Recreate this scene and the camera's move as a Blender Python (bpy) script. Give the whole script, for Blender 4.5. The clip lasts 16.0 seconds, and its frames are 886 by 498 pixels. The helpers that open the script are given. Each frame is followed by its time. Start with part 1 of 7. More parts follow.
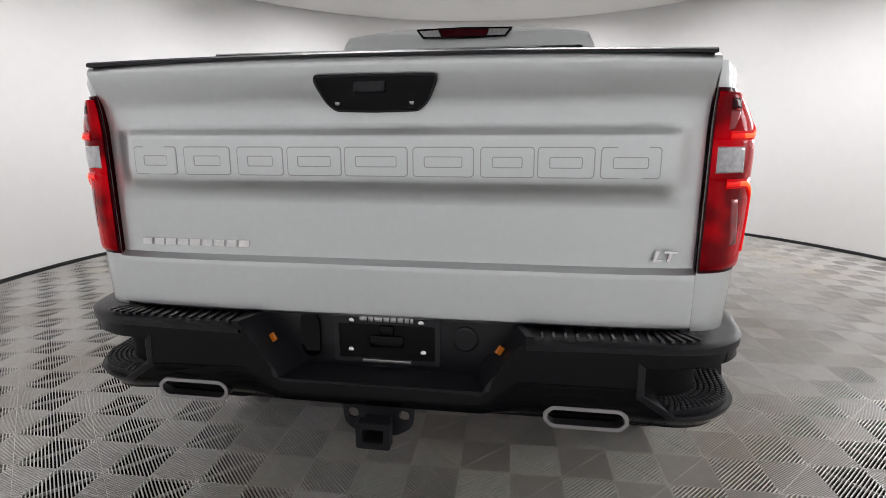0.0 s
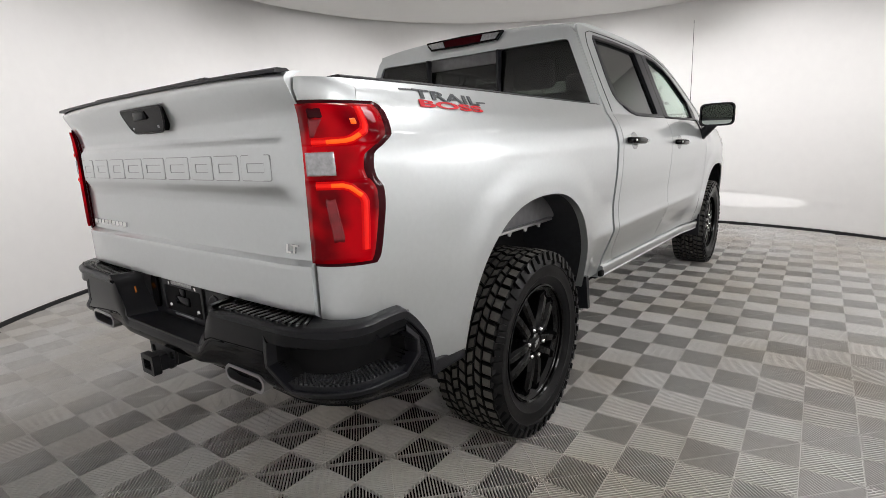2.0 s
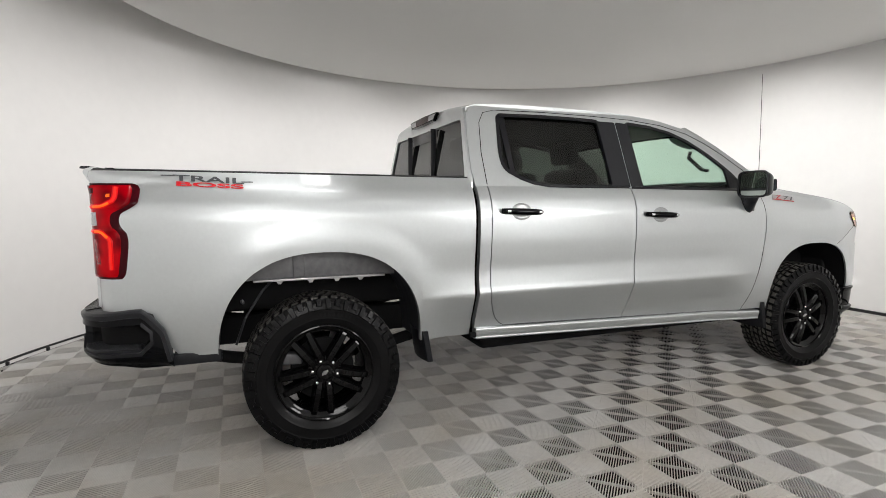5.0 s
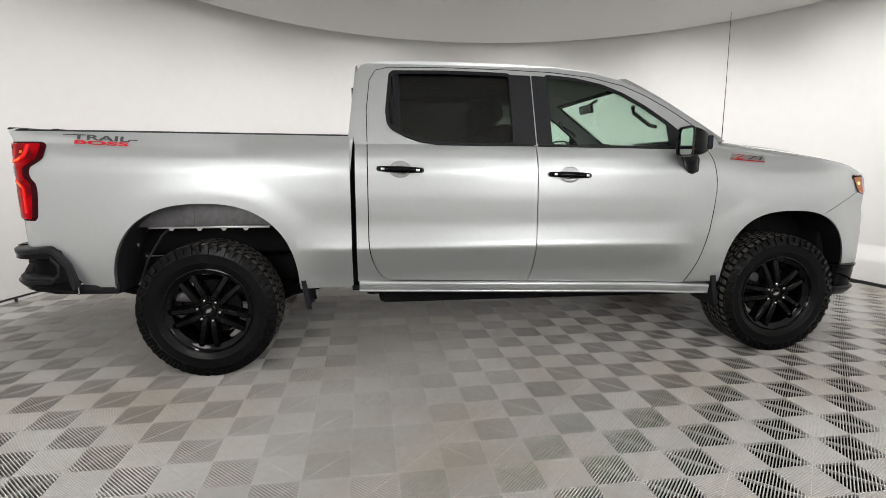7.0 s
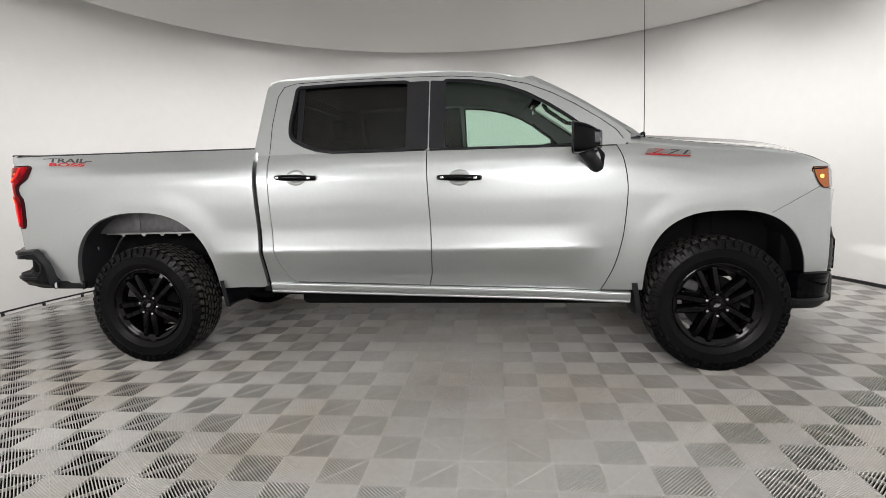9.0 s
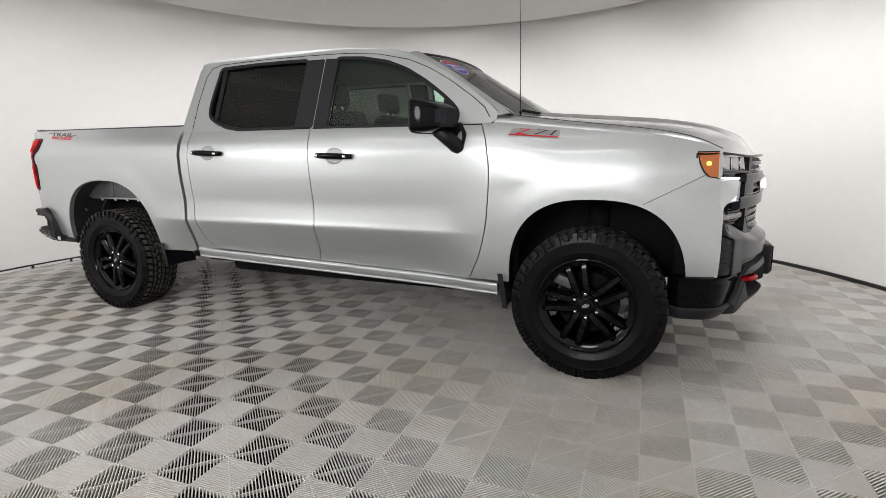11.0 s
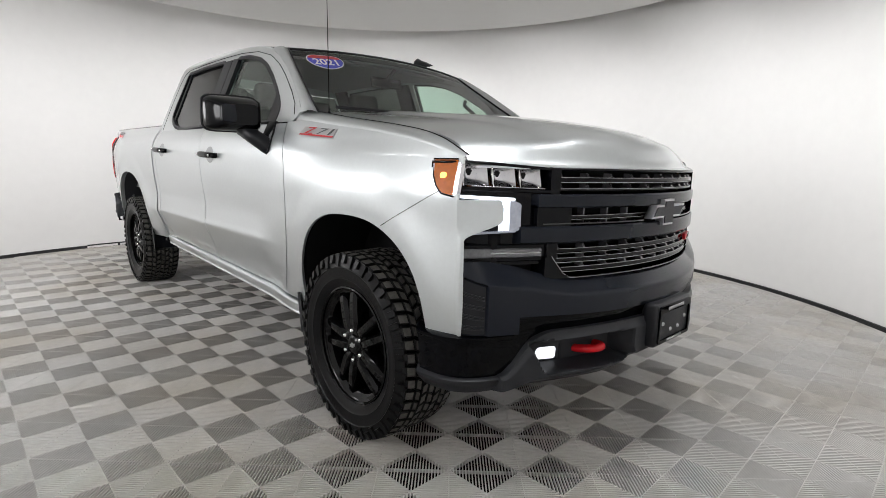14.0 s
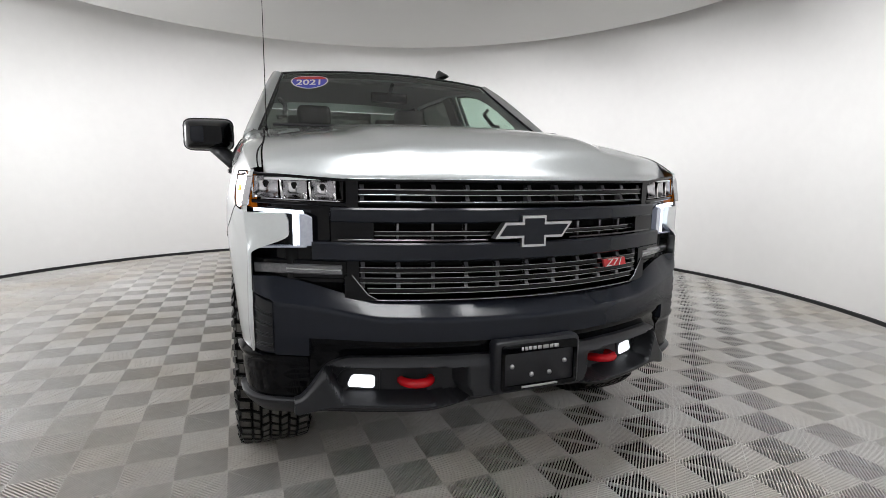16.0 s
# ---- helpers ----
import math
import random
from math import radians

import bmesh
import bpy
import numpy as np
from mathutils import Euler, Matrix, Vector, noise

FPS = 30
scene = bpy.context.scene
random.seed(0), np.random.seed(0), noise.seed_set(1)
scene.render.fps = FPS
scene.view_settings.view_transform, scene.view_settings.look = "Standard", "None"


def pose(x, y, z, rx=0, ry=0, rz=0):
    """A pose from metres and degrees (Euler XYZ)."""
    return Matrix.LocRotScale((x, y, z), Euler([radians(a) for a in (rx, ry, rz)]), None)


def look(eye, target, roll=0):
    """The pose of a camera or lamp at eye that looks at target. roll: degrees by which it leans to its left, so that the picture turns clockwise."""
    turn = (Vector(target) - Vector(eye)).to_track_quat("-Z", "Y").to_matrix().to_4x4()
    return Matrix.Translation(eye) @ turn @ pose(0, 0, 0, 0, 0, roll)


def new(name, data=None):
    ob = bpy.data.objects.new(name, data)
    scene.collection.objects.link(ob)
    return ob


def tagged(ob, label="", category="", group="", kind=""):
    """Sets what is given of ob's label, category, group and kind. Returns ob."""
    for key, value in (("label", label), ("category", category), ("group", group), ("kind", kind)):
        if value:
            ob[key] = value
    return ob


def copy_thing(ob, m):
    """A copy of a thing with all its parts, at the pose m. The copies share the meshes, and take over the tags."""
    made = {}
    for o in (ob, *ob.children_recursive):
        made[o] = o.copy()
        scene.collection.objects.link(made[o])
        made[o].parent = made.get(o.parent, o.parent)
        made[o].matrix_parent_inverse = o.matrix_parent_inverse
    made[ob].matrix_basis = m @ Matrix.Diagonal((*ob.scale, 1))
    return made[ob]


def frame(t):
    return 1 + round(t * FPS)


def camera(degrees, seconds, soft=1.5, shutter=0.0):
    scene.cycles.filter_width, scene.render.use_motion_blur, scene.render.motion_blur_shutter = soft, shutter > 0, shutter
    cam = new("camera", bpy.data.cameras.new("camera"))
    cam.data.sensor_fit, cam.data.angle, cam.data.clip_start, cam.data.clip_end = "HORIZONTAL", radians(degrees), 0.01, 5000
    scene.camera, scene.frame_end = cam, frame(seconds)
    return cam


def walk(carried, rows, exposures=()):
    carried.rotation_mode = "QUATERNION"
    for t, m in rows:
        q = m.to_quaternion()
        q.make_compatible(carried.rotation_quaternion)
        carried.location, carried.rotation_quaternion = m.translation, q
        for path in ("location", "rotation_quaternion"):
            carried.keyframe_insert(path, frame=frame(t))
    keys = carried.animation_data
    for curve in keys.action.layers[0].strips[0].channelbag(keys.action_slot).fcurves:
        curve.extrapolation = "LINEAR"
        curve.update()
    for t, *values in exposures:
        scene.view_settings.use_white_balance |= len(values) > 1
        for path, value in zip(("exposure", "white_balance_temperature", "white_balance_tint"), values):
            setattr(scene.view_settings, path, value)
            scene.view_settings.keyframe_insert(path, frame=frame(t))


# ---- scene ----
cam = camera(81.7, 16.0, 0.75)
PATH = [
    (0, (0.359, -2.348, 1.288), (0.068, -0.416, 0.863), -0.08),
    (0.5, (0.812, -2.317, 1.297), (0.286, -0.420, 0.939), -1.24),
    (1, (1.142, -2.208, 1.292), (0.373, -0.401, 0.913), -1.34),
    (1.5, (1.548, -2.064, 1.288), (0.557, -0.378, 0.869), -2.17),
    (2, (1.935, -1.915, 1.275), (0.739, -0.363, 0.873), -2.3),
    (2.5, (2.21, -1.64, 1.272), (0.85, -0.217, 0.917), -2.3),
    (3, (2.57, -1.39, 1.27), (1.088, -0.088, 0.942), -1.6),
    (3.5, (2.794, -1.135, 1.246), (1.217, 0.061, 0.96), -0.3),
    (4, (3.092, -0.915, 1.253), (1.428, 0.162, 0.988), -0.3),
    (4.2, (3.25, -0.8, 1.279), (1.529, 0.191, 1.048), -0.5),
    (6.3, (3.957, 0.527, 1.324), (2.024, 0.932, 1.011), 0.2),
    (6.5, (4.015, 0.709, 1.298), (2.073, 1.059, 0.97), 0.0),
    (7, (4.089, 1.031, 1.293), (2.133, 1.275, 0.959), 0.2),
    (7.5, (4.127, 1.352, 1.301), (2.155, 1.469, 0.989), -0.4),
    (8, (4.179, 1.76, 1.297), (2.202, 1.735, 1.001), -0.9),
    (8.5, (4.186, 2.139, 1.23), (2.209, 2.013, 0.956), -1.6),
    (9, (4.15, 2.515, 1.238), (2.188, 2.253, 0.952), -1.9),
    (9.2, (4.156, 2.68, 1.228), (2.205, 2.364, 0.92), -2.1),
    (11.3, (3.565, 4.229, 1.223), (1.785, 3.388, 0.872), -0.1),
    (11.5, (3.468, 4.318, 1.225), (1.711, 3.427, 0.885), 0.4),
    (12, (3.216, 4.617, 1.221), (1.517, 3.615, 0.889), 1.3),
    (12.5, (2.97, 4.808, 1.218), (1.321, 3.725, 0.893), 1.4),
    (13, (2.701, 5.095, 1.194), (1.164, 3.861, 0.859), 0.4),
    (13.5, (2.429, 5.389, 1.196), (0.982, 4.048, 0.871), 0.6),
    (14, (2.136, 5.575, 1.202), (0.789, 4.134, 0.87), 1.3),
    (14.5, (1.801, 5.814, 1.19), (0.609, 4.242, 0.865), 0.9),
    (15, (1.502, 5.948, 1.174), (0.44, 4.287, 0.84), 0.6),
    (15.5, (1.211, 6.034, 1.196), (0.288, 4.287, 0.889), 0.6),
    (16, (0.9, 6.177, 1.212), (0.207, 4.323, 0.922), 0.6),
]
walk(cam, [(t, look(eye, target, roll)) for t, eye, target, roll in PATH],
     ((0, -0.36, 6360, 12), (1, -0.36, 6400, 12), (2.5, -0.36, 6480, 11), (4, -0.36, 6500, 10), (6.5, -0.44, 6550, 10), (9, -0.42, 6550, 10), (11.5, -0.34, 6500, 10), (14, -0.25, 6350, 10), (16, -0.18, 6300, 10)))

# ---- light ----
ROOM = (0.12, 1.93)      # middle of the round booth
ROOM_R, ROOM_H = 4.42, 3.42
CANOPY, CANOPY_R, CANOPY_Z = (0.085, 2.24), 3.95, 3.05      # round lowered ceiling

world = bpy.data.worlds.new("booth_world")
scene.world = world
world.use_nodes = True
world.node_tree.nodes["Background"].inputs[0].default_value = (0.9, 0.92, 1.0, 1)
world.node_tree.nodes["Background"].inputs[1].default_value = 0.05


def area_lamp(name, place, target, size, power, colour=(1, 0.985, 0.975), shape="DISK"):
    lamp = bpy.data.lights.new(name, "AREA")
    lamp.shape, lamp.size, lamp.energy, lamp.color = shape, size, power, colour
    ob = new(name, lamp)
    ob.matrix_world = look(place, target)
    return ob


def on_wall(angle, z, inset=0.0):
    a = radians(angle)
    return Vector((ROOM[0] + (ROOM_R - inset) * math.cos(a), ROOM[1] + (ROOM_R - inset) * math.sin(a), z))


# ring of added unseen fill lamps that wash the curved wall; some are weaker
WEAKER = {1: 0.72, 2: 0.85, 8: 0.85, 9: 0.82}
for k in range(12):
    a = math.tau * (k + 0.5) / 12
    out = Vector((math.cos(a), math.sin(a)))
    strip = area_lamp("unseen_fill_strip", (CANOPY[0] + 2.5 * out.x, CANOPY[1] + 2.6 * out.y, 2.97), (ROOM[0] + 4.2 * out.x, ROOM[1] + 4.3 * out.y, 0.75), 0.8, 28.5 * WEAKER.get(k, 1.0), shape="RECTANGLE")
    strip.data.size_y, strip.data.spread = 0.3, radians(118)
# three unseen lamps added below the ceiling to light the truck's right flank
for angle in (-22, 0, 22):
    a = radians(angle)
    strip = area_lamp("unseen_fill_strip", (CANOPY[0] + 3.3 * math.cos(a), CANOPY[1] + 3.3 * math.sin(a), 2.98), (CANOPY[0] + 2.3 * math.cos(a), CANOPY[1] + 2.3 * math.sin(a), 0.0), 0.7, 3, shape="RECTANGLE")
    strip.data.size_y = 0.09
PORTS = ((-31, 1.75), (14, 1.75))
for (port_angle, port_z), power in zip(PORTS, (33, 56)):
    area_lamp("light_port_lamp", on_wall(port_angle, port_z, 0.05), on_wall(port_angle + 180, 0.9), 1.2, power)
# beams of the truck's own fog lamps on the wall before it
for side in (1, -1):
    beam = bpy.data.lights.new("fog_beam", "SPOT")
    beam.energy, beam.spot_size, beam.spot_blend, beam.shadow_soft_size = 42, radians(6.4), 0.3, 0.01
    ob = new("fog_beam", beam)
    ob.matrix_world = look((side * 0.565, 4.555, 0.495), (side * 0.9, 6.3, 0.34)) @ Matrix.Diagonal((9, 1, 1, 1))


    # the wide spill of the same lamps over the floor
    spill = bpy.data.lights.new("lamp_spill", "SPOT")
    spill.energy, spill.spot_size, spill.spot_blend, spill.shadow_soft_size = 4, radians(130), 0.9, 0.04
    ob = new("lamp_spill", spill)
    ob.matrix_world = look((side * 0.565, 4.60, 0.51), (side * 0.45, 5.8, 0.05))


# ---- materials ----
def material(name, colour, rough=0.5, metal=0.0, coat=0.0, bump=0.0, scale=40.0, vary=0.06, emit=None, strength=0.0, coat_rough=0.03, spec=0.5, detail=6.0, rough_vary=0.08, island=0.0):
    """A surface with stains and grain at two scales in its colour, gloss and relief."""
    m = bpy.data.materials.new(name)
    m.use_nodes = True
    n, l = m.node_tree.nodes, m.node_tree.links
    b = n["Principled BSDF"]
    b.inputs["Metallic"].default_value = metal
    b.inputs["Coat Weight"].default_value = coat
    b.inputs["Coat Roughness"].default_value = coat_rough
    b.inputs["Specular IOR Level"].default_value = spec
    co = n.new("ShaderNodeTexCoord")
    big, fine = n.new("ShaderNodeTexNoise"), n.new("ShaderNodeTexNoise")
    big.inputs["Scale"].default_value, fine.inputs["Scale"].default_value = scale * 0.06, scale
    big.inputs["Detail"].default_value, fine.inputs["Detail"].default_value = 4.0, detail
    for t in (big, fine):
        l.new(co.outputs["Object"], t.inputs["Vector"])
    add = n.new("ShaderNodeMath")
    add.operation = "ADD"
    l.new(big.outputs["Fac"], add.inputs[0])
    l.new(fine.outputs["Fac"], add.inputs[1])
    source = add.outputs[0]
    if island:
        geo = n.new("ShaderNodeNewGeometry")
        more = n.new("ShaderNodeMath")
        more.operation = "MULTIPLY_ADD"
        more.inputs[1].default_value = island
        l.new(geo.outputs["Random Per Island"], more.inputs[0])
        l.new(source, more.inputs[2])
        source = more.outputs[0]
    ramp = n.new("ShaderNodeMapRange")
    ramp.inputs["From Min"].default_value, ramp.inputs["From Max"].default_value = 0.6, 1.4
    ramp.inputs["To Min"].default_value, ramp.inputs["To Max"].default_value = 1 - vary, 1 + vary
    l.new(source, ramp.inputs["Value"])
    mul = n.new("ShaderNodeVectorMath")
    mul.operation = "SCALE"
    mul.inputs[0].default_value = colour
    l.new(ramp.outputs[0], mul.inputs["Scale"])
    l.new(mul.outputs[0], b.inputs["Base Color"])
    rr = n.new("ShaderNodeMapRange")
    rr.inputs["From Min"].default_value, rr.inputs["From Max"].default_value = 0.6, 1.4
    rr.inputs["To Min"].default_value, rr.inputs["To Max"].default_value = max(0.0, rough * (1 - rough_vary)), min(1.0, rough * (1 + rough_vary))
    l.new(add.outputs[0], rr.inputs["Value"])
    l.new(rr.outputs[0], b.inputs["Roughness"])
    if bump:
        bp = n.new("ShaderNodeBump")
        bp.inputs["Strength"].default_value = bump
        bp.inputs["Distance"].default_value = 0.004
        l.new(fine.outputs["Fac"], bp.inputs["Height"])
        l.new(bp.outputs[0], b.inputs["Normal"])
    if emit:
        b.inputs["Emission Color"].default_value = (*emit, 1)
        b.inputs["Emission Strength"].default_value = strength
    return m


def glass(name, colour, rough=0.0, weight=1.0):
    m = bpy.data.materials.new(name)
    m.use_nodes = True
    n, l = m.node_tree.nodes, m.node_tree.links
    n.remove(n["Principled BSDF"])
    tint, gloss, mix, facing, power, scale_up = (n.new(k) for k in ("ShaderNodeBsdfTransparent", "ShaderNodeBsdfGlossy", "ShaderNodeMixShader", "ShaderNodeLayerWeight", "ShaderNodeMath", "ShaderNodeMath"))
    tint.inputs[0].default_value = (*colour, 1)
    gloss.inputs["Roughness"].default_value = rough
    facing.inputs["Blend"].default_value = 0.5
    power.operation, scale_up.operation = "POWER", "MULTIPLY_ADD"
    power.inputs[1].default_value = 4.5
    scale_up.inputs[1].default_value, scale_up.inputs[2].default_value = 0.9, weight * 0.04
    l.new(facing.outputs["Facing"], power.inputs[0])
    l.new(power.outputs[0], scale_up.inputs[0])
    l.new(scale_up.outputs[0], mix.inputs[0])
    l.new(tint.outputs[0], mix.inputs[1])
    l.new(gloss.outputs[0], mix.inputs[2])
    l.new(mix.outputs[0], n["Material Output"].inputs["Surface"])
    return m


M_PAINT = material("silver_paint", (0.575, 0.603, 0.612), 0.37, 0.80, 1.0, scale=900, vary=0.035, rough_vary=0.05)
M_WALL = material("booth_wall_paint", (0.73, 0.721, 0.708), 0.5, scale=9, vary=0.025, bump=0.02)
M_CEIL = material("ceiling_paint", (0.66, 0.655, 0.64), 0.8, scale=10, vary=0.015)
M_TILE = material("floor_tile_plastic", (0.48, 0.471, 0.454), 0.36, scale=30, vary=0.10, bump=0.04)
M_UNDER = material("floor_underlay", (0.007, 0.007, 0.007), 0.9, scale=20, vary=0.2, spec=0.1)
M_BASE = material("base_gap_rubber", (0.012, 0.012, 0.013), 0.6, scale=30)
M_RUBBER = material("tyre_rubber", (0.0048, 0.0048, 0.0052), 0.30, scale=120, vary=0.25, bump=0.10, spec=0.14)
M_TREAD = material("dusty_tread_rubber", (0.080, 0.077, 0.070), 0.66, scale=90, vary=0.40, bump=0.2, spec=0.25)
M_GLOSS = material("gloss_black", (0.0016, 0.0018, 0.0028), 0.03, 0.0, 0.0, scale=300, vary=0.1, spec=0.15)
M_WHEEL = material("gloss_black_wheel_paint", (0.0028, 0.0028, 0.0031), 0.05, 0.0, 0.0, scale=300, vary=0.1, spec=0.22)
M_SLAT = material("satin_black_bar", (0.004, 0.004, 0.0045), 0.16, 0.0, 0.0, scale=300, vary=0.1, spec=0.7)
M_MATTE = material("textured_black_plastic", (0.0095, 0.0100, 0.0125), 0.36, scale=900, vary=0.2, bump=0.10, spec=0.28)
M_CHAR = material("charcoal_paint", (0.0085, 0.0102, 0.0150), 0.18, 0.0, 0.06, scale=400, vary=0.08, spec=0.16)
# bright metal that draws highlights on glossy black edges, and the headlamp line
M_EDGE = material("highlight_and_trim_metal", (0.30, 0.305, 0.315), 0.25, 0.85, scale=300)
M_LINER = material("wheel_liner", (0.007, 0.007, 0.0075), 0.8, scale=60, vary=0.3, bump=0.1, spec=0.15)
M_HOUSING = material("wheel_housing_plastic", (0.030, 0.031, 0.035), 0.40, scale=40, vary=0.35, bump=0.12, spec=0.4)
M_STEEL = material("bare_primer_metal", (0.15, 0.15, 0.155), 0.5, 0.5, scale=30, vary=0.3)
M_CHROME = material("chrome", (0.72, 0.72, 0.73), 0.12, 1.0, scale=200)
M_SATIN = material("satin_silver", (0.45, 0.45, 0.46), 0.3, 1.0, scale=200)
M_RED = material("red_lens", (0.10, 0.0, 0.002), 0.06, 0.0, 0.0, scale=90, vary=0.25, emit=(1.0, 0.0, 0.006), strength=0.20, spec=0.09)
M_REDLIT = material("red_lit_band", (0.5, 0.01, 0.008), 0.2, 0.0, 0.1, scale=300, emit=(1.0, 0.018, 0.010), strength=0.70, spec=0.1)
M_GLOW = material("red_glow_border", (0.3, 0.002, 0.004), 0.15, 0.0, 0.0, scale=300, emit=(1.0, 0.004, 0.006), strength=0.50, spec=0.1)
M_HOTBAND = material("orange_hot_spot", (0.5, 0.1, 0.01), 0.3, 0.0, 0.0, scale=60, emit=(1.0, 0.085, 0.008), strength=1.05, spec=0.1)
M_PINK = material("pink_reflector", (0.22, 0.006, 0.012), 0.18, 0.3, 0.4, scale=60, vary=0.4, rough_vary=0.3)
M_DARKRED = material("dark_red_lens", (0.035, 0.0008, 0.003), 0.08, 0.0, 0.0, scale=300, spec=0.12)
M_CLEARLENS = material("clear_lens", (0.42, 0.42, 0.44), 0.12, 0.3, 1.0, scale=80, vary=0.35)
M_HOOK = material("red_hook_paint", (0.52, 0.006, 0.012), 0.25, 0.0, 0.25, scale=200, spec=0.3)
M_AMBER = material("amber_lens", (0.34, 0.075, 0.004), 0.15, 0.0, 0.6, scale=60, vary=0.3, emit=(1.0, 0.30, 0.01), strength=0.10)
M_BULB = material("lit_amber_bulb", (0.9, 0.5, 0.1), 0.3, emit=(1.0, 0.62, 0.12), strength=2.0, scale=60)
M_LAMP = material("lit_led", (1, 1, 1), 0.3, emit=(0.93, 0.96, 1.0), strength=1.15)
M_DRL = material("lit_light_guide", (0.35, 0.36, 0.38), 0.3, emit=(0.88, 0.93, 1.0), strength=1.9)
M_DRLDIM = material("faintly_lit_lens", (0.30, 0.31, 0.34), 0.15, 0.0, 0.8, scale=80, vary=0.2, emit=(0.72, 0.78, 1.0), strength=0.13)
M_PORT = material("light_port_diffuser", (1, 1, 1), 0.5, emit=(1.0, 0.98, 0.94), strength=3.0)
M_GLASS_DARK = glass("privacy_glass", (0.25, 0.265, 0.25))
M_GLASS_SIDE = glass("green_side_glass", (0.84, 0.93, 0.88))
M_GLASS_WIND = glass("windscreen_glass", (0.72, 0.83, 0.76))
M_CLOTH = material("black_seat_cloth", (0.016, 0.016, 0.017), 0.85, scale=300, vary=0.2, bump=0.2, spec=0.2)
M_DASH = material("dash_plastic", (0.016, 0.016, 0.017), 0.6, scale=400, vary=0.1, bump=0.1, spec=0.25)
M_HEADLINER = material("grey_headliner", (0.30, 0.30, 0.29), 0.9, scale=200, vary=0.06)
M_WHITE = material("white_print", (0.85, 0.85, 0.85), 0.4, scale=100)
M_BLUE = material("blue_print", (0.03, 0.05, 0.55), 0.35, scale=100)
M_REDPRINT = material("red_print", (0.55, 0.012, 0.02), 0.35, scale=100)
M_DARKPRINT = material("dark_grey_print", (0.06, 0.065, 0.07), 0.35, scale=100)
M_SMOKED = material("smoked_lens", (0.10, 0.10, 0.11), 0.12, 0.2, 1.0, scale=120, vary=0.3)
M_SKID = material("grey_skid_plastic", (0.019, 0.020, 0.023), 0.38, scale=500, vary=0.12, bump=0.05, spec=0.25)
M_HEADLENS = material("dark_headlamp_lens", (0.46, 0.46, 0.475), 0.18, 1.0, 0.3, scale=40, vary=0.15)
# body paint darkened to carry the shade of recesses and stamped edges
M_SHADED_PAINT = material("shaded_silver_paint", (0.33, 0.34, 0.345), 0.4, 0.72, 0.9, scale=900, vary=0.035)
M_MIRROR = material("mirror_glass", (0.75, 0.8, 0.76), 0.02, 1.0, scale=50, vary=0.01)


def glow_by_noise(m, scale, low, high):
    """The lamp's inner reflectors make its glow uneven."""
    n, l = m.node_tree.nodes, m.node_tree.links
    co, noise, r = n.new("ShaderNodeTexCoord"), n.new("ShaderNodeTexNoise"), n.new("ShaderNodeMapRange")
    noise.inputs["Scale"].default_value, noise.inputs["Detail"].default_value = scale, 1.0
    r.inputs["From Min"].default_value, r.inputs["From Max"].default_value = 0.35, 0.65
    r.inputs["To Min"].default_value, r.inputs["To Max"].default_value = low, high
    l.new(co.outputs["Object"], noise.inputs["Vector"])
    l.new(noise.outputs["Fac"], r.inputs["Value"])
    l.new(r.outputs[0], n["Principled BSDF"].inputs["Emission Strength"])


def floor_wear(m, colour):
    """Grime and tread wear that run on from tile to tile, and small differences between the tiles."""
    n, l = m.node_tree.nodes, m.node_tree.links
    geo, info, stain, tint, mix = (n.new(k) for k in ("ShaderNodeNewGeometry", "ShaderNodeObjectInfo", "ShaderNodeTexNoise", "ShaderNodeMapRange", "ShaderNodeMix"))
    for node in list(n):
        if node.bl_idname == "ShaderNodeTexNoise":
            l.new(geo.outputs["Position"], node.inputs["Vector"])
    stain.inputs["Scale"].default_value, stain.inputs["Detail"].default_value = 1.1, 5.0
    tint.inputs["From Min"].default_value, tint.inputs["From Max"].default_value = 0.42, 0.72
    l.new(stain.outputs["Fac"], tint.inputs["Value"])
    mix.data_type, mix.blend_type = "RGBA", "MULTIPLY"
    mix.inputs["B"].default_value = (*colour, 1)
    b = n["Principled BSDF"]
    before = b.inputs["Base Color"].links[0].from_socket
    l.new(tint.outputs[0], mix.inputs["Factor"])
    shade, scaled = n.new("ShaderNodeMapRange"), n.new("ShaderNodeVectorMath")
    scaled.operation = "SCALE"
    shade.inputs["To Min"].default_value, shade.inputs["To Max"].default_value = 0.93, 1.05
    l.new(info.outputs["Random"], shade.inputs["Value"])
    l.new(before, scaled.inputs[0])
    l.new(shade.outputs[0], scaled.inputs["Scale"])
    l.new(scaled.outputs[0], mix.inputs["A"])
    l.new(mix.outputs["Result"], b.inputs["Base Color"])


floor_wear(M_TILE, (0.88, 0.83, 0.75))
glow_by_noise(M_RED, 11, 0.05, 0.42)


# ---- building helpers ----
def mesh_of(name, verts, faces, mat, smooth=True):
    me = bpy.data.meshes.new(name)
    me.from_pydata([tuple(v) for v in verts], [], faces)
    me.materials.append(mat)
    if smooth:
        me.polygons.foreach_set("use_smooth", [True] * len(me.polygons))
    me.update()
    return me


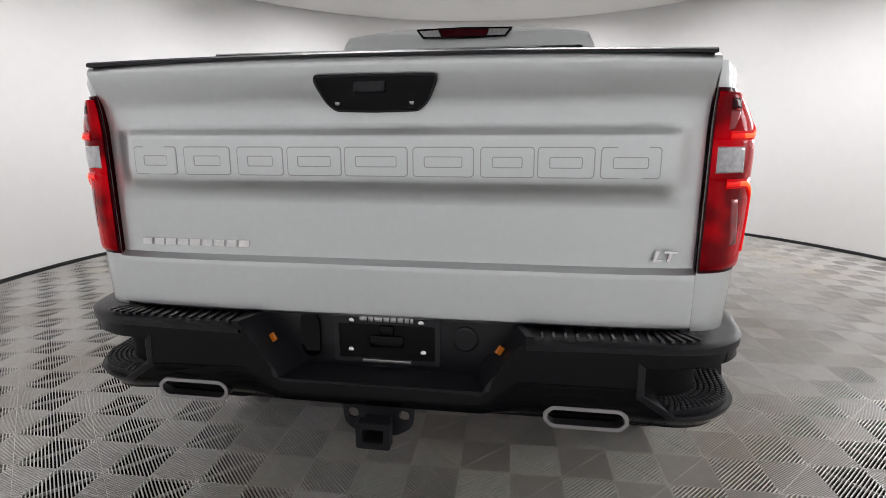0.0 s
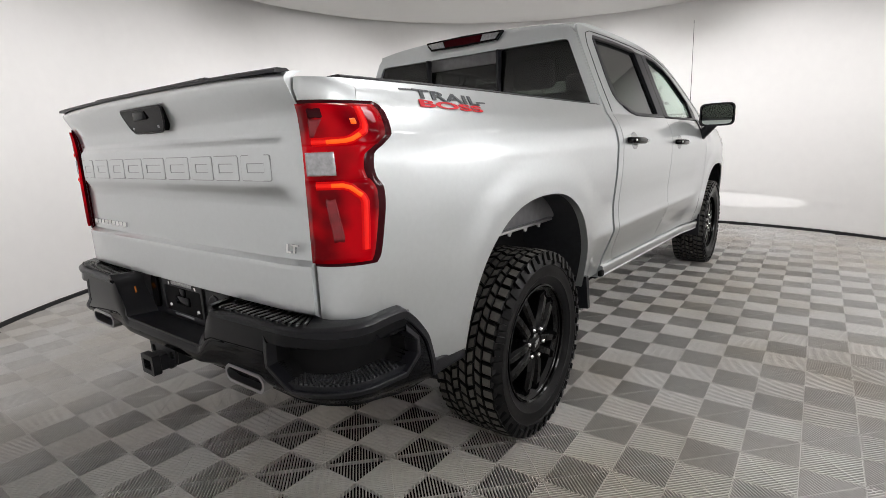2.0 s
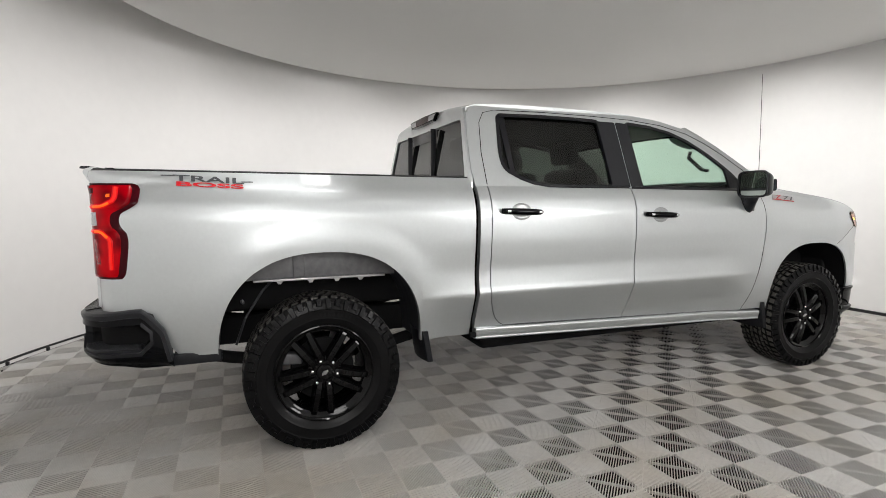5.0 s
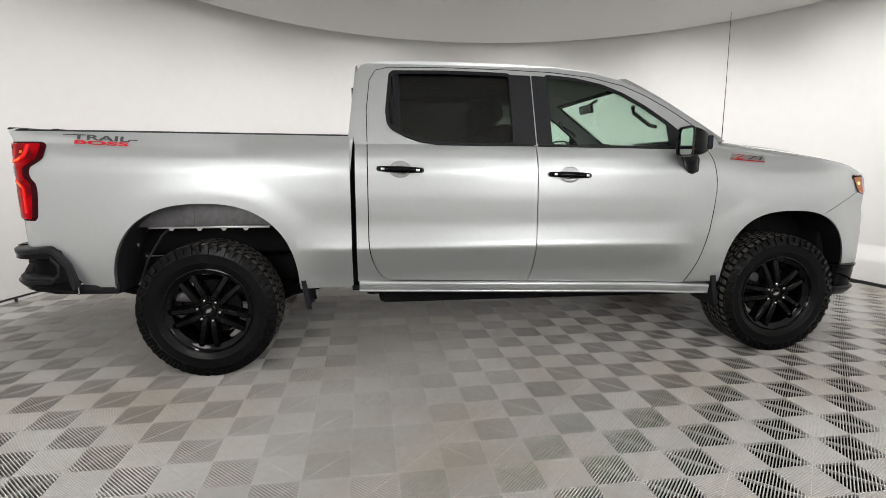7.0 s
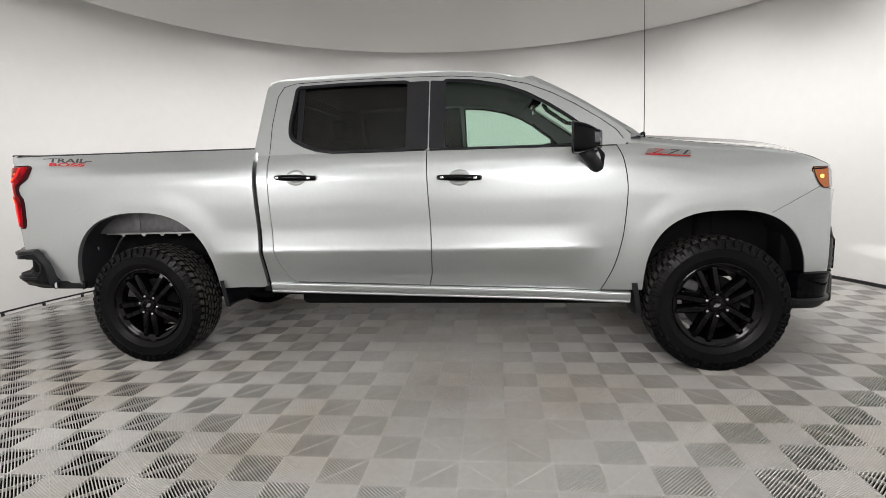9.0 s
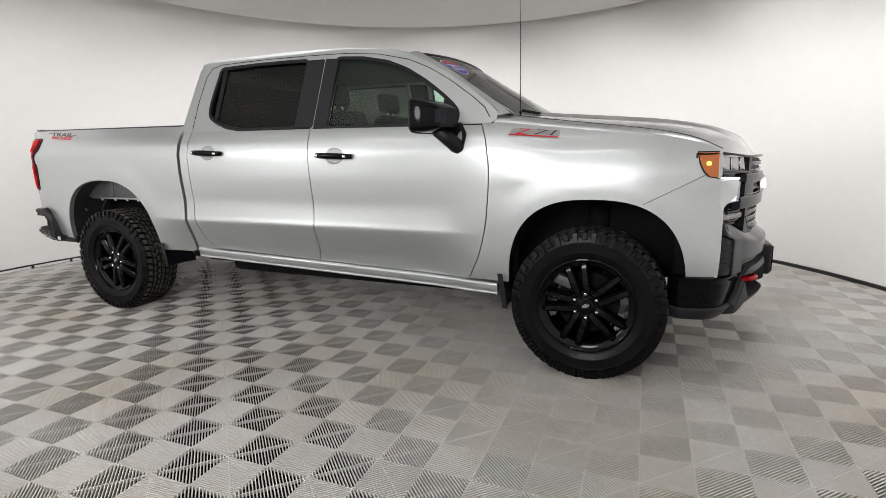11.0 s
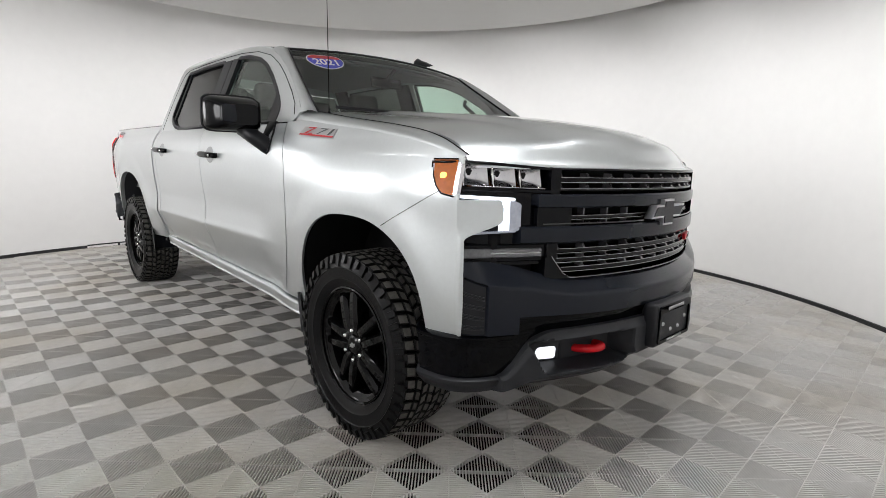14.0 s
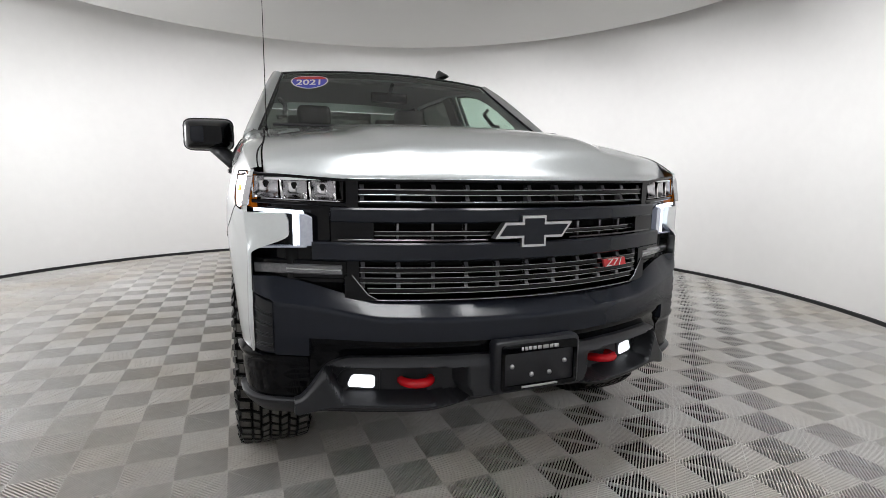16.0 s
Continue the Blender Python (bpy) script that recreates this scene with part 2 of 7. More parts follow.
def part(name, bm, mat, parent, label="", smooth=True, angle=None):
    """Links a bmesh or a mesh as one object under a thing or a part."""
    if isinstance(bm, bmesh.types.BMesh):
        bmesh.ops.recalc_face_normals(bm, faces=bm.faces)
        me = bpy.data.meshes.new(name)
        bm.to_mesh(me)
        bm.free()
        me.materials.append(mat)
        me.polygons.foreach_set("use_smooth", [smooth] * len(me.polygons))
    else:
        me = bm
    if smooth and angle:
        me.set_sharp_from_angle(angle=radians(angle))
    ob = new(name, me)
    ob.parent = parent
    if label:
        tagged(ob, label=label)
    return ob


def thing(name, label, category, group="", kind=""):
    ob = new(name)
    ob.empty_display_size = 0.1
    return tagged(ob, label, category, group, kind)


def block(x0, x1, y0, y1, z0, z1, bevel=0.01, seg=2, bm=None):
    bm = bm or bmesh.new()
    made = bmesh.ops.create_cube(bm, size=1)["verts"]
    for v in made:
        v.co = Vector(((x0 + x1) / 2 + v.co.x * (x1 - x0), (y0 + y1) / 2 + v.co.y * (y1 - y0), (z0 + z1) / 2 + v.co.z * (z1 - z0)))
    if bevel:
        edges = list({e for v in made for e in v.link_edges})
        bmesh.ops.bevel(bm, geom=edges, offset=bevel, segments=seg, affect="EDGES", profile=0.5)
    return bm


def turned(bm, m):
    bmesh.ops.transform(bm, matrix=m, verts=bm.verts)
    return bm


def prism(points, place, depth, bevel=0.0, seg=1, holes=(), bm=None):
    """A flat outline given a thickness. place(u, v, d) gives the point at depth d."""
    bm = bm or bmesh.new()
    loops = []
    for loop in (points, *holes):
        vs = [bm.verts.new(place(u, v, 0)) for u, v in loop]
        loops.append([bm.edges.new((vs[i], vs[(i + 1) % len(vs)])) for i in range(len(vs))])
    fill = bmesh.ops.triangle_fill(bm, use_beauty=True, edges=[e for lp in loops for e in lp])
    faces = [f for f in fill["geom"] if isinstance(f, bmesh.types.BMFace)]
    if not holes:
        bmesh.ops.dissolve_faces(bm, faces=faces)
        faces = [f for f in bm.faces if all(v in {x for e in loops[0] for x in e.verts} for v in f.verts)]
    front = {v for e in sum(loops, []) for v in e.verts}
    ext = bmesh.ops.extrude_face_region(bm, geom=faces)
    moved = [v for v in ext["geom"] if isinstance(v, bmesh.types.BMVert)]
    order = {}
    flat = [p for loop in (points, *holes) for p in loop]
    for v in moved:
        best = min(flat, key=lambda p: (Vector(place(p[0], p[1], 0)) - v.co).length)
        order[v] = best
    for v in moved:
        v.co = Vector(place(order[v][0], order[v][1], depth))
    bmesh.ops.recalc_face_normals(bm, faces=bm.faces)
    if bevel:
        rims = [e for e in bm.edges if len(e.link_faces) == 2 and e.calc_face_angle(0) > 0.9 and all(v in moved for v in e.verts)]
        bmesh.ops.bevel(bm, geom=rims, offset=bevel, segments=seg, affect="EDGES", profile=0.5)
    return bm


def sheet(f, us, vs, flange=None, flip=False):
    """A surface f(u, v) over a grid. flange(p): where the folded edge of the panel runs to."""
    rows = [[Vector(f(u, v)) for v in vs] for u in us]
    if flange:
        rows = [[flange(r[0])] + r + [flange(r[-1])] for r in rows]
        rows = [[flange(p) for p in rows[0]]] + rows + [[flange(p) for p in rows[-1]]]
    n, m = len(rows), len(rows[0])
    verts = [p for r in rows for p in r]
    faces = []
    for i in range(n - 1):
        for j in range(m - 1):
            q = (i * m + j, i * m + j + 1, (i + 1) * m + j + 1, (i + 1) * m + j)
            faces.append(q[::-1] if flip else q)
    return verts, faces


def lathe(profile, n):
    """Turns (radius, x) pairs round the x axis."""
    verts, faces, m = [], [], len(profile)
    for i in range(n):
        a = math.tau * i / n
        for r, x in profile:
            verts.append((x, r * math.cos(a), r * math.sin(a)))
    for i in range(n):
        k = (i + 1) % n
        for j in range(m - 1):
            faces.append((i * m + j, k * m + j, k * m + j + 1, i * m + j + 1))
    return verts, faces


def tube(points, r, n=8, bm=None, close=False):
    bm = bm or bmesh.new()
    pts = [Vector(p) for p in points]
    rings = []
    for i, p in enumerate(pts):
        if close:
            d = pts[(i + 1) % len(pts)] - pts[i - 1]
        else:
            d = pts[min(i + 1, len(pts) - 1)] - pts[max(i - 1, 0)]
        q = d.to_track_quat("Z", "Y")
        rr = r[i] if isinstance(r, (list, tuple)) else r
        rings.append([bm.verts.new(p + q @ Vector((rr * math.cos(math.tau * k / n), rr * math.sin(math.tau * k / n), 0))) for k in range(n)])
    last = len(rings) if close else len(rings) - 1
    for i in range(last):
        a, b = rings[i], rings[(i + 1) % len(rings)]
        for k in range(n):
            bm.faces.new((a[k], a[(k + 1) % n], b[(k + 1) % n], b[k]))
    if not close:
        bm.faces.new(rings[0][::-1])
        bm.faces.new(rings[-1])
    return bm


def step(a, b, v):
    t = min(1.0, max(0.0, (v - a) / (b - a)))
    return t * t * (3 - 2 * t)


def curve_at(xs, ys, x):
    """A smooth curve through the given values."""
    if x <= xs[0]:
        return ys[0]
    if x >= xs[-1]:
        return ys[-1]
    i = max(k for k in range(len(xs) - 1) if xs[k] <= x)
    h = xs[i + 1] - xs[i]
    t = (x - xs[i]) / h
    d = [(ys[k + 1] - ys[k]) / (xs[k + 1] - xs[k]) for k in range(len(xs) - 1)]
    def slope(k):
        if k == 0 or k == len(xs) - 1:
            return d[0] if k == 0 else d[-1]
        return 0.0 if d[k - 1] * d[k] <= 0 else 2 * d[k - 1] * d[k] / (d[k - 1] + d[k])
    m0, m1 = slope(i) * h, slope(i + 1) * h
    return (2 * t**3 - 3 * t**2 + 1) * ys[i] + (t**3 - 2 * t**2 + t) * m0 + (-2 * t**3 + 3 * t**2) * ys[i + 1] + (t**3 - t**2) * m1


def span(a, b, n):
    return [a + (b - a) * i / (n - 1) for i in range(n)]


# ---- the booth ----
def build_booth():
    n = 160
    # curved wall, 8 cm thick, whose bent sheets show as faint upright waves
    verts, faces = [], []
    m = 480
    for i in range(m):
        a = math.tau * i / m
        wave = 0.0016 * math.sin(23 * a) + 0.0012 * math.sin(41 * a + 1.0) + 0.0008 * math.sin(67 * a + 2.0)
        for r, z in ((ROOM_R + wave, 0.035), (ROOM_R + wave, ROOM_H + 0.06), (ROOM_R + 0.08, ROOM_H + 0.06), (ROOM_R + 0.08, 0.035)):
            verts.append((ROOM[0] + r * math.cos(a), ROOM[1] + r * math.sin(a), z))
    for i in range(m):
        k = (i + 1) % m
        for j in range(4):
            faces.append((i * 4 + j, i * 4 + (j + 1) % 4, k * 4 + (j + 1) % 4, k * 4 + j))
    wall = part("wall_round", mesh_of("wall_round", verts, faces, M_WALL), M_WALL, None, angle=40)
    tagged(wall, "smooth off-white curved wall of a round photo booth", "wall", kind="structure")
    # roof over the whole booth, and the lowered disc with its crisp rounded rim
    bm = bmesh.new()
    bmesh.ops.create_cone(bm, cap_ends=True, segments=n, radius1=ROOM_R - 0.003, radius2=ROOM_R - 0.003, depth=0.05,
                          matrix=Matrix.Translation((ROOM[0], ROOM[1], ROOM_H + 0.025)))
    ceil = part("ceiling_upper", bm, M_CEIL, None, smooth=False)
    tagged(ceil, "plain pale ceiling hidden above the lowered round one", "ceiling", kind="structure")
    verts, faces = [], []
    rim = ((0.0, 0.0), (CANOPY_R - 0.012, 0.0), (CANOPY_R - 0.003, 0.003), (CANOPY_R, 0.012), (CANOPY_R, 0.07), (0.0, 0.07))
    for i in range(n):
        a = math.tau * i / n
        verts += [(CANOPY[0] + r * math.cos(a), CANOPY[1] + r * math.sin(a), CANOPY_Z + z) for r, z in rim]
    for i in range(n):
        k = (i + 1) % n
        faces += [(i * 6 + j, k * 6 + j, k * 6 + j + 1, i * 6 + j + 1) for j in range(5)]
    lowered = part("ceiling", mesh_of("ceiling", verts, faces, M_CEIL), M_CEIL, None, angle=30)
    tagged(lowered, "smooth pale grey round lowered ceiling with a crisp edge", "ceiling", kind="structure")
    # dark gap round the foot of the wall
    verts, faces = [], []
    for i in range(n):
        a = math.tau * i / n
        for r, z in ((ROOM_R - 0.012, -0.02), (ROOM_R - 0.012, 0.03), (ROOM_R + 0.06, 0.03), (ROOM_R + 0.06, -0.02)):
            verts.append((ROOM[0] + r * math.cos(a), ROOM[1] + r * math.sin(a), z))
    for i in range(n):
        k = (i + 1) % n
        for j in range(3):
            faces.append((i * 4 + j, i * 4 + j + 1, k * 4 + j + 1, k * 4 + j))
    base = part("baseboard", mesh_of("baseboard", verts, faces, M_BASE), M_BASE, None, angle=40)
    # one stretch of wall has small feet; a pale strip mimics the lit gap
    for r, z0, z1, mat, name, lab in ((ROOM_R - 0.017, 0.003, 0.028, M_WALL, "gap_lining", "pale strip standing in for the bright open gap"), (ROOM_R - 0.019, 0.030, 0.044, M_BASE, "gap_lip", "black lip above the gap")):
        verts, faces = [], []
        for i in range(41):
            a = radians(-128 + 50 * i / 40)
            for d, z in ((0, z0), (0, z1), (0.03, z1), (0.03, z0)):
                verts.append((ROOM[0] + (r + d) * math.cos(a), ROOM[1] + (r + d) * math.sin(a), z))
        faces = [(i * 4 + j, (i + 1) * 4 + j, (i + 1) * 4 + (j + 1) % 4, i * 4 + (j + 1) % 4) for i in range(40) for j in range(4)]
        part(name, mesh_of(name, verts, faces, mat, False), mat, base, lab, smooth=False)
    for i in range(9):
        a = -126 + 5.4 * i
        foot = block(-0.012, 0.012, -0.012, 0.012, 0.0, 0.03, 0.003)
        part("foot", turned(foot, Matrix.Translation(on_wall(a, 0, 0.022)) @ pose(0, 0, 0, 0, 0, a)), M_BASE, base)
    tagged(base, "thin black rubber strip along the foot of the wall", "baseboard", kind="structure")


build_booth()


def build_ports():
    """Round lit openings in the wall, each with a dark rim."""
    for angle, z in PORTS:
        port = thing("light_port", "large round glowing light opening set in the white wall", "light", "light ports in the wall")
        port.matrix_world = Matrix.Translation(on_wall(angle, z, 0.03)) @ pose(0, 0, 0, 0, 0, angle + 180)
        verts, faces = lathe(((0.0, -0.012), (0.30, -0.012), (0.42, -0.010), (0.455, 0.0)), 64)
        part("diffuser", mesh_of("diffuser", verts, faces, M_PORT), M_PORT, port)
        verts, faces = lathe(((0.45, -0.02), (0.45, 0.012), (0.475, 0.012), (0.475, -0.05)), 64)
        part("rim", mesh_of("rim", verts, faces, M_MATTE), M_MATTE, port, angle=40)


build_ports()


# ---- the pickup truck: x across, y to its front, rear axle at y = 0 ----
TRUCK = thing("pickup_truck", "silver crew-cab pickup truck with black trim parked on ribbed floor tiles", "pickup truck")
WHEELBASE, AXLE_Z = 3.745, 0.405
REAR_ARCH, FRONT_ARCH = (0.012, 0.52, 0.528, 0.533, 2.4), (3.77, 0.50, 0.455, 0.482, 2.6)
SIDE_Z = (0.40, 0.50, 0.56, 0.60, 0.67, 0.761, 0.772, 0.784, 0.81, 0.90, 1.00, 1.10, 1.22, 1.30, 1.36, 1.40, 1.48)
CREASED = (0.876, 0.892, 0.906, 0.918, 0.946, 0.9815, 0.9845, 0.9832, 0.9795, 0.975, 0.984, 0.993, 0.996, 0.982, 0.955, 0.928, 0.878)
PLAIN = (0.905, 0.932, 0.945, 0.952, 0.9625, 0.9725, 0.9735, 0.9745, 0.9770, 0.984, 0.989, 0.994, 0.996, 0.982, 0.955, 0.928, 0.878)


def arch_r(arch, y, z):
    yc, zc, a, b, n = arch
    return (abs((y - yc) / a) ** n + (max(0.0, z - zc) / b) ** n) ** (1 / n)


def arch_z(arch, y, floor_z):
    yc, zc, a, b, n = arch
    u = abs((y - yc) / a)
    return zc + b * (1 - u**n) ** (1 / n) if u < 1 else floor_z


def side_x(y, z):
    """Half the truck's width at a height and a place along it."""
    crease = step(0.42, 0.80, y) * (1 - step(2.80, 3.16, y))
    x = curve_at(SIDE_Z, CREASED, z) * crease + curve_at(SIDE_Z, PLAIN, z) * (1 - crease)
    for arch, rise in ((REAR_ARCH, 0.008), (FRONT_ARCH, 0.008)):
        r = arch_r(arch, y, z)
        x += rise * (1 - step(1.08, 1.34, r)) * (1 - step(1.18, 1.3, z))
    x -= 0.062 * ((-0.3 - y) / 0.6) ** 1.6 * (1 - 0.5 * step(1.38, 1.44, z)) if y < -0.3 else 0.0
    # the front wing's shoulder slopes in, and its nose turns in
    x -= 0.055 * step(3.05, 3.65, y) * step(1.08, 1.34, z)
    x -= 0.085 * max(0.0, (y - 3.95) / 0.45) ** 2 * step(0.6, 1.0, z) if y > 3.95 else 0.0
    x -= 0.05 * max(0.0, (y - 4.05) / 0.35) ** 2 * (1 - step(0.6, 1.0, z)) if y > 4.05 else 0.0
    return x


def fold(dx=0.03):
    return lambda p: Vector((p.x - math.copysign(dx, p.x), p.y, p.z))


def both_sides(name, verts, faces, mat, label="", parent=None, angle=35):
    """The right-hand part and its mirror image."""
    made = []
    for s in (1, -1):
        v = [(s * p[0], p[1], p[2]) for p in verts]
        f = faces if s == 1 else [q[::-1] for q in faces]
        made.append(part(name, mesh_of(name, v, f, mat), mat, parent or TRUCK, label, angle=angle))
    return made


def both_bm(name, make, mat, label="", parents=None, smooth=True, angle=35):
    made = []
    for s in (1, -1):
        bm = make()
        if s < 0:
            turned(bm, Matrix.Diagonal((-1, 1, 1, 1)))
        made.append(part(name, bm, mat, (parents[0] if s > 0 else parents[1]) if parents else TRUCK, label, smooth, angle))
    return made


def arch_columns(arch, y0, y1, extra):
    yc, _, a, *_ = arch
    ys = [yc + a * 0.9995 * math.sin(v) for v in span(-math.pi / 2, math.pi / 2, 45)]
    ys += [y for y in span(y0, y1, extra) if y < yc - a - 0.004 or y > yc + a + 0.004]
    ys += [yc - a - 0.003, yc + a + 0.003]
    return sorted(set(y for y in ys if y0 <= y <= y1))


def bed_top(y):
    return 1.452 - 0.008 * y


def rear_floor_z(y):
    if y < -0.3:
        return 0.562 + 0.235 * step(-0.70, -0.81, y)
    return 0.522 - 0.015 * (y - 0.5)


def wing_top(y):
    return curve_at((3.10, 3.30, 3.55, 3.90, 4.10, 4.25, 4.36), (1.40, 1.385, 1.355, 1.315, 1.285, 1.25, 1.215), y)


def panel_columns(name, ys, bottom, top, rows, label, lip=0.035):
    def f(u, v):
        z = bottom(u) + (top(u) - bottom(u)) * v
        return (side_x(u, z), u, z)
    verts, faces = sheet(f, ys, span(0, 1, rows), fold(lip), flip=True)
    return both_sides(name, verts, faces, M_PAINT, label)


# bed sides
BED_REAR, BED_FRONT = -0.90, 0.862
bed_sides = panel_columns("bed_side", arch_columns(REAR_ARCH, BED_REAR, BED_FRONT, 34), lambda y: arch_z(REAR_ARCH, y, rear_floor_z(y)), bed_top, 64,
                          "silver bed side with a flared wheel arch")
# front wings
def wing_bottom(y):
    return arch_z(FRONT_ARCH, y, 0.50 if y < 3.7 else 0.598)


WING_FRONT = 4.345
panel_columns("front_wing", arch_columns(FRONT_ARCH, 3.215, WING_FRONT, 26), wing_bottom, wing_top, 56, "silver front wing with a flared wheel arch", 0.012)


def wing_tail(u, v):
    """The strip of the wing behind the wheel, cut along the door's curved edge."""
    z = 0.50 + (1.385 - 0.50) * v
    y = front_shut(z) + 0.004 + (3.2175 - front_shut(z) - 0.004) * u
    return (side_x(y, z), y, z)


# doors and the post behind them
def door_floor(y):
    return 0.562 - 0.030 * (y - 0.9)


def door_belt(y):
    return 1.402 - 0.012 * (y - 1.1)


def front_shut(z):
    return curve_at((0.50, 0.56, 0.65, 0.75, 0.873, 1.12, 1.29, 1.42), (3.066, 3.098, 3.138, 3.167, 3.190, 3.206, 3.184, 3.13), z)


def rear_shut(z):
    d = min(1.0, max(0.0, (0.84 - z) / 0.285))
    return 0.968 + 0.145 * (1 - math.sqrt(1 - 0.985 * d * d))


def mid_shut(z):
    return curve_at((0.54, 0.62, 0.86, 1.20, 1.42), (1.990, 2.009, 2.018, 2.008, 2.004), z)


def door_panel(name, left, right, label):
    def f(u, v):
        z0, z1 = door_floor(left(0.6) + (right(0.6) - left(0.6)) * u), door_belt(left(1.4) + (right(1.4) - left(1.4)) * u)
        z = z0 + (z1 - z0) * v
        y = left(z) + (right(z) - left(z)) * u
        return (side_x(y, z), y, z)
    verts, faces = sheet(f, span(0, 1, 26), span(0, 1, 76), fold(0.03), flip=True)
    return both_sides(name, verts, faces, M_PAINT, label)


rear_doors = door_panel("rear_door", rear_shut, lambda z: mid_shut(z) - 0.003, "silver rear door with a black pull handle")
front_doors = door_panel("front_door", lambda z: mid_shut(z) + 0.003, lambda z: front_shut(z) - 0.002, "silver front door with a black pull handle")


def post(u, v):
    z = 0.553 + (1.41 - 0.553) * v
    y = 0.892 + (rear_shut(z) - 0.006 - 0.892) * u
    return (side_x(y, z), y, z)


verts, faces = sheet(post, span(0, 1, 6), span(0, 1, 80), fold(0.04), flip=True)
both_sides("cab_rear_post", verts, faces, M_PAINT)


verts, faces = sheet(wing_tail, span(0, 1, 5), span(0, 1, 76), flip=True)
both_sides("wing_tail", verts, faces, M_PAINT)


def sill(u, v):
    y = 0.90 + (3.245 - 0.90) * u
    top, bottom = door_floor(y) - 0.007, 0.482 - 0.029 * (y - 0.9)
    z = bottom + (top - bottom) * v
    x = curve_at((0.0, 0.05, 0.12, 0.18, 0.5, 0.84, 0.93, 1.0), (0.900, 0.910, 0.912, 0.908, 0.914, 0.918, 0.915, 0.906), v) + 0.028 * step(2.78, 3.16, y)
    return (x, y, z)


verts, faces = sheet(sill, span(0, 1, 20), span(0, 1, 26), lambda p: Vector((p.x - 0.06, p.y, p.z)), flip=True)
both_sides("sill", verts, faces, M_PAINT, "silver sill below the doors")


# greenhouse: the cab's sides above the belt lean in as a plane
def lean_x(z, inset=0.0):
    return 0.930 - (0.930 - 0.742) * (z - 1.395) / (1.85 - 1.395) - inset


SIDE_OUTLINE = ((0.888, 1.40), (0.878, 1.50), (0.888, 1.70), (0.905, 1.84), (0.93, 1.885), (0.985, 1.905), (1.25, 1.915), (1.55, 1.916), (1.85, 1.911), (2.15, 1.900),
                (2.41, 1.874), (2.63, 1.822), (2.76, 1.766), (2.90, 1.690), (3.05, 1.590), (3.18, 1.496), (3.235, 1.445), (3.232, 1.41), (3.20, 1.385), (2.02, 1.393))
REAR_HOLE = ((1.093, 1.53), (1.086, 1.60), (1.112, 1.83), (1.128, 1.846), (1.44, 1.853), (1.72, 1.850), (1.875, 1.845), (1.875, 1.404), (1.60, 1.404), (1.39, 1.407), (1.28, 1.424), (1.19, 1.455), (1.115, 1.495))
FRONT_HOLE = ((2.105, 1.842), (2.30, 1.826), (2.48, 1.788), (2.62, 1.733), (2.76, 1.652), (2.88, 1.567), (2.965, 1.497), (3.00, 1.455), (3.00, 1.395), (2.70, 1.391), (2.105, 1.396))


def rounded(points, r=0.02, n=3):
    """Cuts the corners of an outline into short arcs."""
    out, k = [], len(points)
    for i in range(k):
        a, b, c = (Vector(points[j % k]) for j in (i - 1, i, i + 1))
        d, e = (a - b), (c - b)
        t = min(r, d.length * 0.45, e.length * 0.45)
        p, q = b + d.normalized() * t, b + e.normalized() * t
        for j in range(n + 1):
            s = j / n
            out.append(tuple(p * (1 - s) ** 2 + b * 2 * s * (1 - s) + q * s**2))
    return out


def grown(points, d):
    """The outline moved outward by d (inward if negative)."""
    k, out = len(points), []
    area = sum(points[i][0] * points[(i + 1) % k][1] - points[(i + 1) % k][0] * points[i][1] for i in range(k))
    sg = 1 if area > 0 else -1
    for i in range(k):
        a, b, c = (Vector(points[j % k]) for j in (i - 1, i, i + 1))
        n1, n2 = Vector(((b - a).y, -(b - a).x)).normalized(), Vector(((c - b).y, -(c - b).x)).normalized()
        m = (n1 + n2)
        m = m.normalized() / max(0.4, m.normalized().dot(n1)) if m.length > 1e-6 else n1
        out.append(tuple(b + m * d * sg))
    return out


def at_side(inset=0.0, sgn=1):
    return lambda u, v, d: Vector((sgn * (lean_x(v) - inset - d), u, v))


rear_loop, front_loop = rounded(REAR_HOLE, 0.03), rounded(FRONT_HOLE, 0.025)
both_bm("cab_side", lambda: prism(SIDE_OUTLINE, at_side(), 0.035, holes=(rear_loop, front_loop)), M_PAINT, "silver upper cab side with door frames", smooth=False)
# black post between the doors, in two halves
for left, right in ((1.868, 2.008), (2.016, 2.112)):
    both_bm("door_post_trim", lambda: prism(rounded(((left, 1.845), (right, 1.843 if right < 2.05 else 1.838), (right, 1.398), (left, 1.402)), 0.012, 2), at_side(-0.004), 0.02, 0.003),
            M_SKID, "satin black door post trim")
for loop, glass_mat, kind in ((rear_loop, M_GLASS_DARK, "rear"), (front_loop, M_GLASS_SIDE, "front")):
    owners = rear_doors if kind == "rear" else front_doors
    panes = both_bm("window_pane", lambda: prism(grown(loop, 0.006), at_side(0.016), 0.004), glass_mat, "tinted " + kind + " side window", owners, smooth=False)
    for pane in panes:
        pane.visible_shadow = False
    both_bm("window_seal", lambda: prism(grown(loop, 0.011), at_side(-0.003), 0.024, 0.002, holes=(grown(loop, -0.010),)), M_MATTE, "black window seal", owners, smooth=False)
# divider of the rear side window
both_bm("window_divider", lambda: prism(((1.125, 1.845), (1.165, 1.847), (1.172, 1.47), (1.14, 1.485)), at_side(0.008), 0.012), M_MATTE, "", rear_doors, smooth=False)


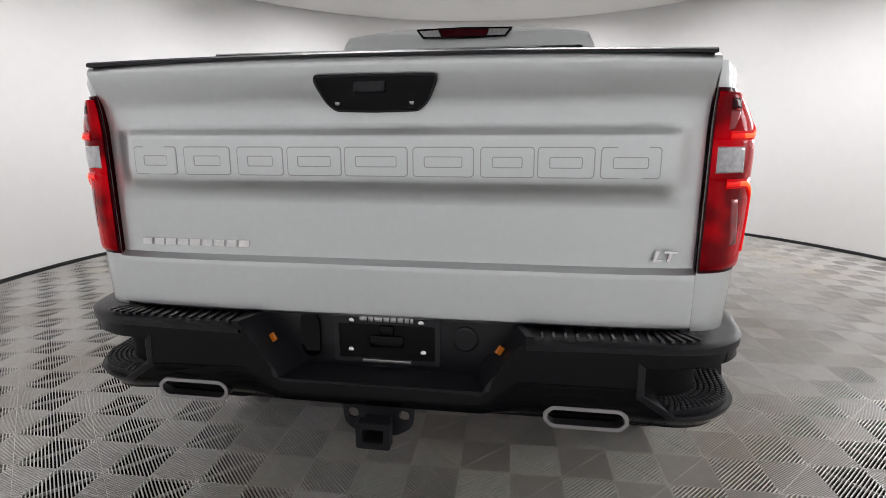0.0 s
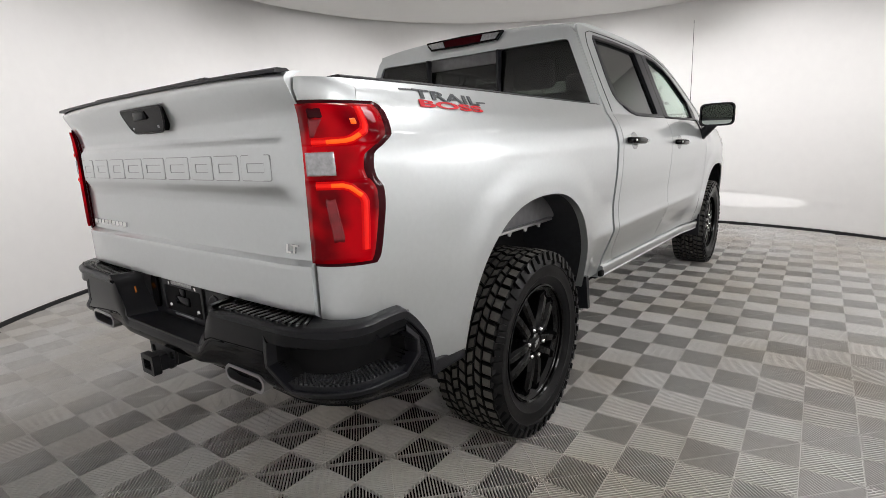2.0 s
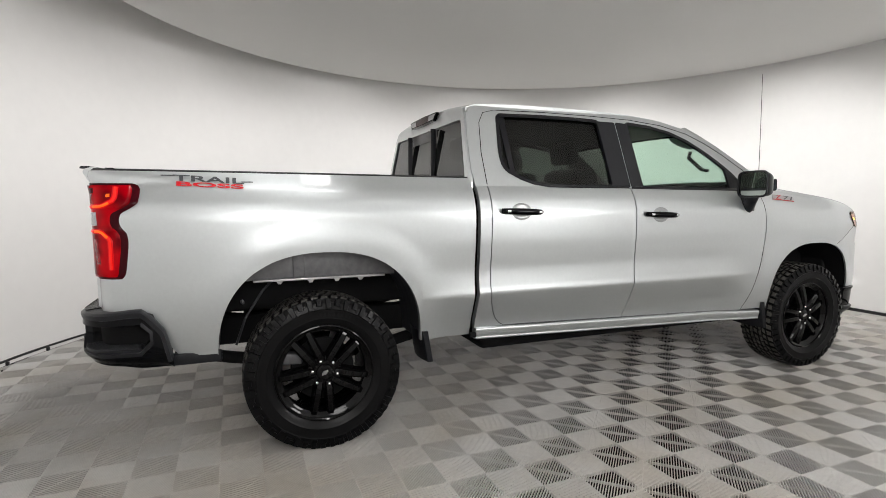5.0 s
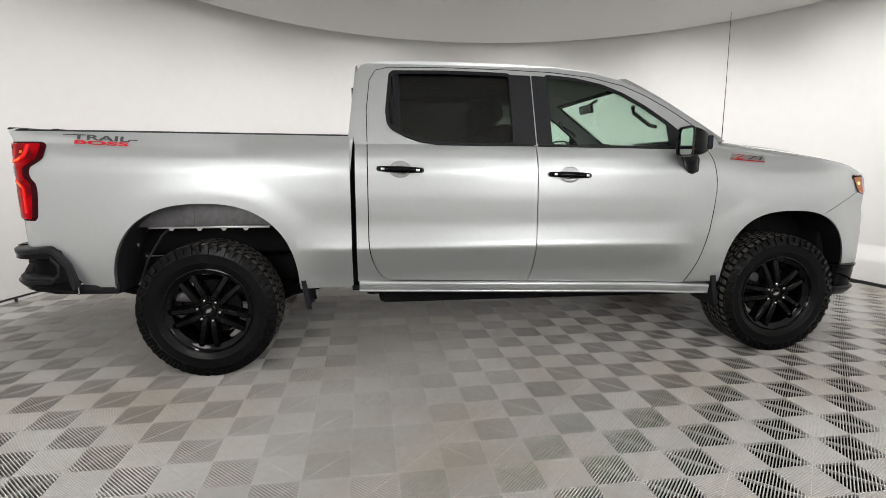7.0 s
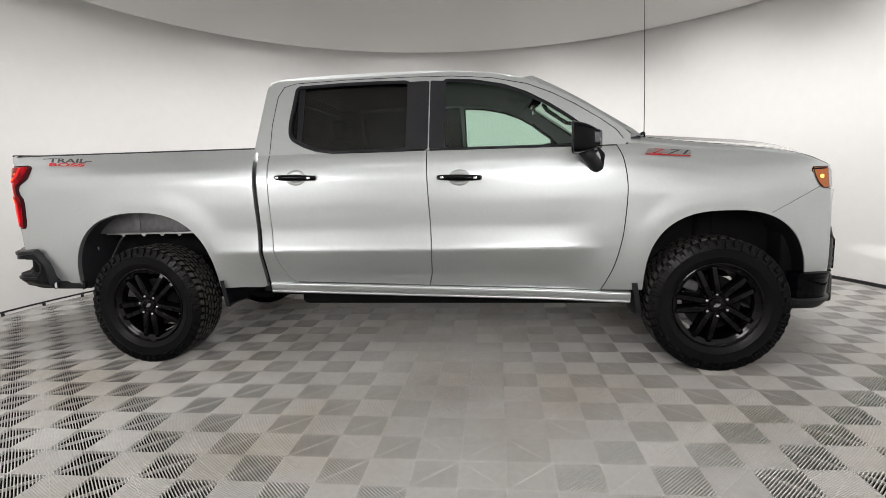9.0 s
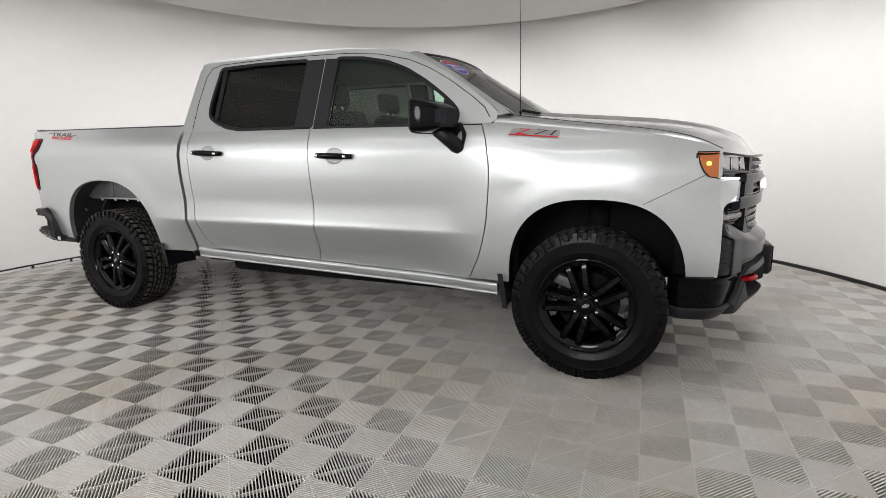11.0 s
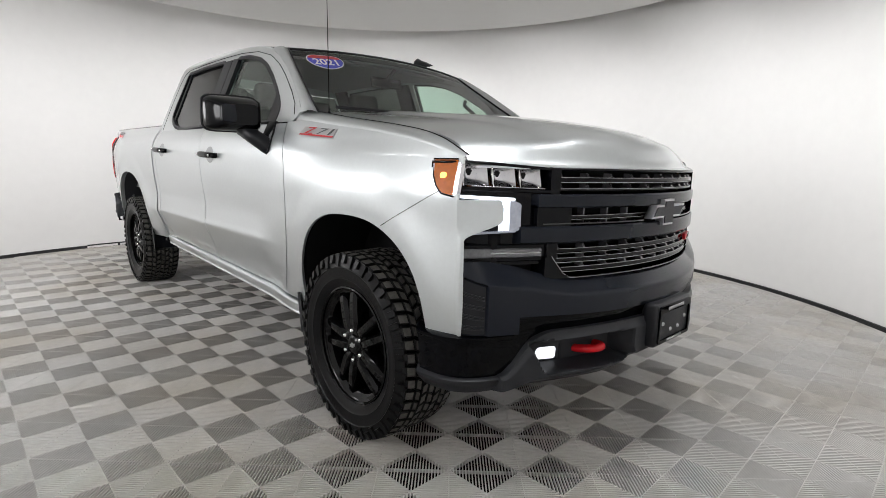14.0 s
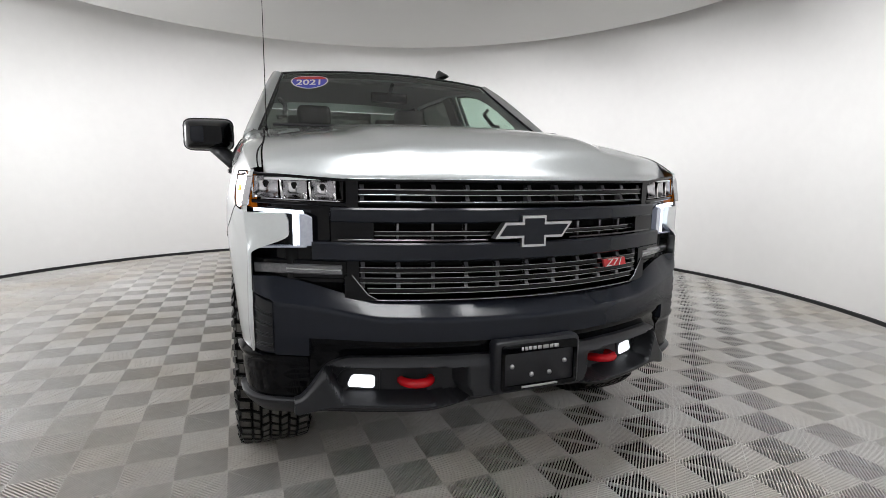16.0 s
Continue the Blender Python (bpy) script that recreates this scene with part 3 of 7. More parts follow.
# roof
def roof_z(y):
    return curve_at((0.90, 1.00, 1.25, 1.55, 1.85, 2.15, 2.41, 2.63, 2.72), (1.885, 1.908, 1.918, 1.919, 1.915, 1.902, 1.877, 1.828, 1.800), y)


def roof_y0(x):
    return 0.905 + 0.01 * x * x


def roof_y1(x):
    return 2.715 - 0.10 * x * x


def roof(u, v):
    half = 0.722
    x = half * math.sin(u * math.pi / 2)
    y = roof_y0(x) + (roof_y1(x) - roof_y0(x)) * v
    edge = roof_z(y)
    crown = 0.040 * (1 - (abs(x) / half) ** 3)
    return (x, y, edge + crown)


verts, faces = sheet(roof, span(-1, 1, 33), span(0, 1, 30), lambda p: Vector((p.x, p.y, p.z - 0.025)), flip=True)
part("roof", mesh_of("roof", verts, faces, M_PAINT), M_PAINT, TRUCK, "silver cab roof", angle=40)
verts, faces = sheet(lambda u, v: Vector(roof(u * 0.96, v)) - Vector((0, 0, 0.05)), span(-1, 1, 9), span(0.02, 0.98, 9))
part("headliner", mesh_of("headliner", verts, faces, M_HEADLINER), M_HEADLINER, TRUCK)


# back of the cab with its window
def at_back(u, v, d):
    return Vector((u, 0.852 + (v - 1.44) * 0.105 + d, v))


def mirrored(points):
    return list(points) + [(-x, z) for x, z in reversed(points) if abs(x) > 1e-6]


BACK = mirrored(((0.0, 1.905), (0.62, 1.900), (0.70, 1.880), (0.738, 1.84), (0.912, 1.42), (0.918, 0.62), (0.0, 0.62)))
BACK_HOLE = rounded(mirrored(((0.685, 1.815), (0.70, 1.80), (0.845, 1.46), (0.84, 1.45))), 0.02)
part("cab_back", prism(BACK, at_back, 0.03, holes=(BACK_HOLE,)), M_PAINT, TRUCK, "silver back wall of the cab", smooth=False)
for x0, x1, mat in ((-0.86, -0.27, M_GLASS_DARK), (-0.262, 0.262, M_GLASS_DARK), (0.27, 0.86, M_GLASS_DARK)):
    def edge(x, z):
        lim = 0.69 + (1.81 - z) / 0.35 * 0.15
        return max(-lim, min(lim, x))
    pane = part("rear_window_pane", prism([(edge(x0, 1.45), 1.45), (edge(x1, 1.45), 1.45), (edge(x1, 1.81), 1.81), (edge(x0, 1.81), 1.81)], lambda u, v, d: at_back(u, v, 0.012 + d), 0.004),
                mat, TRUCK, "tinted rear window pane", smooth=False)
    pane.visible_shadow = False
for x in (-0.266, 0.266):
    part("window_divider", block(x - 0.008, x + 0.008, 0.85, 0.885, 1.45, 1.81, 0.002), M_MATTE, TRUCK)
part("window_header", block(-0.262, 0.262, 0.893, 0.899, 1.74, 1.81, 0.001), M_STEEL, TRUCK)
# high stop lamp
LAMP3 = mirrored(((0.0, 1.928), (0.285, 1.922), (0.283, 1.912), (0.248, 1.868), (0.0, 1.862)))
part("high_stop_lamp", prism(LAMP3, lambda u, v, d: at_back(u, v, -0.022 + d), 0.05, 0.004), M_GLOSS, TRUCK, "red and clear high stop lamp", smooth=False)
part("high_stop_lens", prism(mirrored(((0.0, 1.917), (0.145, 1.914), (0.13, 1.876), (0.0, 1.874))), lambda u, v, d: at_back(u, v, -0.0265 + d), 0.01, 0.001), M_DARKRED, bpy.data.objects["high_stop_lamp"], "red lens", smooth=False)
for s in (1, -1):
    part("cargo_lens", prism([(s * 0.152, 1.914), (s * 0.268, 1.911), (s * 0.240, 1.878), (s * 0.137, 1.877)], lambda u, v, d: at_back(u, v, -0.0265 + d), 0.01, 0.001), M_CLEARLENS, bpy.data.objects["high_stop_lamp"], "clear cargo lens", smooth=False)


# windscreen and its posts
def screen(u, v):
    z = 1.425 + (1.832 - 1.425) * v
    half = lean_x(z, 0.055)
    x = half * u
    side_y = 3.30 + (2.672 - 3.30) * (v ** 0.95)
    y = side_y + (0.17 - 0.10 * v) * (1 - u * u)
    return (x, y, z + 0.030 * v * (1 - u * u))


verts, faces = sheet(screen, span(-1, 1, 25), span(0, 1, 16), lambda p: Vector((p.x, p.y - 0.006, p.z - 0.004)))
pane = part("windscreen", mesh_of("windscreen", verts, faces, M_GLASS_WIND), M_GLASS_WIND, TRUCK, "clear green-tinted windscreen", angle=60)
pane.visible_shadow = False


def screen_edge(u, v):
    """From the door frame's front edge to the glass."""
    inner = Vector(screen(0.985, v))
    z = 1.425 + (1.832 - 1.425) * v
    outer = Vector((lean_x(z) + 0.001, curve_at((1.41, 1.445, 1.496, 1.590, 1.690, 1.766, 1.822, 1.85), (3.233, 3.236, 3.18, 3.05, 2.90, 2.76, 2.63, 2.55), z), z))
    p = outer.lerp(inner, u)
    return p + Vector((0.25, 0.9, 0.35)) * 0.030 * math.sin(math.pi * min(1, u * 1.02))


verts, faces = sheet(screen_edge, span(0, 1, 9), span(0, 1, 16))
both_sides("screen_post", verts, faces, M_PAINT, "silver post beside the windscreen")
part("screen_frame", tube([screen(-0.985, v) for v in span(0, 1, 12)] + [screen(u, 0.995) for u in span(-0.98, 0.98, 15)] + [screen(0.985, v) for v in span(1, 0, 12)], 0.0075, 6), M_MATTE, TRUCK, "black windscreen seal")


# bonnet
def nose_y(x):
    return 4.615 - 0.345 * x * x


def seam_x(y):
    return curve_at((3.22, 3.6, 4.0, 4.3, 4.45), (0.820, 0.828, 0.842, 0.858, 0.858), y)


def bonnet(u, v):
    half = 0.852
    x0 = half * u
    y = 3.275 + 0.14 * (1 - u * u) * (1 - v) + (nose_y(x0) - 3.275) * v
    x = seam_x(y) * u
    edge = curve_at((3.20, 3.30, 3.55, 3.91, 4.09, 4.23, 4.36), (1.447, 1.432, 1.396, 1.350, 1.321, 1.288, 1.225), y - 0.10 * (1 - abs(u)) * v)
    mid = curve_at((3.20, 3.40, 3.80, 4.10, 4.32, 4.48, 4.57, 4.62), (1.470, 1.458, 1.428, 1.398, 1.358, 1.300, 1.240, 1.190), y)
    k = (1 - abs(u) ** 2.2)
    z = edge + (mid - edge) * k if mid > edge else mid + (edge - mid) * (1 - k)
    # raised middle with a soft crease on both sides
    z += 0.016 * (1 - step(0.50, 0.62, abs(u) + 0.10 * (v - 0.5))) * (1 - step(0.82, 1.0, v))
    # rolled front edge
    z = z + (1.196 - z) * step(0.90, 1.0, v) ** 1.5
    return (x, y, z)


verts, faces = sheet(bonnet, span(-1, 1, 49), [1 - (1 - v) ** 1.25 for v in span(0, 1, 44)], lambda p: Vector((p.x, p.y, p.z - 0.008)), flip=True)
part("bonnet", mesh_of("bonnet", verts, faces, M_PAINT), M_PAINT, TRUCK, "silver bonnet with a raised middle", angle=50)


def wing_roll(u, v):
    """The rounded top of the wing, from its side to the bonnet's seam."""
    y = 3.215 + (4.345 - 3.215) * v
    a = Vector((side_x(y, wing_top(y)), y, wing_top(y)))
    b = Vector((seam_x(y) + 0.006, y, curve_at((3.20, 3.30, 3.55, 3.91, 4.09, 4.23, 4.36), (1.445, 1.430, 1.394, 1.348, 1.319, 1.284, 1.222), y)))
    t = u * math.pi / 2
    return Vector((b.x + (a.x - b.x) * math.cos(t), y, a.z + (b.z - a.z) * math.sin(t)))


verts, faces = sheet(wing_roll, span(0, 1, 9), span(0, 1, 40))
both_sides("wing_top", verts, faces, M_PAINT)
for s in (1, -1):
    line = [wing_roll(1 - 0.22 * step(0.75, 1.0, v), v) for v in span(0.03, 1, 30)]
    part("bonnet_joint", tube([(s * (p.x - 0.001), p.y, p.z + 0.0006) for p in line], 0.0026, 6), M_LINER, TRUCK)
# cowl below the windscreen
verts, faces = sheet(lambda u, v: (0.80 * u, 3.30 + 0.17 * (1 - u * u) - 0.03 + 0.09 * v, 1.418 - 0.012 * v), span(-1, 1, 17), span(0, 1, 4), flip=True)
part("cowl", mesh_of("cowl", verts, faces, M_MATTE), M_MATTE, TRUCK, "black plastic cowl")


# ---- wheels ----
def tyre_mesh():
    R = 0.412
    prof = [(0.255, -0.10), (0.262, -0.118), (0.285, -0.132), (0.296, -0.1345), (0.299, -0.1370), (0.303, -0.1362), (0.325, -0.141), (0.345, -0.1413), (0.348, -0.1437), (0.352, -0.1412), (0.362, -0.140), (0.382, -0.132), (0.391, -0.115), (0.3945, -0.07), (0.3955, 0.0)]
    prof = prof + [(r, -x) for r, x in reversed(prof[:-1])]
    tyre = lathe(prof, 96)
    verts, faces, tops = [], [], []
    rnd = random.Random(3)

    def lump(a0, a1, x0, x1, r0, r1, skew, lean=0.0):
        """A chamfered tread block between two angles and two places across."""
        k = len(verts)
        c = 0.0035
        for r, da, dx in ((r0, 0, 0), (r1 - c, 0, 0), (r1, c / R * 1.1, c)):
            for a, x, sa, sx in ((a0, x0, 1, 1), (a1, x0, -1, 1), (a1, x1, -1, -1), (a0, x1, 1, -1)):
                aa = a + sa * da + skew * (x + sx * dx)
                xx = x + sx * dx
                rr = r - lean * (abs(xx) - 0.10) if abs(xx) > 0.10 else r
                verts.append(Vector((xx, rr * math.cos(aa), rr * math.sin(aa))))
        for b in (k, k + 4):
            for j in range(4):
                faces.append((b + j, b + (j + 1) % 4, b + 4 + (j + 1) % 4, b + 4 + j))
        faces.append((k + 8, k + 9, k + 10, k + 11))
        tops.append(len(faces) - 1)

    n = 50
    w = math.tau / n
    for i in range(n):
        a = i * w
        j = rnd.uniform(-0.06, 0.06) * w
        for x0, x1, ph, sk, fill in ((-0.016, 0.016, 0.05, 1.5, 0.86), (-0.051, -0.021, 0.50, -1.2, 0.84), (0.021, 0.051, 0.55, -1.2, 0.84), (-0.085, -0.056, 0.15, 1.4, 0.82), (0.056, 0.085, 0.95, 1.4, 0.82)):
            lump(a + (ph - fill / 2) * w + j, a + (ph + fill / 2) * w + j, x0, x1, 0.385, R, sk)
        for s, ph in ((-1, 0.1), (1, 0.6)):
            long = i % 2
            x_in, x_out = 0.090, 0.133 if long else 0.128
            lump(a + (ph - 0.39) * w, a + (ph + 0.39) * w, min(s * x_in, s * x_out), max(s * x_in, s * x_out), 0.37, R - 0.001, 0.4 * s, 0.16)
            # lugs that run down the side wall
            depth = 0.046 if long else 0.030
            kk = len(verts)
            for rr, xx in ((R - 0.008, 0.1375), (R - 0.012 - depth, 0.1500)):
                for aa in (a + (ph - 0.24) * w, a + (ph + 0.24) * w):
                    verts.append(Vector((s * xx, rr * math.cos(aa), rr * math.sin(aa))))
            for rr, xx in ((R - 0.016, 0.118), (R - 0.012 - depth - 0.004, 0.136)):
                for aa in (a + (ph - 0.34) * w, a + (ph + 0.34) * w):
                    verts.append(Vector((s * xx, rr * math.cos(aa), rr * math.sin(aa))))
            faces.extend([(kk, kk + 1, kk + 3, kk + 2), (kk, kk + 2, kk + 6, kk + 4), (kk + 1, kk + 5, kk + 7, kk + 3), (kk + 2, kk + 3, kk + 7, kk + 6), (kk, kk + 4, kk + 5, kk + 1)])
    # raised ring and plain raised marks on the side wall
    for s in (-1, 1):
        for a0, length in ((0.5, 0.62), (3.64, 0.62)):
            for q in range(9):
                a = a0 + q * length / 9
                kk = len(verts)
                for rr in (0.312, 0.332):
                    for aa in (a, a + length / 9 * 0.62):
                        verts.append(Vector((s * 0.1425, rr * math.cos(aa), rr * math.sin(aa))))
                faces.append((kk, kk + 1, kk + 3, kk + 2))
    meshes = []
    for name, (vs, fs) in (("tyre", tyre), ("tread", (verts, faces))):
        me = mesh_of(name, vs, fs, M_RUBBER)
        if name == "tread":
            me.materials.append(M_TREAD)
            for i in tops:
                me.polygons[i].material_index = 1
        bm = bmesh.new()
        bm.from_mesh(me)
        bmesh.ops.recalc_face_normals(bm, faces=bm.faces)
        bm.to_mesh(me)
        bm.free()
        me.set_sharp_from_angle(angle=radians(32))
        meshes.append(me)
    return meshes


def wheel_parts(wheel):
    """The outer side of the wheel looks along +x; the middle of the tyre is at x = 0."""
    casing, tread = tyre_mesh()
    part("tyre", casing, M_RUBBER, wheel, "black knobbly all-terrain tyre")
    tagged(part("tread", tread, M_TREAD, wheel), kind="stuff")
    rim = [(0.205, -0.12), (0.215, -0.02), (0.214, 0.06), (0.222, 0.085), (0.236, 0.094), (0.250, 0.098), (0.256, 0.104), (0.261, 0.112), (0.260, 0.122), (0.254, 0.124), (0.249, 0.118), (0.258, 0.100), (0.258, -0.12), (0.205, -0.12)]
    verts, faces = lathe(rim, 72)
    rim_ob = part("rim", mesh_of("rim", verts, faces, M_WHEEL), M_WHEEL, wheel, "gloss black alloy rim with five split spokes", angle=30)
    # five pairs of spokes
    for i in range(5):
        for s in (-1, 1):
            base = math.tau * i / 5 + math.pi / 2
            sections = []
            for r, off, w, front, back in ((0.050, 0.021, 0.0215, 0.102, 0.03), (0.085, 0.027, 0.0235, 0.114, 0.035), (0.14, 0.033, 0.0235, 0.112, 0.035), (0.195, 0.040, 0.0225, 0.106, 0.03), (0.228, 0.045, 0.0215, 0.098, 0.03), (0.250, 0.048, 0.0210, 0.084, 0.03)):
                c = Vector((0, r * math.cos(base) - s * off * math.sin(base), r * math.sin(base) + s * off * math.cos(base)))
                across = Vector((0, -math.sin(base), math.cos(base)))
                sections.append([c + across * (a * w) + Vector((x, 0, 0)) for a, x in ((-1.0, back), (-1.0, front - 0.017), (-0.68, front - 0.003), (-0.55, front), (0.55, front), (0.68, front - 0.003), (1.0, front - 0.017), (1.0, back))])
            verts = [p for sec in sections for p in sec]
            faces = [(j * 8 + k, j * 8 + k + 1, (j + 1) * 8 + k + 1, (j + 1) * 8 + k) for j in range(len(sections) - 1) for k in range(7)]
            bm = bmesh.new()
            vs = [bm.verts.new(v) for v in verts]
            for f in faces:
                bm.faces.new([vs[q] for q in f])
            part("spoke", bm, M_WHEEL, rim_ob, smooth=True, angle=25)
    verts, faces = lathe(((0.0, 0.112), (0.034, 0.111), (0.042, 0.106), (0.046, 0.098), (0.088, 0.094), (0.092, 0.086), (0.092, 0.03)), 40)
    hub = part("hub", mesh_of("hub", verts, faces, M_WHEEL), M_WHEEL, wheel, angle=30)
    # plain cross-shaped mark on the cap
    part("cap_mark", prism([(-0.022, -0.006), (-0.007, -0.006), (-0.007, -0.011), (0.007, -0.011), (0.007, -0.006), (0.017, -0.006), (0.022, 0.006), (0.007, 0.006), (0.007, 0.011), (-0.007, 0.011), (-0.007, 0.006), (-0.017, 0.006)],
                            lambda u, v, d: Vector((0.1125 - d, u, v)), 0.003), M_SATIN, hub, "small silver mark", smooth=False)
    for i in range(6):
        a = math.tau * i / 6 + 0.3
        verts, faces = lathe(((0.0, 0.118), (0.006, 0.1175), (0.0095, 0.113), (0.0105, 0.106), (0.011, 0.09)), 10)
        part("wheel_nut", mesh_of("wheel_nut", [(x, y + 0.066 * math.cos(a), z + 0.066 * math.sin(a)) for x, y, z in verts], faces, M_CHROME), M_CHROME, hub, "chrome wheel nut")
    verts, faces = lathe(((0.02, 0.028), (0.165, 0.028), (0.170, 0.024), (0.170, 0.0), (0.02, 0.0)), 40)
    part("brake_disc", mesh_of("brake_disc", verts, faces, M_LINER), M_LINER, wheel, "dark brake disc", angle=30)
    part("brake_caliper", turned(block(-0.03, 0.04, -0.055, 0.055, -0.03, 0.03, 0.01), Matrix.Translation((0.0, -0.10, 0.145)) @ pose(0, 0, 0, -35)), M_STEEL, wheel)


TRACK_X = 0.845
wheel = new("wheel")
wheel.parent = TRUCK
tagged(wheel, "black alloy wheel with a knobbly all-terrain tyre")
wheel_parts(wheel)
wheel.matrix_basis = pose(TRACK_X, 0, AXLE_Z, 32, 0, 0)
for x, y, turn, roll in ((TRACK_X, WHEELBASE, 0, 16), (-TRACK_X, 0, 180, 15), (-TRACK_X, WHEELBASE, 180, 50)):
    copy_thing(wheel, pose(x, y, AXLE_Z, 0, 0, turn) @ pose(0, 0, 0, roll))


# ---- the back of the truck ----
GATE_HALF = 0.795


def corner_point(q, z):
    """A point of the rear corner: q metres from the tailgate's edge round to the side."""
    xs = side_x(-0.90, z)
    length = 0.19
    if q <= length:
        t = math.pi / 2 * (1 - q / length)
        lip = curve_at((1.30, 1.36, 1.41, 1.435, 1.452, 1.460), (0.0, -0.005, -0.018, -0.026, -0.028, -0.020), z)
        return Vector((0.801 + (xs - 0.801) * math.cos(t), -0.90 - 0.124 * math.sin(t) + lip * math.sin(t) ** 2, z))
    y = -0.90 + (q - length)
    return Vector((side_x(y, z), y, z))


def corner_normal(q, z):
    d = corner_point(min(q + 0.01, 0.5), z) - corner_point(max(q - 0.01, 0.0), z)
    return Vector((d.y, -d.x, 0)).normalized()


verts, faces = sheet(lambda u, v: corner_point(0.19 * u, 0.80 + (1.459 - 0.80) * v), span(0, 1, 14), span(0, 1, 26), flip=True)
both_sides("bed_corner", verts, faces, M_PAINT, "silver rear corner of the bed")
verts, faces = sheet(lambda u, v: Vector((0.82, -0.97, 1.462)).lerp(corner_point(0.19 * u, 1.459), v), span(0, 1, 14), span(0, 1, 3))
both_sides("corner_cap", verts, faces, M_MATTE, "black plastic corner cap")


def lamp_reach(z):
    return curve_at((0.955, 0.975, 1.05, 1.13, 1.165, 1.195, 1.225, 1.255, 1.285, 1.31, 1.37, 1.392, 1.40),
                    (0.180, 0.195, 0.208, 0.216, 0.212, 0.190, 0.182, 0.188, 0.232, 0.262, 0.270, 0.258, 0.236), z)


def swell(q, z):
    """The lamp stands further out from the corner than the panel, most of all at its top."""
    return (-0.010 + 0.008 * step(1.20, 1.34, z)) * step(0.0, 0.11, q)


def lamp_sheet(q0, q1, z0, z1, out, nu=14, nv=10, drop=0.022):
    """A piece of the tail lamp, proud of the corner by out."""
    def f(u, v):
        z = z0 + (z1 - z0) * u
        a = q0(z) if callable(q0) else q0
        b = q1(z) if callable(q1) else q1
        q = a + (b - a) * v
        edge = min(1.0, 7 * min(u, 1 - u) + (0.35 if out < 0.018 else 0.9), 7 * min(v, 1 - v) + (0.35 if out < 0.018 else 0.9))
        return corner_point(q, z) + corner_normal(q, z) * (out * edge + swell(q, z) * min(1.0, edge + 0.1))
    rows = [[f(u, v) for v in span(0, 1, nv)] for u in span(0, 1, nu)]
    n, m = nu, nv
    base = [p for r in rows for p in r]
    mid = Vector((0.80, -0.85, 0))
    def sink(p):
        d = Vector((mid.x - p.x, mid.y - p.y, 0)).normalized()
        return p + d * drop
    rows = [[sink(r[0])] + r + [sink(r[-1])] for r in rows]
    rows = [[sink(p) for p in rows[0]]] + rows + [[sink(p) for p in rows[-1]]]
    m2 = len(rows[0])
    verts = [p for r in rows for p in r]
    faces = [(i * m2 + j, i * m2 + j + 1, (i + 1) * m2 + j + 1, (i + 1) * m2 + j) for i in range(len(rows) - 1) for j in range(m2 - 1)]
    return verts, faces


verts, faces = lamp_sheet(0.002, lamp_reach, 0.955, 1.40, 0.016, 60, 18)
lamps = both_sides("tail_lamp", verts, faces, M_DARKRED, "lit red tail lamp with a clear reversing lens")
for name, q0, q1, z0, z1, mat, lab in (
        ("upper_lens", 0.003, lambda z: lamp_reach(z) - 0.030, 1.282, 1.390, M_RED, "glowing red upper lens"),
        ("lower_lens", 0.003, lambda z: lamp_reach(z) - 0.030, 0.966, 1.192, M_RED, "glowing red lower lens"),
        ("waist_lens", 0.003, lambda z: lamp_reach(z) - 0.034, 1.188, 1.286, M_RED, "red lens between the lamp's two halves"),
        ("reversing_lens", 0.012, 0.082, 1.204, 1.266, M_CLEARLENS, "clear reversing lens")):
    verts, faces = lamp_sheet(q0, q1, z0, z1, 0.0185 if name == "waist_lens" else 0.0210 if name == "reversing_lens" else 0.0195, 16, 10, 0.006)
    for s, owner in zip((1, -1), lamps):
        part(name, mesh_of(name, [(s * p[0], p[1], p[2]) for p in verts], faces if s > 0 else [q[::-1] for q in faces], mat), mat, owner, lab)


def lamp_band(path, w, out):
    """A lit band that follows a bent line over the lamp."""
    pts = []
    for (a, b), (c, d) in zip(path, path[1:]):
        pts += [(a + (c - a) * t, b + (d - b) * t) for t in span(0, 1, 7)[:-1]]
    pts.append(path[-1])
    rows = []
    for i, (q, z) in enumerate(pts):
        (a, b), (c, d) = pts[max(i - 2, 0)], pts[min(i + 2, len(pts) - 1)]
        n = Vector((-(d - b), c - a)).normalized() * w
        row = []
        for k, h in ((-0.5, -0.004), (-0.42, out), (0.0, out + 0.001), (0.42, out), (0.5, -0.004)):
            qq, zz = q + n.x * k, z + n.y * k
            row.append(corner_point(qq, zz) + corner_normal(qq, zz) * (h + swell(qq, zz)))
        rows.append(row)
    faces = [(i * 5 + j, i * 5 + j + 1, (i + 1) * 5 + j + 1, (i + 1) * 5 + j) for i in range(len(rows) - 1) for j in range(4)]
    return [p for r in rows for p in r], faces


for path in (((0.172, 1.384), (0.170, 1.335), (0.162, 1.318), (0.128, 1.297), (0.112, 1.293), (0.035, 1.291)),
             ((0.035, 1.178), (0.095, 1.178), (0.112, 1.172), (0.140, 1.146), (0.146, 1.132), (0.144, 1.00))):
    for w, h, mat, name, lab in ((0.026, 0.0212, M_GLOW, "glow_band", "glowing red border"), (0.0125, 0.0228, M_REDLIT, "lit_band", "bright orange-red light band")):
        verts, faces = lamp_band(path, w, h)
        for s, owner in zip((1, -1), lamps):
            part(name, mesh_of(name, [(s * p[0], p[1], p[2]) for p in verts], faces if s > 0 else [q[::-1] for q in faces], mat), mat, owner, lab)

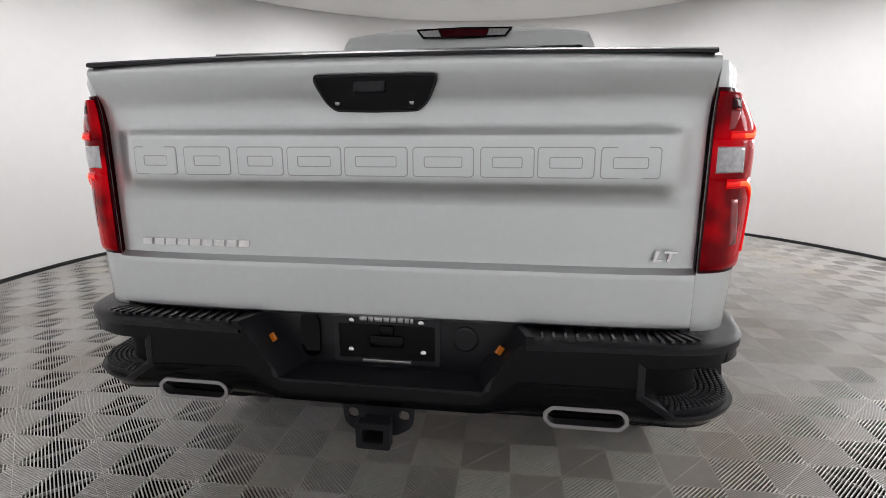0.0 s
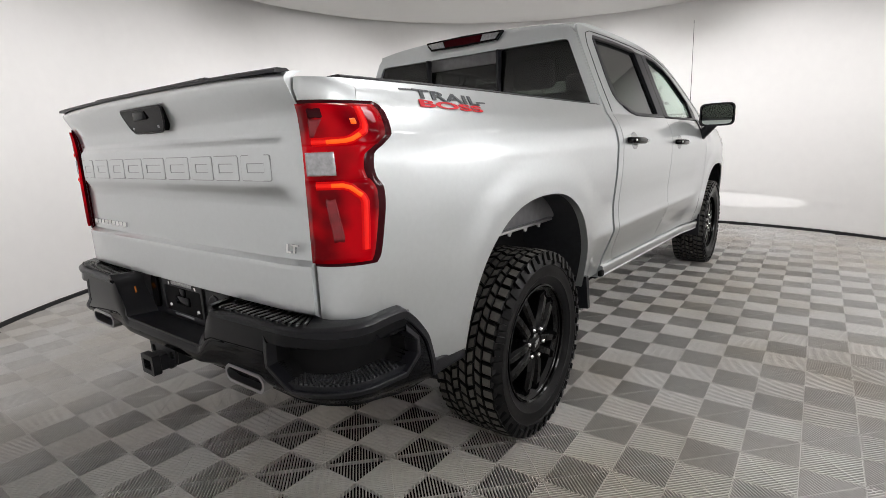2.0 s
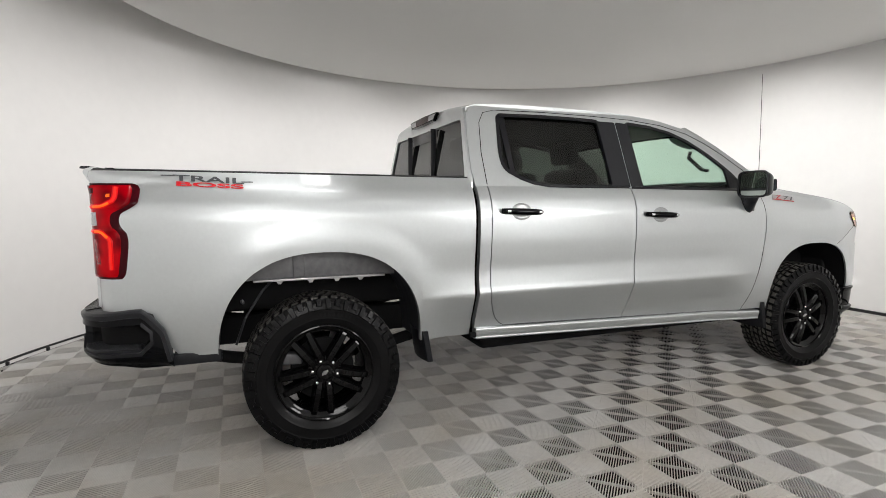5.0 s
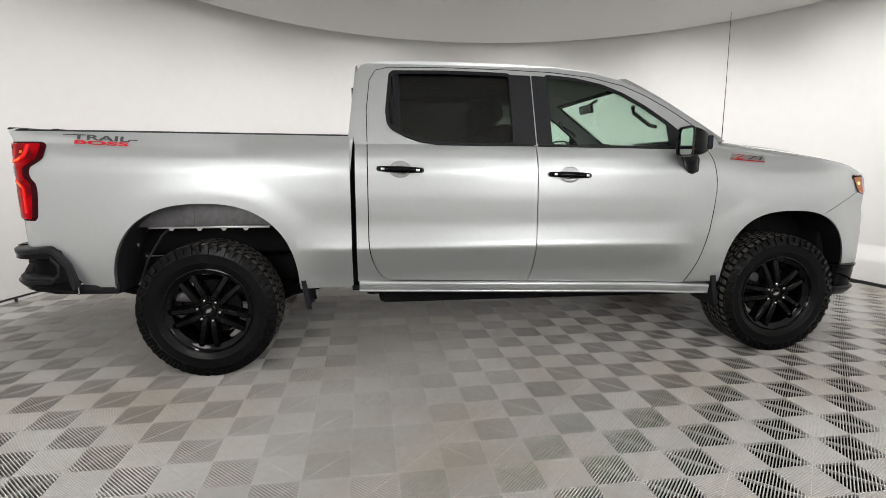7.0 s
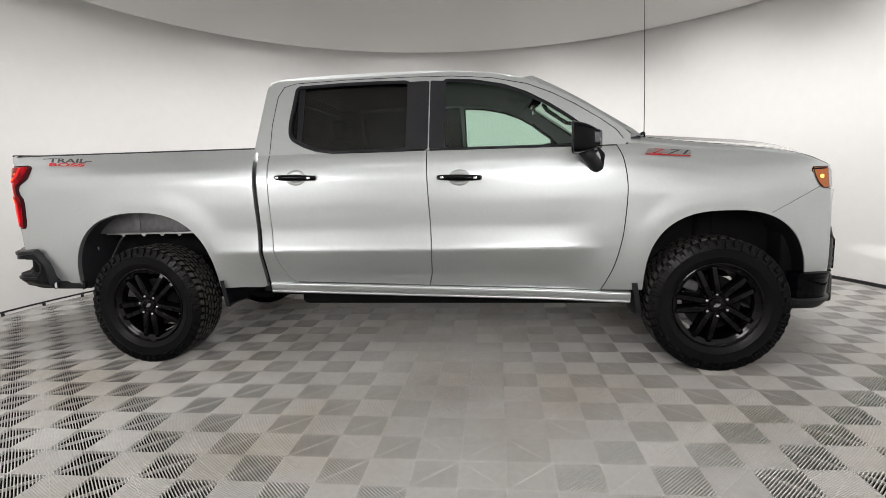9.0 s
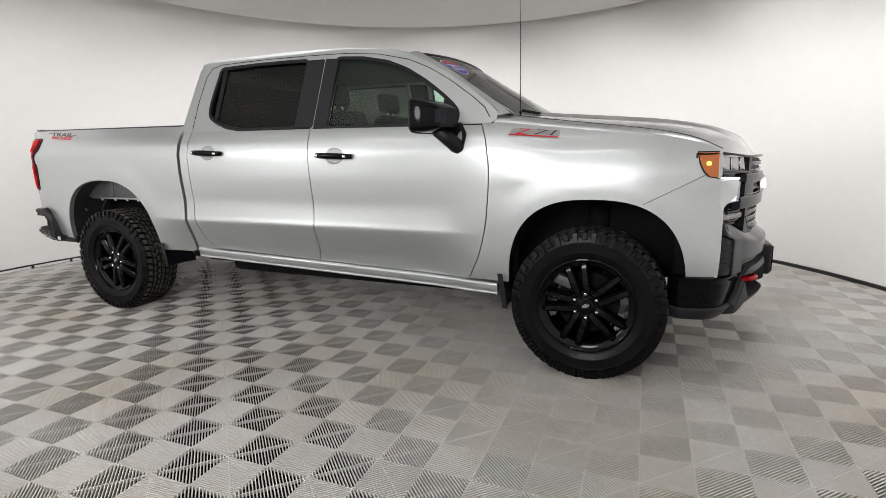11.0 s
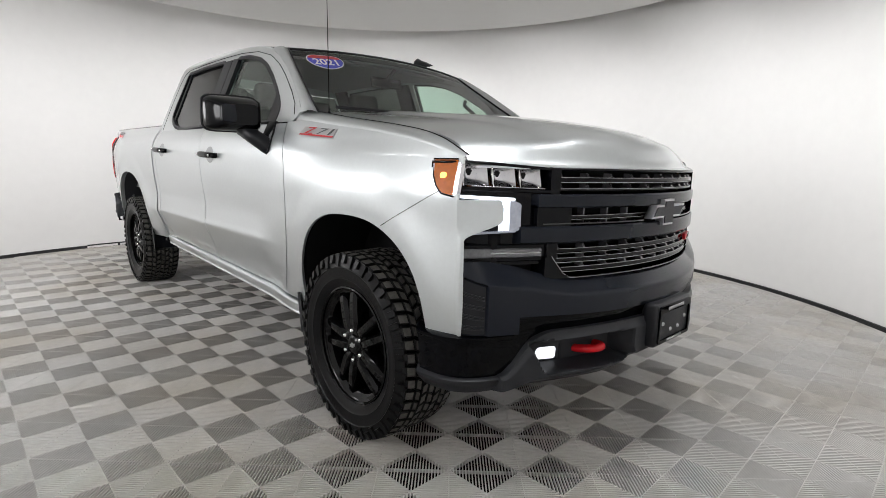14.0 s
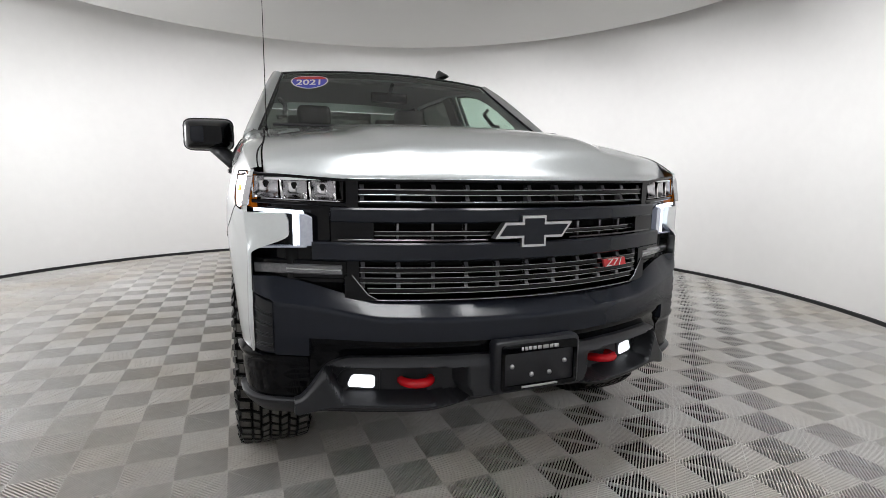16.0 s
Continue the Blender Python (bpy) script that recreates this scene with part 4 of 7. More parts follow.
for path in (((0.150, 1.309), (0.128, 1.297), (0.112, 1.293), (0.070, 1.291)), ((0.070, 1.178), (0.095, 1.178), (0.112, 1.172), (0.138, 1.149))):
    verts, faces = lamp_band(path, 0.013, 0.0234)
    for s, owner in zip((1, -1), lamps):
        part("hot_band", mesh_of("hot_band", [(s * p[0], p[1], p[2]) for p in verts], faces if s > 0 else [q[::-1] for q in faces], M_HOTBAND), M_HOTBAND, owner, "orange glow at the bend")
# inner reflectors seen through the lens, and the bulb
for name, q0, q1, z0, z1, mat, lab in (
        ("reflector", lambda z: 0.030 + 0.10 * (z - 1.305), lambda z: 0.040 + 0.62 * (z - 1.30), 1.302, 1.352, M_PINK, "pale pink inner reflector"),
        ("reflector", lambda z: 0.068 - 0.12 * (z - 1.0), lambda z: 0.100 - 0.16 * (z - 1.0), 1.018, 1.148, M_PINK, "pale pink ribbed reflector"),
        ("dark_mask", 0.036, 0.075, 1.352, 1.378, M_DARKRED, "dark red mask"),
        ("bulb", 0.136, 0.152, 1.335, 1.351, M_HOTBAND, "glowing bulb")):
    verts, faces = lamp_sheet(q0, q1, z0, z1, 0.0205, 8, 8, 0.004)
    for s, owner in zip((1, -1), lamps):
        part(name, mesh_of(name, [(s * p[0], p[1], p[2]) for p in verts], faces if s > 0 else [q[::-1] for q in faces], mat), mat, owner, lab)

# tailgate: its back swells and steps as the height changes
GATE_Z = (0.800, 0.815, 0.940, 0.952, 0.958, 0.966, 1.06, 1.115, 1.150, 1.178, 1.20, 1.29, 1.308, 1.325, 1.36, 1.41, 1.435, 1.455, 1.470, 1.476)
GATE_Y = (-1.042, -1.060, -1.060, -1.058, -1.048, -1.038, -1.036, -1.036, -1.046, -1.062, -1.066, -1.064, -1.052, -1.044, -1.046, -1.068, -1.082, -1.090, -1.080, -1.060)


def gate(u, v):
    x = GATE_HALF * (u if abs(u) < 0.9 else u)
    z = GATE_Z[0] + (GATE_Z[-1] - GATE_Z[0]) * v
    y = curve_at(GATE_Z, GATE_Y, z)
    # the raised band ends short of the sides
    flat = curve_at((0.80, 0.815, 0.940, 0.952, 0.958, 0.966, 1.30, 1.36, 1.41, 1.435, 1.455, 1.470, 1.476), (-1.042, -1.060, -1.060, -1.058, -1.048, -1.038, -1.037, -1.044, -1.068, -1.082, -1.090, -1.080, -1.060), z)
    lim = 0.728 + 0.030 * step(1.17, 1.11, z)
    k = step(lim + 0.045, lim - 0.034, abs(x))
    y = flat + (y - flat) * k
    y += 0.020 * (abs(x) / GATE_HALF) ** 8
    return (x, y, z + 0.012 * (1 - u * u) * step(1.40, 1.476, z))


zs = sorted(set([(z - GATE_Z[0]) / (GATE_Z[-1] - GATE_Z[0]) for z in GATE_Z] + span(0, 1, 50)))
us = sorted(set(span(-1, 1, 41) + [s * v / GATE_HALF for s in (-1, 1) for v in span(0.66, 0.79, 18)]))
verts, faces = sheet(gate, us, zs, lambda p: Vector((p.x, p.y + 0.03, p.z)))
GATE = part("tailgate", mesh_of("tailgate", verts, faces, M_PAINT), M_PAINT, TRUCK, "silver stamped tailgate with a raised band", angle=40)
part("gate_inner", block(-0.782, 0.782, -1.018, -0.96, 0.81, 1.455, 0.006), M_LINER, GATE)
# nine stamped shapes along the band
def gate_y(x, z):
    return gate(x / GATE_HALF, (z - GATE_Z[0]) / (GATE_Z[-1] - GATE_Z[0]))[1]


for x0, x1 in ((-0.690 + 0.979 * (a + 0.718), -0.690 + 0.979 * (b + 0.718)) for a, b in ((-0.718, -0.590), (-0.563, -0.430), (-0.405, -0.278), (-0.262, -0.116), (-0.103, 0.062), (0.080, 0.233), (0.254, 0.384), (0.396, 0.530), (0.548, 0.686))):
    outer = rounded([(x0, 1.193), (x1, 1.193), (x1, 1.263), (x0, 1.263)], 0.008, 3)
    inner = rounded([(x0 + 0.026, 1.214), (x1 - 0.026, 1.214), (x1 - 0.026, 1.242), (x0 + 0.026, 1.242)], 0.006, 3)
    # a nearly flush outline in darker paint draws the shade round the shape
    part("stamp_shade", prism(grown(outer, 0.0028), lambda u, v, d: Vector((u, gate_y(u, v) - 0.0004 + d, v)), 0.006, holes=(grown(inner, -0.0024),)), M_SHADED_PAINT, GATE, smooth=False)
    part("stamped_shape", prism(outer, lambda u, v, d: Vector((u, gate_y(u, v) - 0.0016 + d, v)), 0.008, 0.0010, holes=(inner,)), M_PAINT, GATE, smooth=True, angle=30)
# model badge as nine plain chrome bars, and the trim badge
for i in range(9):
    x0 = -0.715 + i * 0.0372
    part("badge_bar", prism([(x0, 0.989), (x0 + 0.030, 0.989), (x0 + 0.033, 1.008), (x0 + 0.003, 1.008)], lambda u, v, d: Vector((u, -1.043 + d, v)), 0.012, 0.001), M_CHROME, GATE, "chrome badge bar", smooth=False)


def lettering(text, size, mat, m, parent, extrude=0.0015, shear=0.0, label="", widen=1.0, bold=0.0, width=0.0):
    """A word as a thin solid, set on a surface by the pose m."""
    cu = bpy.data.curves.new("lettering", "FONT")
    cu.body, cu.size, cu.extrude, cu.shear, cu.align_x, cu.align_y, cu.offset = text, size, extrude, shear, "CENTER", "CENTER", bold
    tmp = bpy.data.objects.new("lettering", cu)
    me = bpy.data.meshes.new_from_object(tmp)
    bpy.data.objects.remove(tmp)
    if width:
        xs = [v.co.x for v in me.vertices]
        widen = width / (max(xs) - min(xs))
    me.transform(Matrix.Diagonal((widen, 1, 1, 1)))
    me.materials.clear()
    me.materials.append(mat)
    ob = new("lettering", me)
    ob.parent = parent
    ob.matrix_basis = m
    if label:
        tagged(ob, label=label)
    return ob


def side_lettering(text, size, mat, s, y0, z0, width, slope, parent, shear=0.18, bold=0.0016, label="", lift=0.0024):
    """A word that lies on the truck's curved side. s: 1 for the right-hand side."""
    ob = lettering(text, size, mat, Matrix.Identity(4), parent, 0.0008, shear, label, 1.0, bold, width)
    ys = [v.co.y for v in ob.data.vertices]
    low, high = min(ys), max(ys)
    for v in ob.data.vertices:
        v.co.y = (v.co.y - (low + high) / 2) * size / (high - low)
        y, z = y0 + s * v.co.x, z0 + v.co.y + slope * s * v.co.x
        v.co = (s * (side_x(y, z) + lift + v.co.z), y, z)
    return ob


lettering("LT", 0.036, M_CHROME, Matrix.Translation((0.716, -1.040, 0.997)) @ pose(0, 0, 0, 90), GATE, 0.003, 0.15, "chrome trim letters", 1.35, 0.001)
# handle
HANDLE = mirrored(((0.0, 1.432), (0.150, 1.432), (0.148, 1.418), (0.128, 1.378), (0.105, 1.357), (0.0, 1.355)))
handle = part("gate_handle", prism(HANDLE, lambda u, v, d: Vector((u, -1.090 + (1.43 - v) * 0.30 + d, v)), 0.05, 0.006, 2), M_GLOSS, GATE, "black tailgate handle", smooth=True, angle=30)
part("handle_rim", tube([Vector((u, -1.088 + (1.43 - v) * 0.30, v)) for u, v in grown(rounded(HANDLE, 0.012), 0.003)], 0.0035, 6, close=True), M_MATTE, GATE)
part("handle_pad", block(-0.052, 0.028, -1.093, -1.06, 1.396, 1.424, 0.004), M_MATTE, handle)
for x in (-0.10, 0.09):
    verts, faces = lathe(((0.0, 0.0), (0.006, 0.0), (0.007, -0.003)), 12)
    part("handle_mark", mesh_of("handle_mark", [(y + x, -1.0735 - v, z + 1.373) for v, y, z in verts], faces, M_SATIN), M_SATIN, handle)
# black strips on the gate and the bed rails
def strip(points, w, h, bm=None):
    bm = bm or bmesh.new()
    rings = []
    for i, p in enumerate(points):
        p = Vector(p)
        d = (Vector(points[min(i + 1, len(points) - 1)]) - Vector(points[max(i - 1, 0)])).normalized()
        a = d.cross(Vector((0, 0, 1))).normalized() * w / 2
        rings.append([bm.verts.new(p + s * a * k + Vector((0, 0, z))) for s, k, z in ((-1, 1, 0), (-1, 1, h * 0.6), (-1, 0.7, h), (1, 0.7, h), (1, 1, h * 0.6), (1, 1, 0))])
    for a, b in zip(rings, rings[1:]):
        for k in range(6):
            bm.faces.new((a[k], a[(k + 1) % 6], b[(k + 1) % 6], b[k]))
    bm.faces.new(rings[0])
    bm.faces.new(rings[-1][::-1])
    return bm


part("gate_cap", strip([(x, -1.062, 1.4705 + 0.010 * (1 - (x / 0.765) ** 2)) for x in span(-0.780, 0.780, 15)], 0.046, 0.012), M_MATTE, GATE, "black plastic cap on the tailgate", angle=30)
part("gate_cap", strip([(x, -1.045, 1.489) for x in (-0.42, -0.395, 0.10, 0.40)], 0.045, 0.009), M_MATTE, GATE, angle=30)
for s in (1, -1):
    part("rail_cap", strip([(s * (side_x(y, 1.452) - 0.041), y, bed_top(y) - 0.002) for y in span(0.855, -0.93, 24)], 0.070, 0.012), M_MATTE, TRUCK, "black plastic bed rail cap", angle=30)
# bed: floor, inner walls, head board
part("bed_floor", block(-0.78, 0.78, -0.95, 0.84, 0.90, 0.93, 0.004), M_LINER, TRUCK, "black bed floor")
for s in (1, -1):
    part("bed_wall", block(s * 0.775 - 0.015, s * 0.775 + 0.015, -0.96, 0.84, 0.90, 1.44, 0.006), M_LINER, TRUCK, "black inner bed wall")
part("bed_wall", block(-0.86, 0.86, 0.81, 0.845, 0.62, 1.44, 0.006), M_LINER, TRUCK, "black bed head wall")


# rear bumper
def bumper_plan(q):
    """The bumper's outline from above: q metres from the middle, round the corner, along the side."""
    if q < 0.70:
        return Vector((q, -1.205 + 0.03 * q * q)), Vector((0, -1))
    if q < 1.10:
        t = (q - 0.70) / 0.40 * math.pi / 2
        return Vector((0.70 + 0.235 * math.sin(t), -1.190 + 0.235 * (1 - math.cos(t)))), Vector((math.sin(t), -math.cos(t)))
    return Vector((0.935 + 0.02 * min(1.0, (q - 1.10) / 0.2), -0.955 + (q - 1.10))), Vector((1, 0))


Q_END = 1.41


def bumper_top(q):
    return curve_at((0.0, 0.272, 0.285, 0.365, 0.385, 1.05, 1.20, 1.235, 1.25, 1.345, 1.365, 1.41), (0.642, 0.642, 0.652, 0.770, 0.785, 0.792, 0.800, 0.799, 0.793, 0.715, 0.690, 0.540), q)


def bumper_floor(q):
    return curve_at((0.0, 0.60, 0.85, 1.10, 1.25, 1.41), (0.572, 0.572, 0.556, 0.538, 0.522, 0.522), q)


POCKET = [(1.232, 0.734), (1.283, 0.696), (1.283, 0.652), (1.222, 0.606), (0.765, 0.606), (0.676, 0.665), (0.676, 0.734)]


def pocket(q, z):
    """1 inside the six-sided pocket of the bumper's corner, 0 outside it."""
    inside = 1.0
    for (a, b), (c, d) in zip(POCKET, POCKET[1:] + POCKET[:1]):
        e = math.hypot(c - a, d - b)
        inside = min(inside, ((d - b) * (q - a) - (c - a) * (z - b)) / e)
    return step(-0.002, 0.008, inside)


def bumper_skin(q, z, out):
    p, n = bumper_plan(q)
    v = (z - bumper_floor(q)) / max(0.02, bumper_top(q) - bumper_floor(q))
    bulge = 0.012 * math.sin(math.pi * min(1, max(0, v))) - 0.03 * step(0.25, 0.0, v) ** 2
    p = p + n * (bulge + out)
    return Vector((p.x, p.y, z))


def bumper_face(u, v):
    q = Q_END * u
    z = bumper_floor(q) + (bumper_top(q) - bumper_floor(q)) * v
    return bumper_skin(q, z, -0.10 * pocket(q, z))


us = sorted(set(span(0, 0.45, 50) + span(0.45, 1, 130)))
verts, faces = sheet(bumper_face, us, span(0, 1, 60))
BUMPER = new("rear_bumper")
BUMPER.parent = TRUCK
tagged(BUMPER, "gloss black rear bumper with step pads and corner steps")
BUMPER.location.y, BUMPER.scale.y = -0.225, 0.752
us_v = [(Q_END * u, v) for u in us for v in span(0, 1, 60)]
def in_pocket(f):
    q = sum(us_v[i][0] for i in f) / 4
    v = sum(us_v[i][1] for i in f) / 4
    return pocket(q, bumper_floor(q) + (bumper_top(q) - bumper_floor(q)) * v) > 0.3
both_sides("bumper_face", verts, [f for f in faces if not in_pocket(f)], M_GLOSS, "gloss black bumper skin", BUMPER, 30)
both_sides("pocket_wall", verts, [f for f in faces if in_pocket(f)], M_LINER, "matte black inside of the corner pocket", BUMPER, 30)
# matte rim along the lower and forward edges of the pocket
rows = []
wide = grown(POCKET, 0.019)
chain = [(POCKET[i], wide[i], POCKET[i + 1], wide[i + 1]) for i in range(len(POCKET) - 1)]
for a, b, c, d in chain:
    for t in span(0, 1, 13):
        lo = [a[k] + (c[k] - a[k]) * t for k in (0, 1)]
        hi = [b[k] + (d[k] - b[k]) * t for k in (0, 1)]
        mix = lambda k: (lo[0] + (hi[0] - lo[0]) * k, lo[1] + (hi[1] - lo[1]) * k)
        rows.append([bumper_skin(*mix(k), o) for k, o in ((1.0, -0.004), (0.92, 0.002), (0.15, 0.004), (0.0, 0.002), (-0.10, -0.03), (-0.25, -0.098))])
faces = [(i * 6 + j, i * 6 + j + 1, (i + 1) * 6 + j + 1, (i + 1) * 6 + j) for i in range(len(rows) - 1) for j in range(5)]
both_sides("pocket_rim", [p for r in rows for p in r], faces, M_MATTE, "matte black rim of the corner step", BUMPER, 35)


def pad(u, v):
    """The matte top of the bumper: a lip along its upper edge, then the top towards the body."""
    q = 0.385 + (1.405 - 0.385) * u
    z = bumper_top(q)
    g = Vector((0.004, bumper_top(min(q + 0.002, 1.41)) - bumper_top(q - 0.002))).normalized()
    down = Vector((g.y, -g.x))
    p, n = bumper_plan(q)
    depth = 0.155 * step(1.35, 1.05, q) + 0.04
    wide = 0.018 + 0.010 * step(0.70, 1.0, q)
    if v < 0.30:
        k, o = ((1.0, -0.002), (0.9, 0.008), (0.12, 0.012), (0.0, 0.008))[round(v / 0.30 * 3)]
        a = bumper_skin(min(q + down.x * wide * k, 1.41), z + down.y * wide * k, 0)
        m = bumper_plan(min(q + down.x * wide * k, 1.41))[1]
        return a + Vector((m.x * o, m.y * o, 0))
    k = (v - 0.30) / 0.70
    return Vector((p.x - n.x * depth * k, p.y - n.y * depth * k, z + 0.004 + 0.006 * min(1, k * 4)))


verts, faces = sheet(pad, span(0, 1, 110), [0, 0.1, 0.2, 0.30] + span(0.34, 1, 10))
both_sides("bumper_top", verts, faces, M_MATTE, "matte black bumper top", BUMPER, 40)
for s in (1, -1):
    for i in range(15):
        q = 0.425 + i * 0.029
        p, n = bumper_plan(q)
        pts = [(s * (p.x - n.x * r), p.y - n.y * r, bumper_top(q) + 0.0095) for r in (0.010, 0.045, 0.052, 0.098, 0.105, 0.150)]
        part("tread_rib", strip(pts, 0.010, 0.006), M_SLAT, BUMPER, smooth=False)
# the notch in the middle: shelf, slanted cheeks, plate wall
part("notch_shelf", prism([(-0.285, -1.207), (0.285, -1.207), (0.30, -1.06), (-0.30, -1.06)], lambda u, v, d: Vector((u, v, 0.645 - d)), 0.02, 0.004), M_MATTE, BUMPER, "matte black shelf", smooth=False)
for s in (1, -1):
    def cheek(u, v):
        z = 0.643 + (0.800 - 0.643) * v
        x = 0.280 + 0.105 * step(0.64, 0.80, z) ** 0.8
        return (s * (x - 0.035 * u), -1.209 + 0.012 * math.sin(v * 3.1) + 0.145 * u, z + 0.004)
    verts, faces = sheet(cheek, span(0, 1, 8), span(0, 1, 12), lambda p: p + Vector((s * 0.02, 0, 0)), flip=s > 0)
    part("notch_cheek", mesh_of("notch_cheek", verts, faces, M_MATTE), M_MATTE, BUMPER, angle=40)
    part("notch_lamp", turned(block(-0.009, 0.009, -0.004, 0.004, -0.012, 0.012, 0.002), Matrix.Translation((s * 0.318, -1.128, 0.738)) @ pose(0, 0, 0, 0, s * 35, s * 20)), M_AMBER, BUMPER, "small amber lamp")
part("plate_wall", block(-0.36, 0.36, -1.068, -1.03, 0.64, 0.806, 0.004), M_MATTE, BUMPER, "matte black panel behind the plate")
part("bumper_gap", block(-0.80, 0.80, -1.035, -0.99, 0.73, 0.802, 0.003), M_LINER, BUMPER)
for s in (1, -1):
    part("bumper_core", block(s * 0.68 - 0.07, s * 0.68 + 0.07, -1.04, -0.66, 0.575, 0.80, 0.01), M_LINER, BUMPER)
part("bumper_core", block(-0.60, 0.60, -1.09, -0.98, 0.59, 0.63, 0.01), M_LINER, BUMPER)
# plate holder with plain bars for its writing
holder = part("plate_frame", prism(rounded(mirrored(((0.152, 0.808), (0.152, 0.662))), 0.010), lambda u, v, d: Vector((u, -1.079 + d, v)), 0.012, 0.002,
                                   holes=(rounded(mirrored(((0.138, 0.778), (0.138, 0.676))), 0.006),)), M_SKID, BUMPER, "black dealer plate frame with a grey bar of lettering", smooth=False)
part("plate_blank", block(-0.145, 0.145, -1.0725, -1.069, 0.668, 0.80, 0.001), M_LINER, holder)
for x0, x1 in ((-0.075, -0.055), (-0.05, -0.036), (-0.032, -0.010), (-0.006, 0.010), (0.014, 0.030), (0.034, 0.05), (0.054, 0.066), (0.07, 0.078)):
    part("letter_bar", block(x0, x1, -1.0815, -1.078, 0.786, 0.799, 0.0005, 1), M_SATIN, holder, "grey bar of lettering")
part("letter_bar", block(-0.07, 0.07, -1.0815, -1.078, 0.6645, 0.673, 0.0005, 1), M_SATIN, holder, "grey bar of lettering")
for x, z in ((-0.10, 0.786), (0.10, 0.786), (-0.105, 0.697), (0.105, 0.697)):
    verts, faces = lathe(((0.0, 0.006), (0.008, 0.005), (0.010, 0.0)), 12)
    part("plate_screw", mesh_of("plate_screw", [(y + x, -1.0745 - v, w + z) for v, y, w in verts], faces, M_CHROME), M_CHROME, holder)
part("plate_latch", block(-0.05, 0.05, -1.084, -1.07, 0.71, 0.745, 0.006), M_GLOSS, holder)
part("plate_latch", block(-0.018, 0.022, -1.084, -1.07, 0.745, 0.775, 0.005), M_GLOSS, holder)
part("tow_socket", prism(rounded(((-0.245, 0.80), (-0.205, 0.80), (-0.195, 0.78), (-0.195, 0.69), (-0.205, 0.672), (-0.235, 0.672), (-0.25, 0.69), (-0.25, 0.78)), 0.012), lambda u, v, d: Vector((u, -1.08 + d, v)), 0.02, 0.004), M_GLOSS, BUMPER, "black trailer socket cover", smooth=False)
verts, faces = lathe(((0.0, 0.012), (0.030, 0.012), (0.036, 0.008), (0.038, 0.0)), 28)
part("tow_cap", mesh_of("tow_cap", [(y + 0.222, -1.066 - v, w + 0.745) for v, y, w in verts], faces, M_MATTE), M_MATTE, BUMPER, "round black cap", angle=30)
# corner steps: tread plates in the pockets
for s in (1, -1):
    outline = []
    for q in span(0.70, 1.265, 16):
        p, n = bumper_plan(q)
        outline.append((p.x - n.x * 0.004, p.y - n.y * 0.004))
    for q in span(1.265, 0.70, 16):
        p, n = bumper_plan(q)
        outline.append((p.x - n.x * 0.104, p.y - n.y * 0.104))
    step_ob = part("corner_step", prism(outline, lambda u, v, d: Vector((s * u, v, 0.622 - d)), 0.03, 0.0), M_MATTE, BUMPER, "matte black corner step with a grip tread", smooth=False)
    bm = bmesh.new()
    for i in range(24):
        for k in range(6):
            q, r = 0.755 + 0.0195 * i, 0.012 + 0.0145 * k
            p, n = bumper_plan(q + (0.0098 if k % 2 else 0))
            c = Vector((s * (p.x - n.x * r), p.y - n.y * r, 0.6245))
            bmesh.ops.create_cone(bm, cap_ends=True, segments=6, radius1=0.0085, radius2=0.0045, depth=0.006, matrix=Matrix.Translation(c) @ pose(0, 0, 0, 0, 0, 30))
    tagged(part("grip_studs", bm, M_SKID, step_ob, smooth=False), kind="stuff")
# exhaust tips
for s in (1, -1):
    def ring(u, v, d):
        return Vector((s * (0.540 + u), -1.134 + d, 0.592 + v))
    outer = rounded([(-0.105, 0.012), (-0.085, 0.030), (0.085, 0.030), (0.105, 0.012), (0.105, -0.012), (0.085, -0.030), (-0.085, -0.030), (-0.105, -0.012)], 0.008)
    part("exhaust_tip", prism(outer, ring, 0.16, 0.004, holes=(grown(outer, -0.010),)), M_SATIN, TRUCK, "chrome rectangular exhaust tip", smooth=True, angle=30)
    part("exhaust_inner", prism(grown(outer, -0.009), lambda u, v, d: ring(u, v, d + 0.06), 0.01), M_LINER, TRUCK, smooth=False)
# tow hitch
hitch_sq = [(-0.038, -0.029), (0.038, -0.029), (0.038, 0.029), (-0.038, 0.029)]
hitch = part("tow_hitch", prism(rounded(hitch_sq, 0.008), lambda u, v, d: Vector((u, -1.190 + d, 0.530 + v)), 0.28, 0.003, holes=(rounded(grown(hitch_sq, -0.011), 0.004),)), M_MATTE, TRUCK, "black square tow hitch receiver", smooth=False)
part("hitch_collar", prism(rounded(grown(hitch_sq, 0.008), 0.008), lambda u, v, d: Vector((u, -1.194 + d, 0.530 + v)), 0.03, 0.003, holes=(rounded(grown(hitch_sq, -0.010), 0.004),)), M_MATTE, hitch, smooth=False)
part("hitch_plate", prism(rounded(mirrored(((0.10, 0.60), (0.095, 0.53), (0.05, 0.50))), 0.02), lambda u, v, d: Vector((u, -1.135 + d, v)), 0.012, 0.003,
                          holes=(rounded([(0.055, 0.545), (0.085, 0.545), (0.085, 0.575), (0.055, 0.575)], 0.014), rounded([(-0.055, 0.545), (-0.085, 0.545), (-0.085, 0.575), (-0.055, 0.575)], 0.014))), M_MATTE, hitch, smooth=False)
part("hitch_tube", tube([(-0.80, -0.95, 0.56), (0.80, -0.95, 0.56)], 0.035, 12), M_MATTE, hitch)

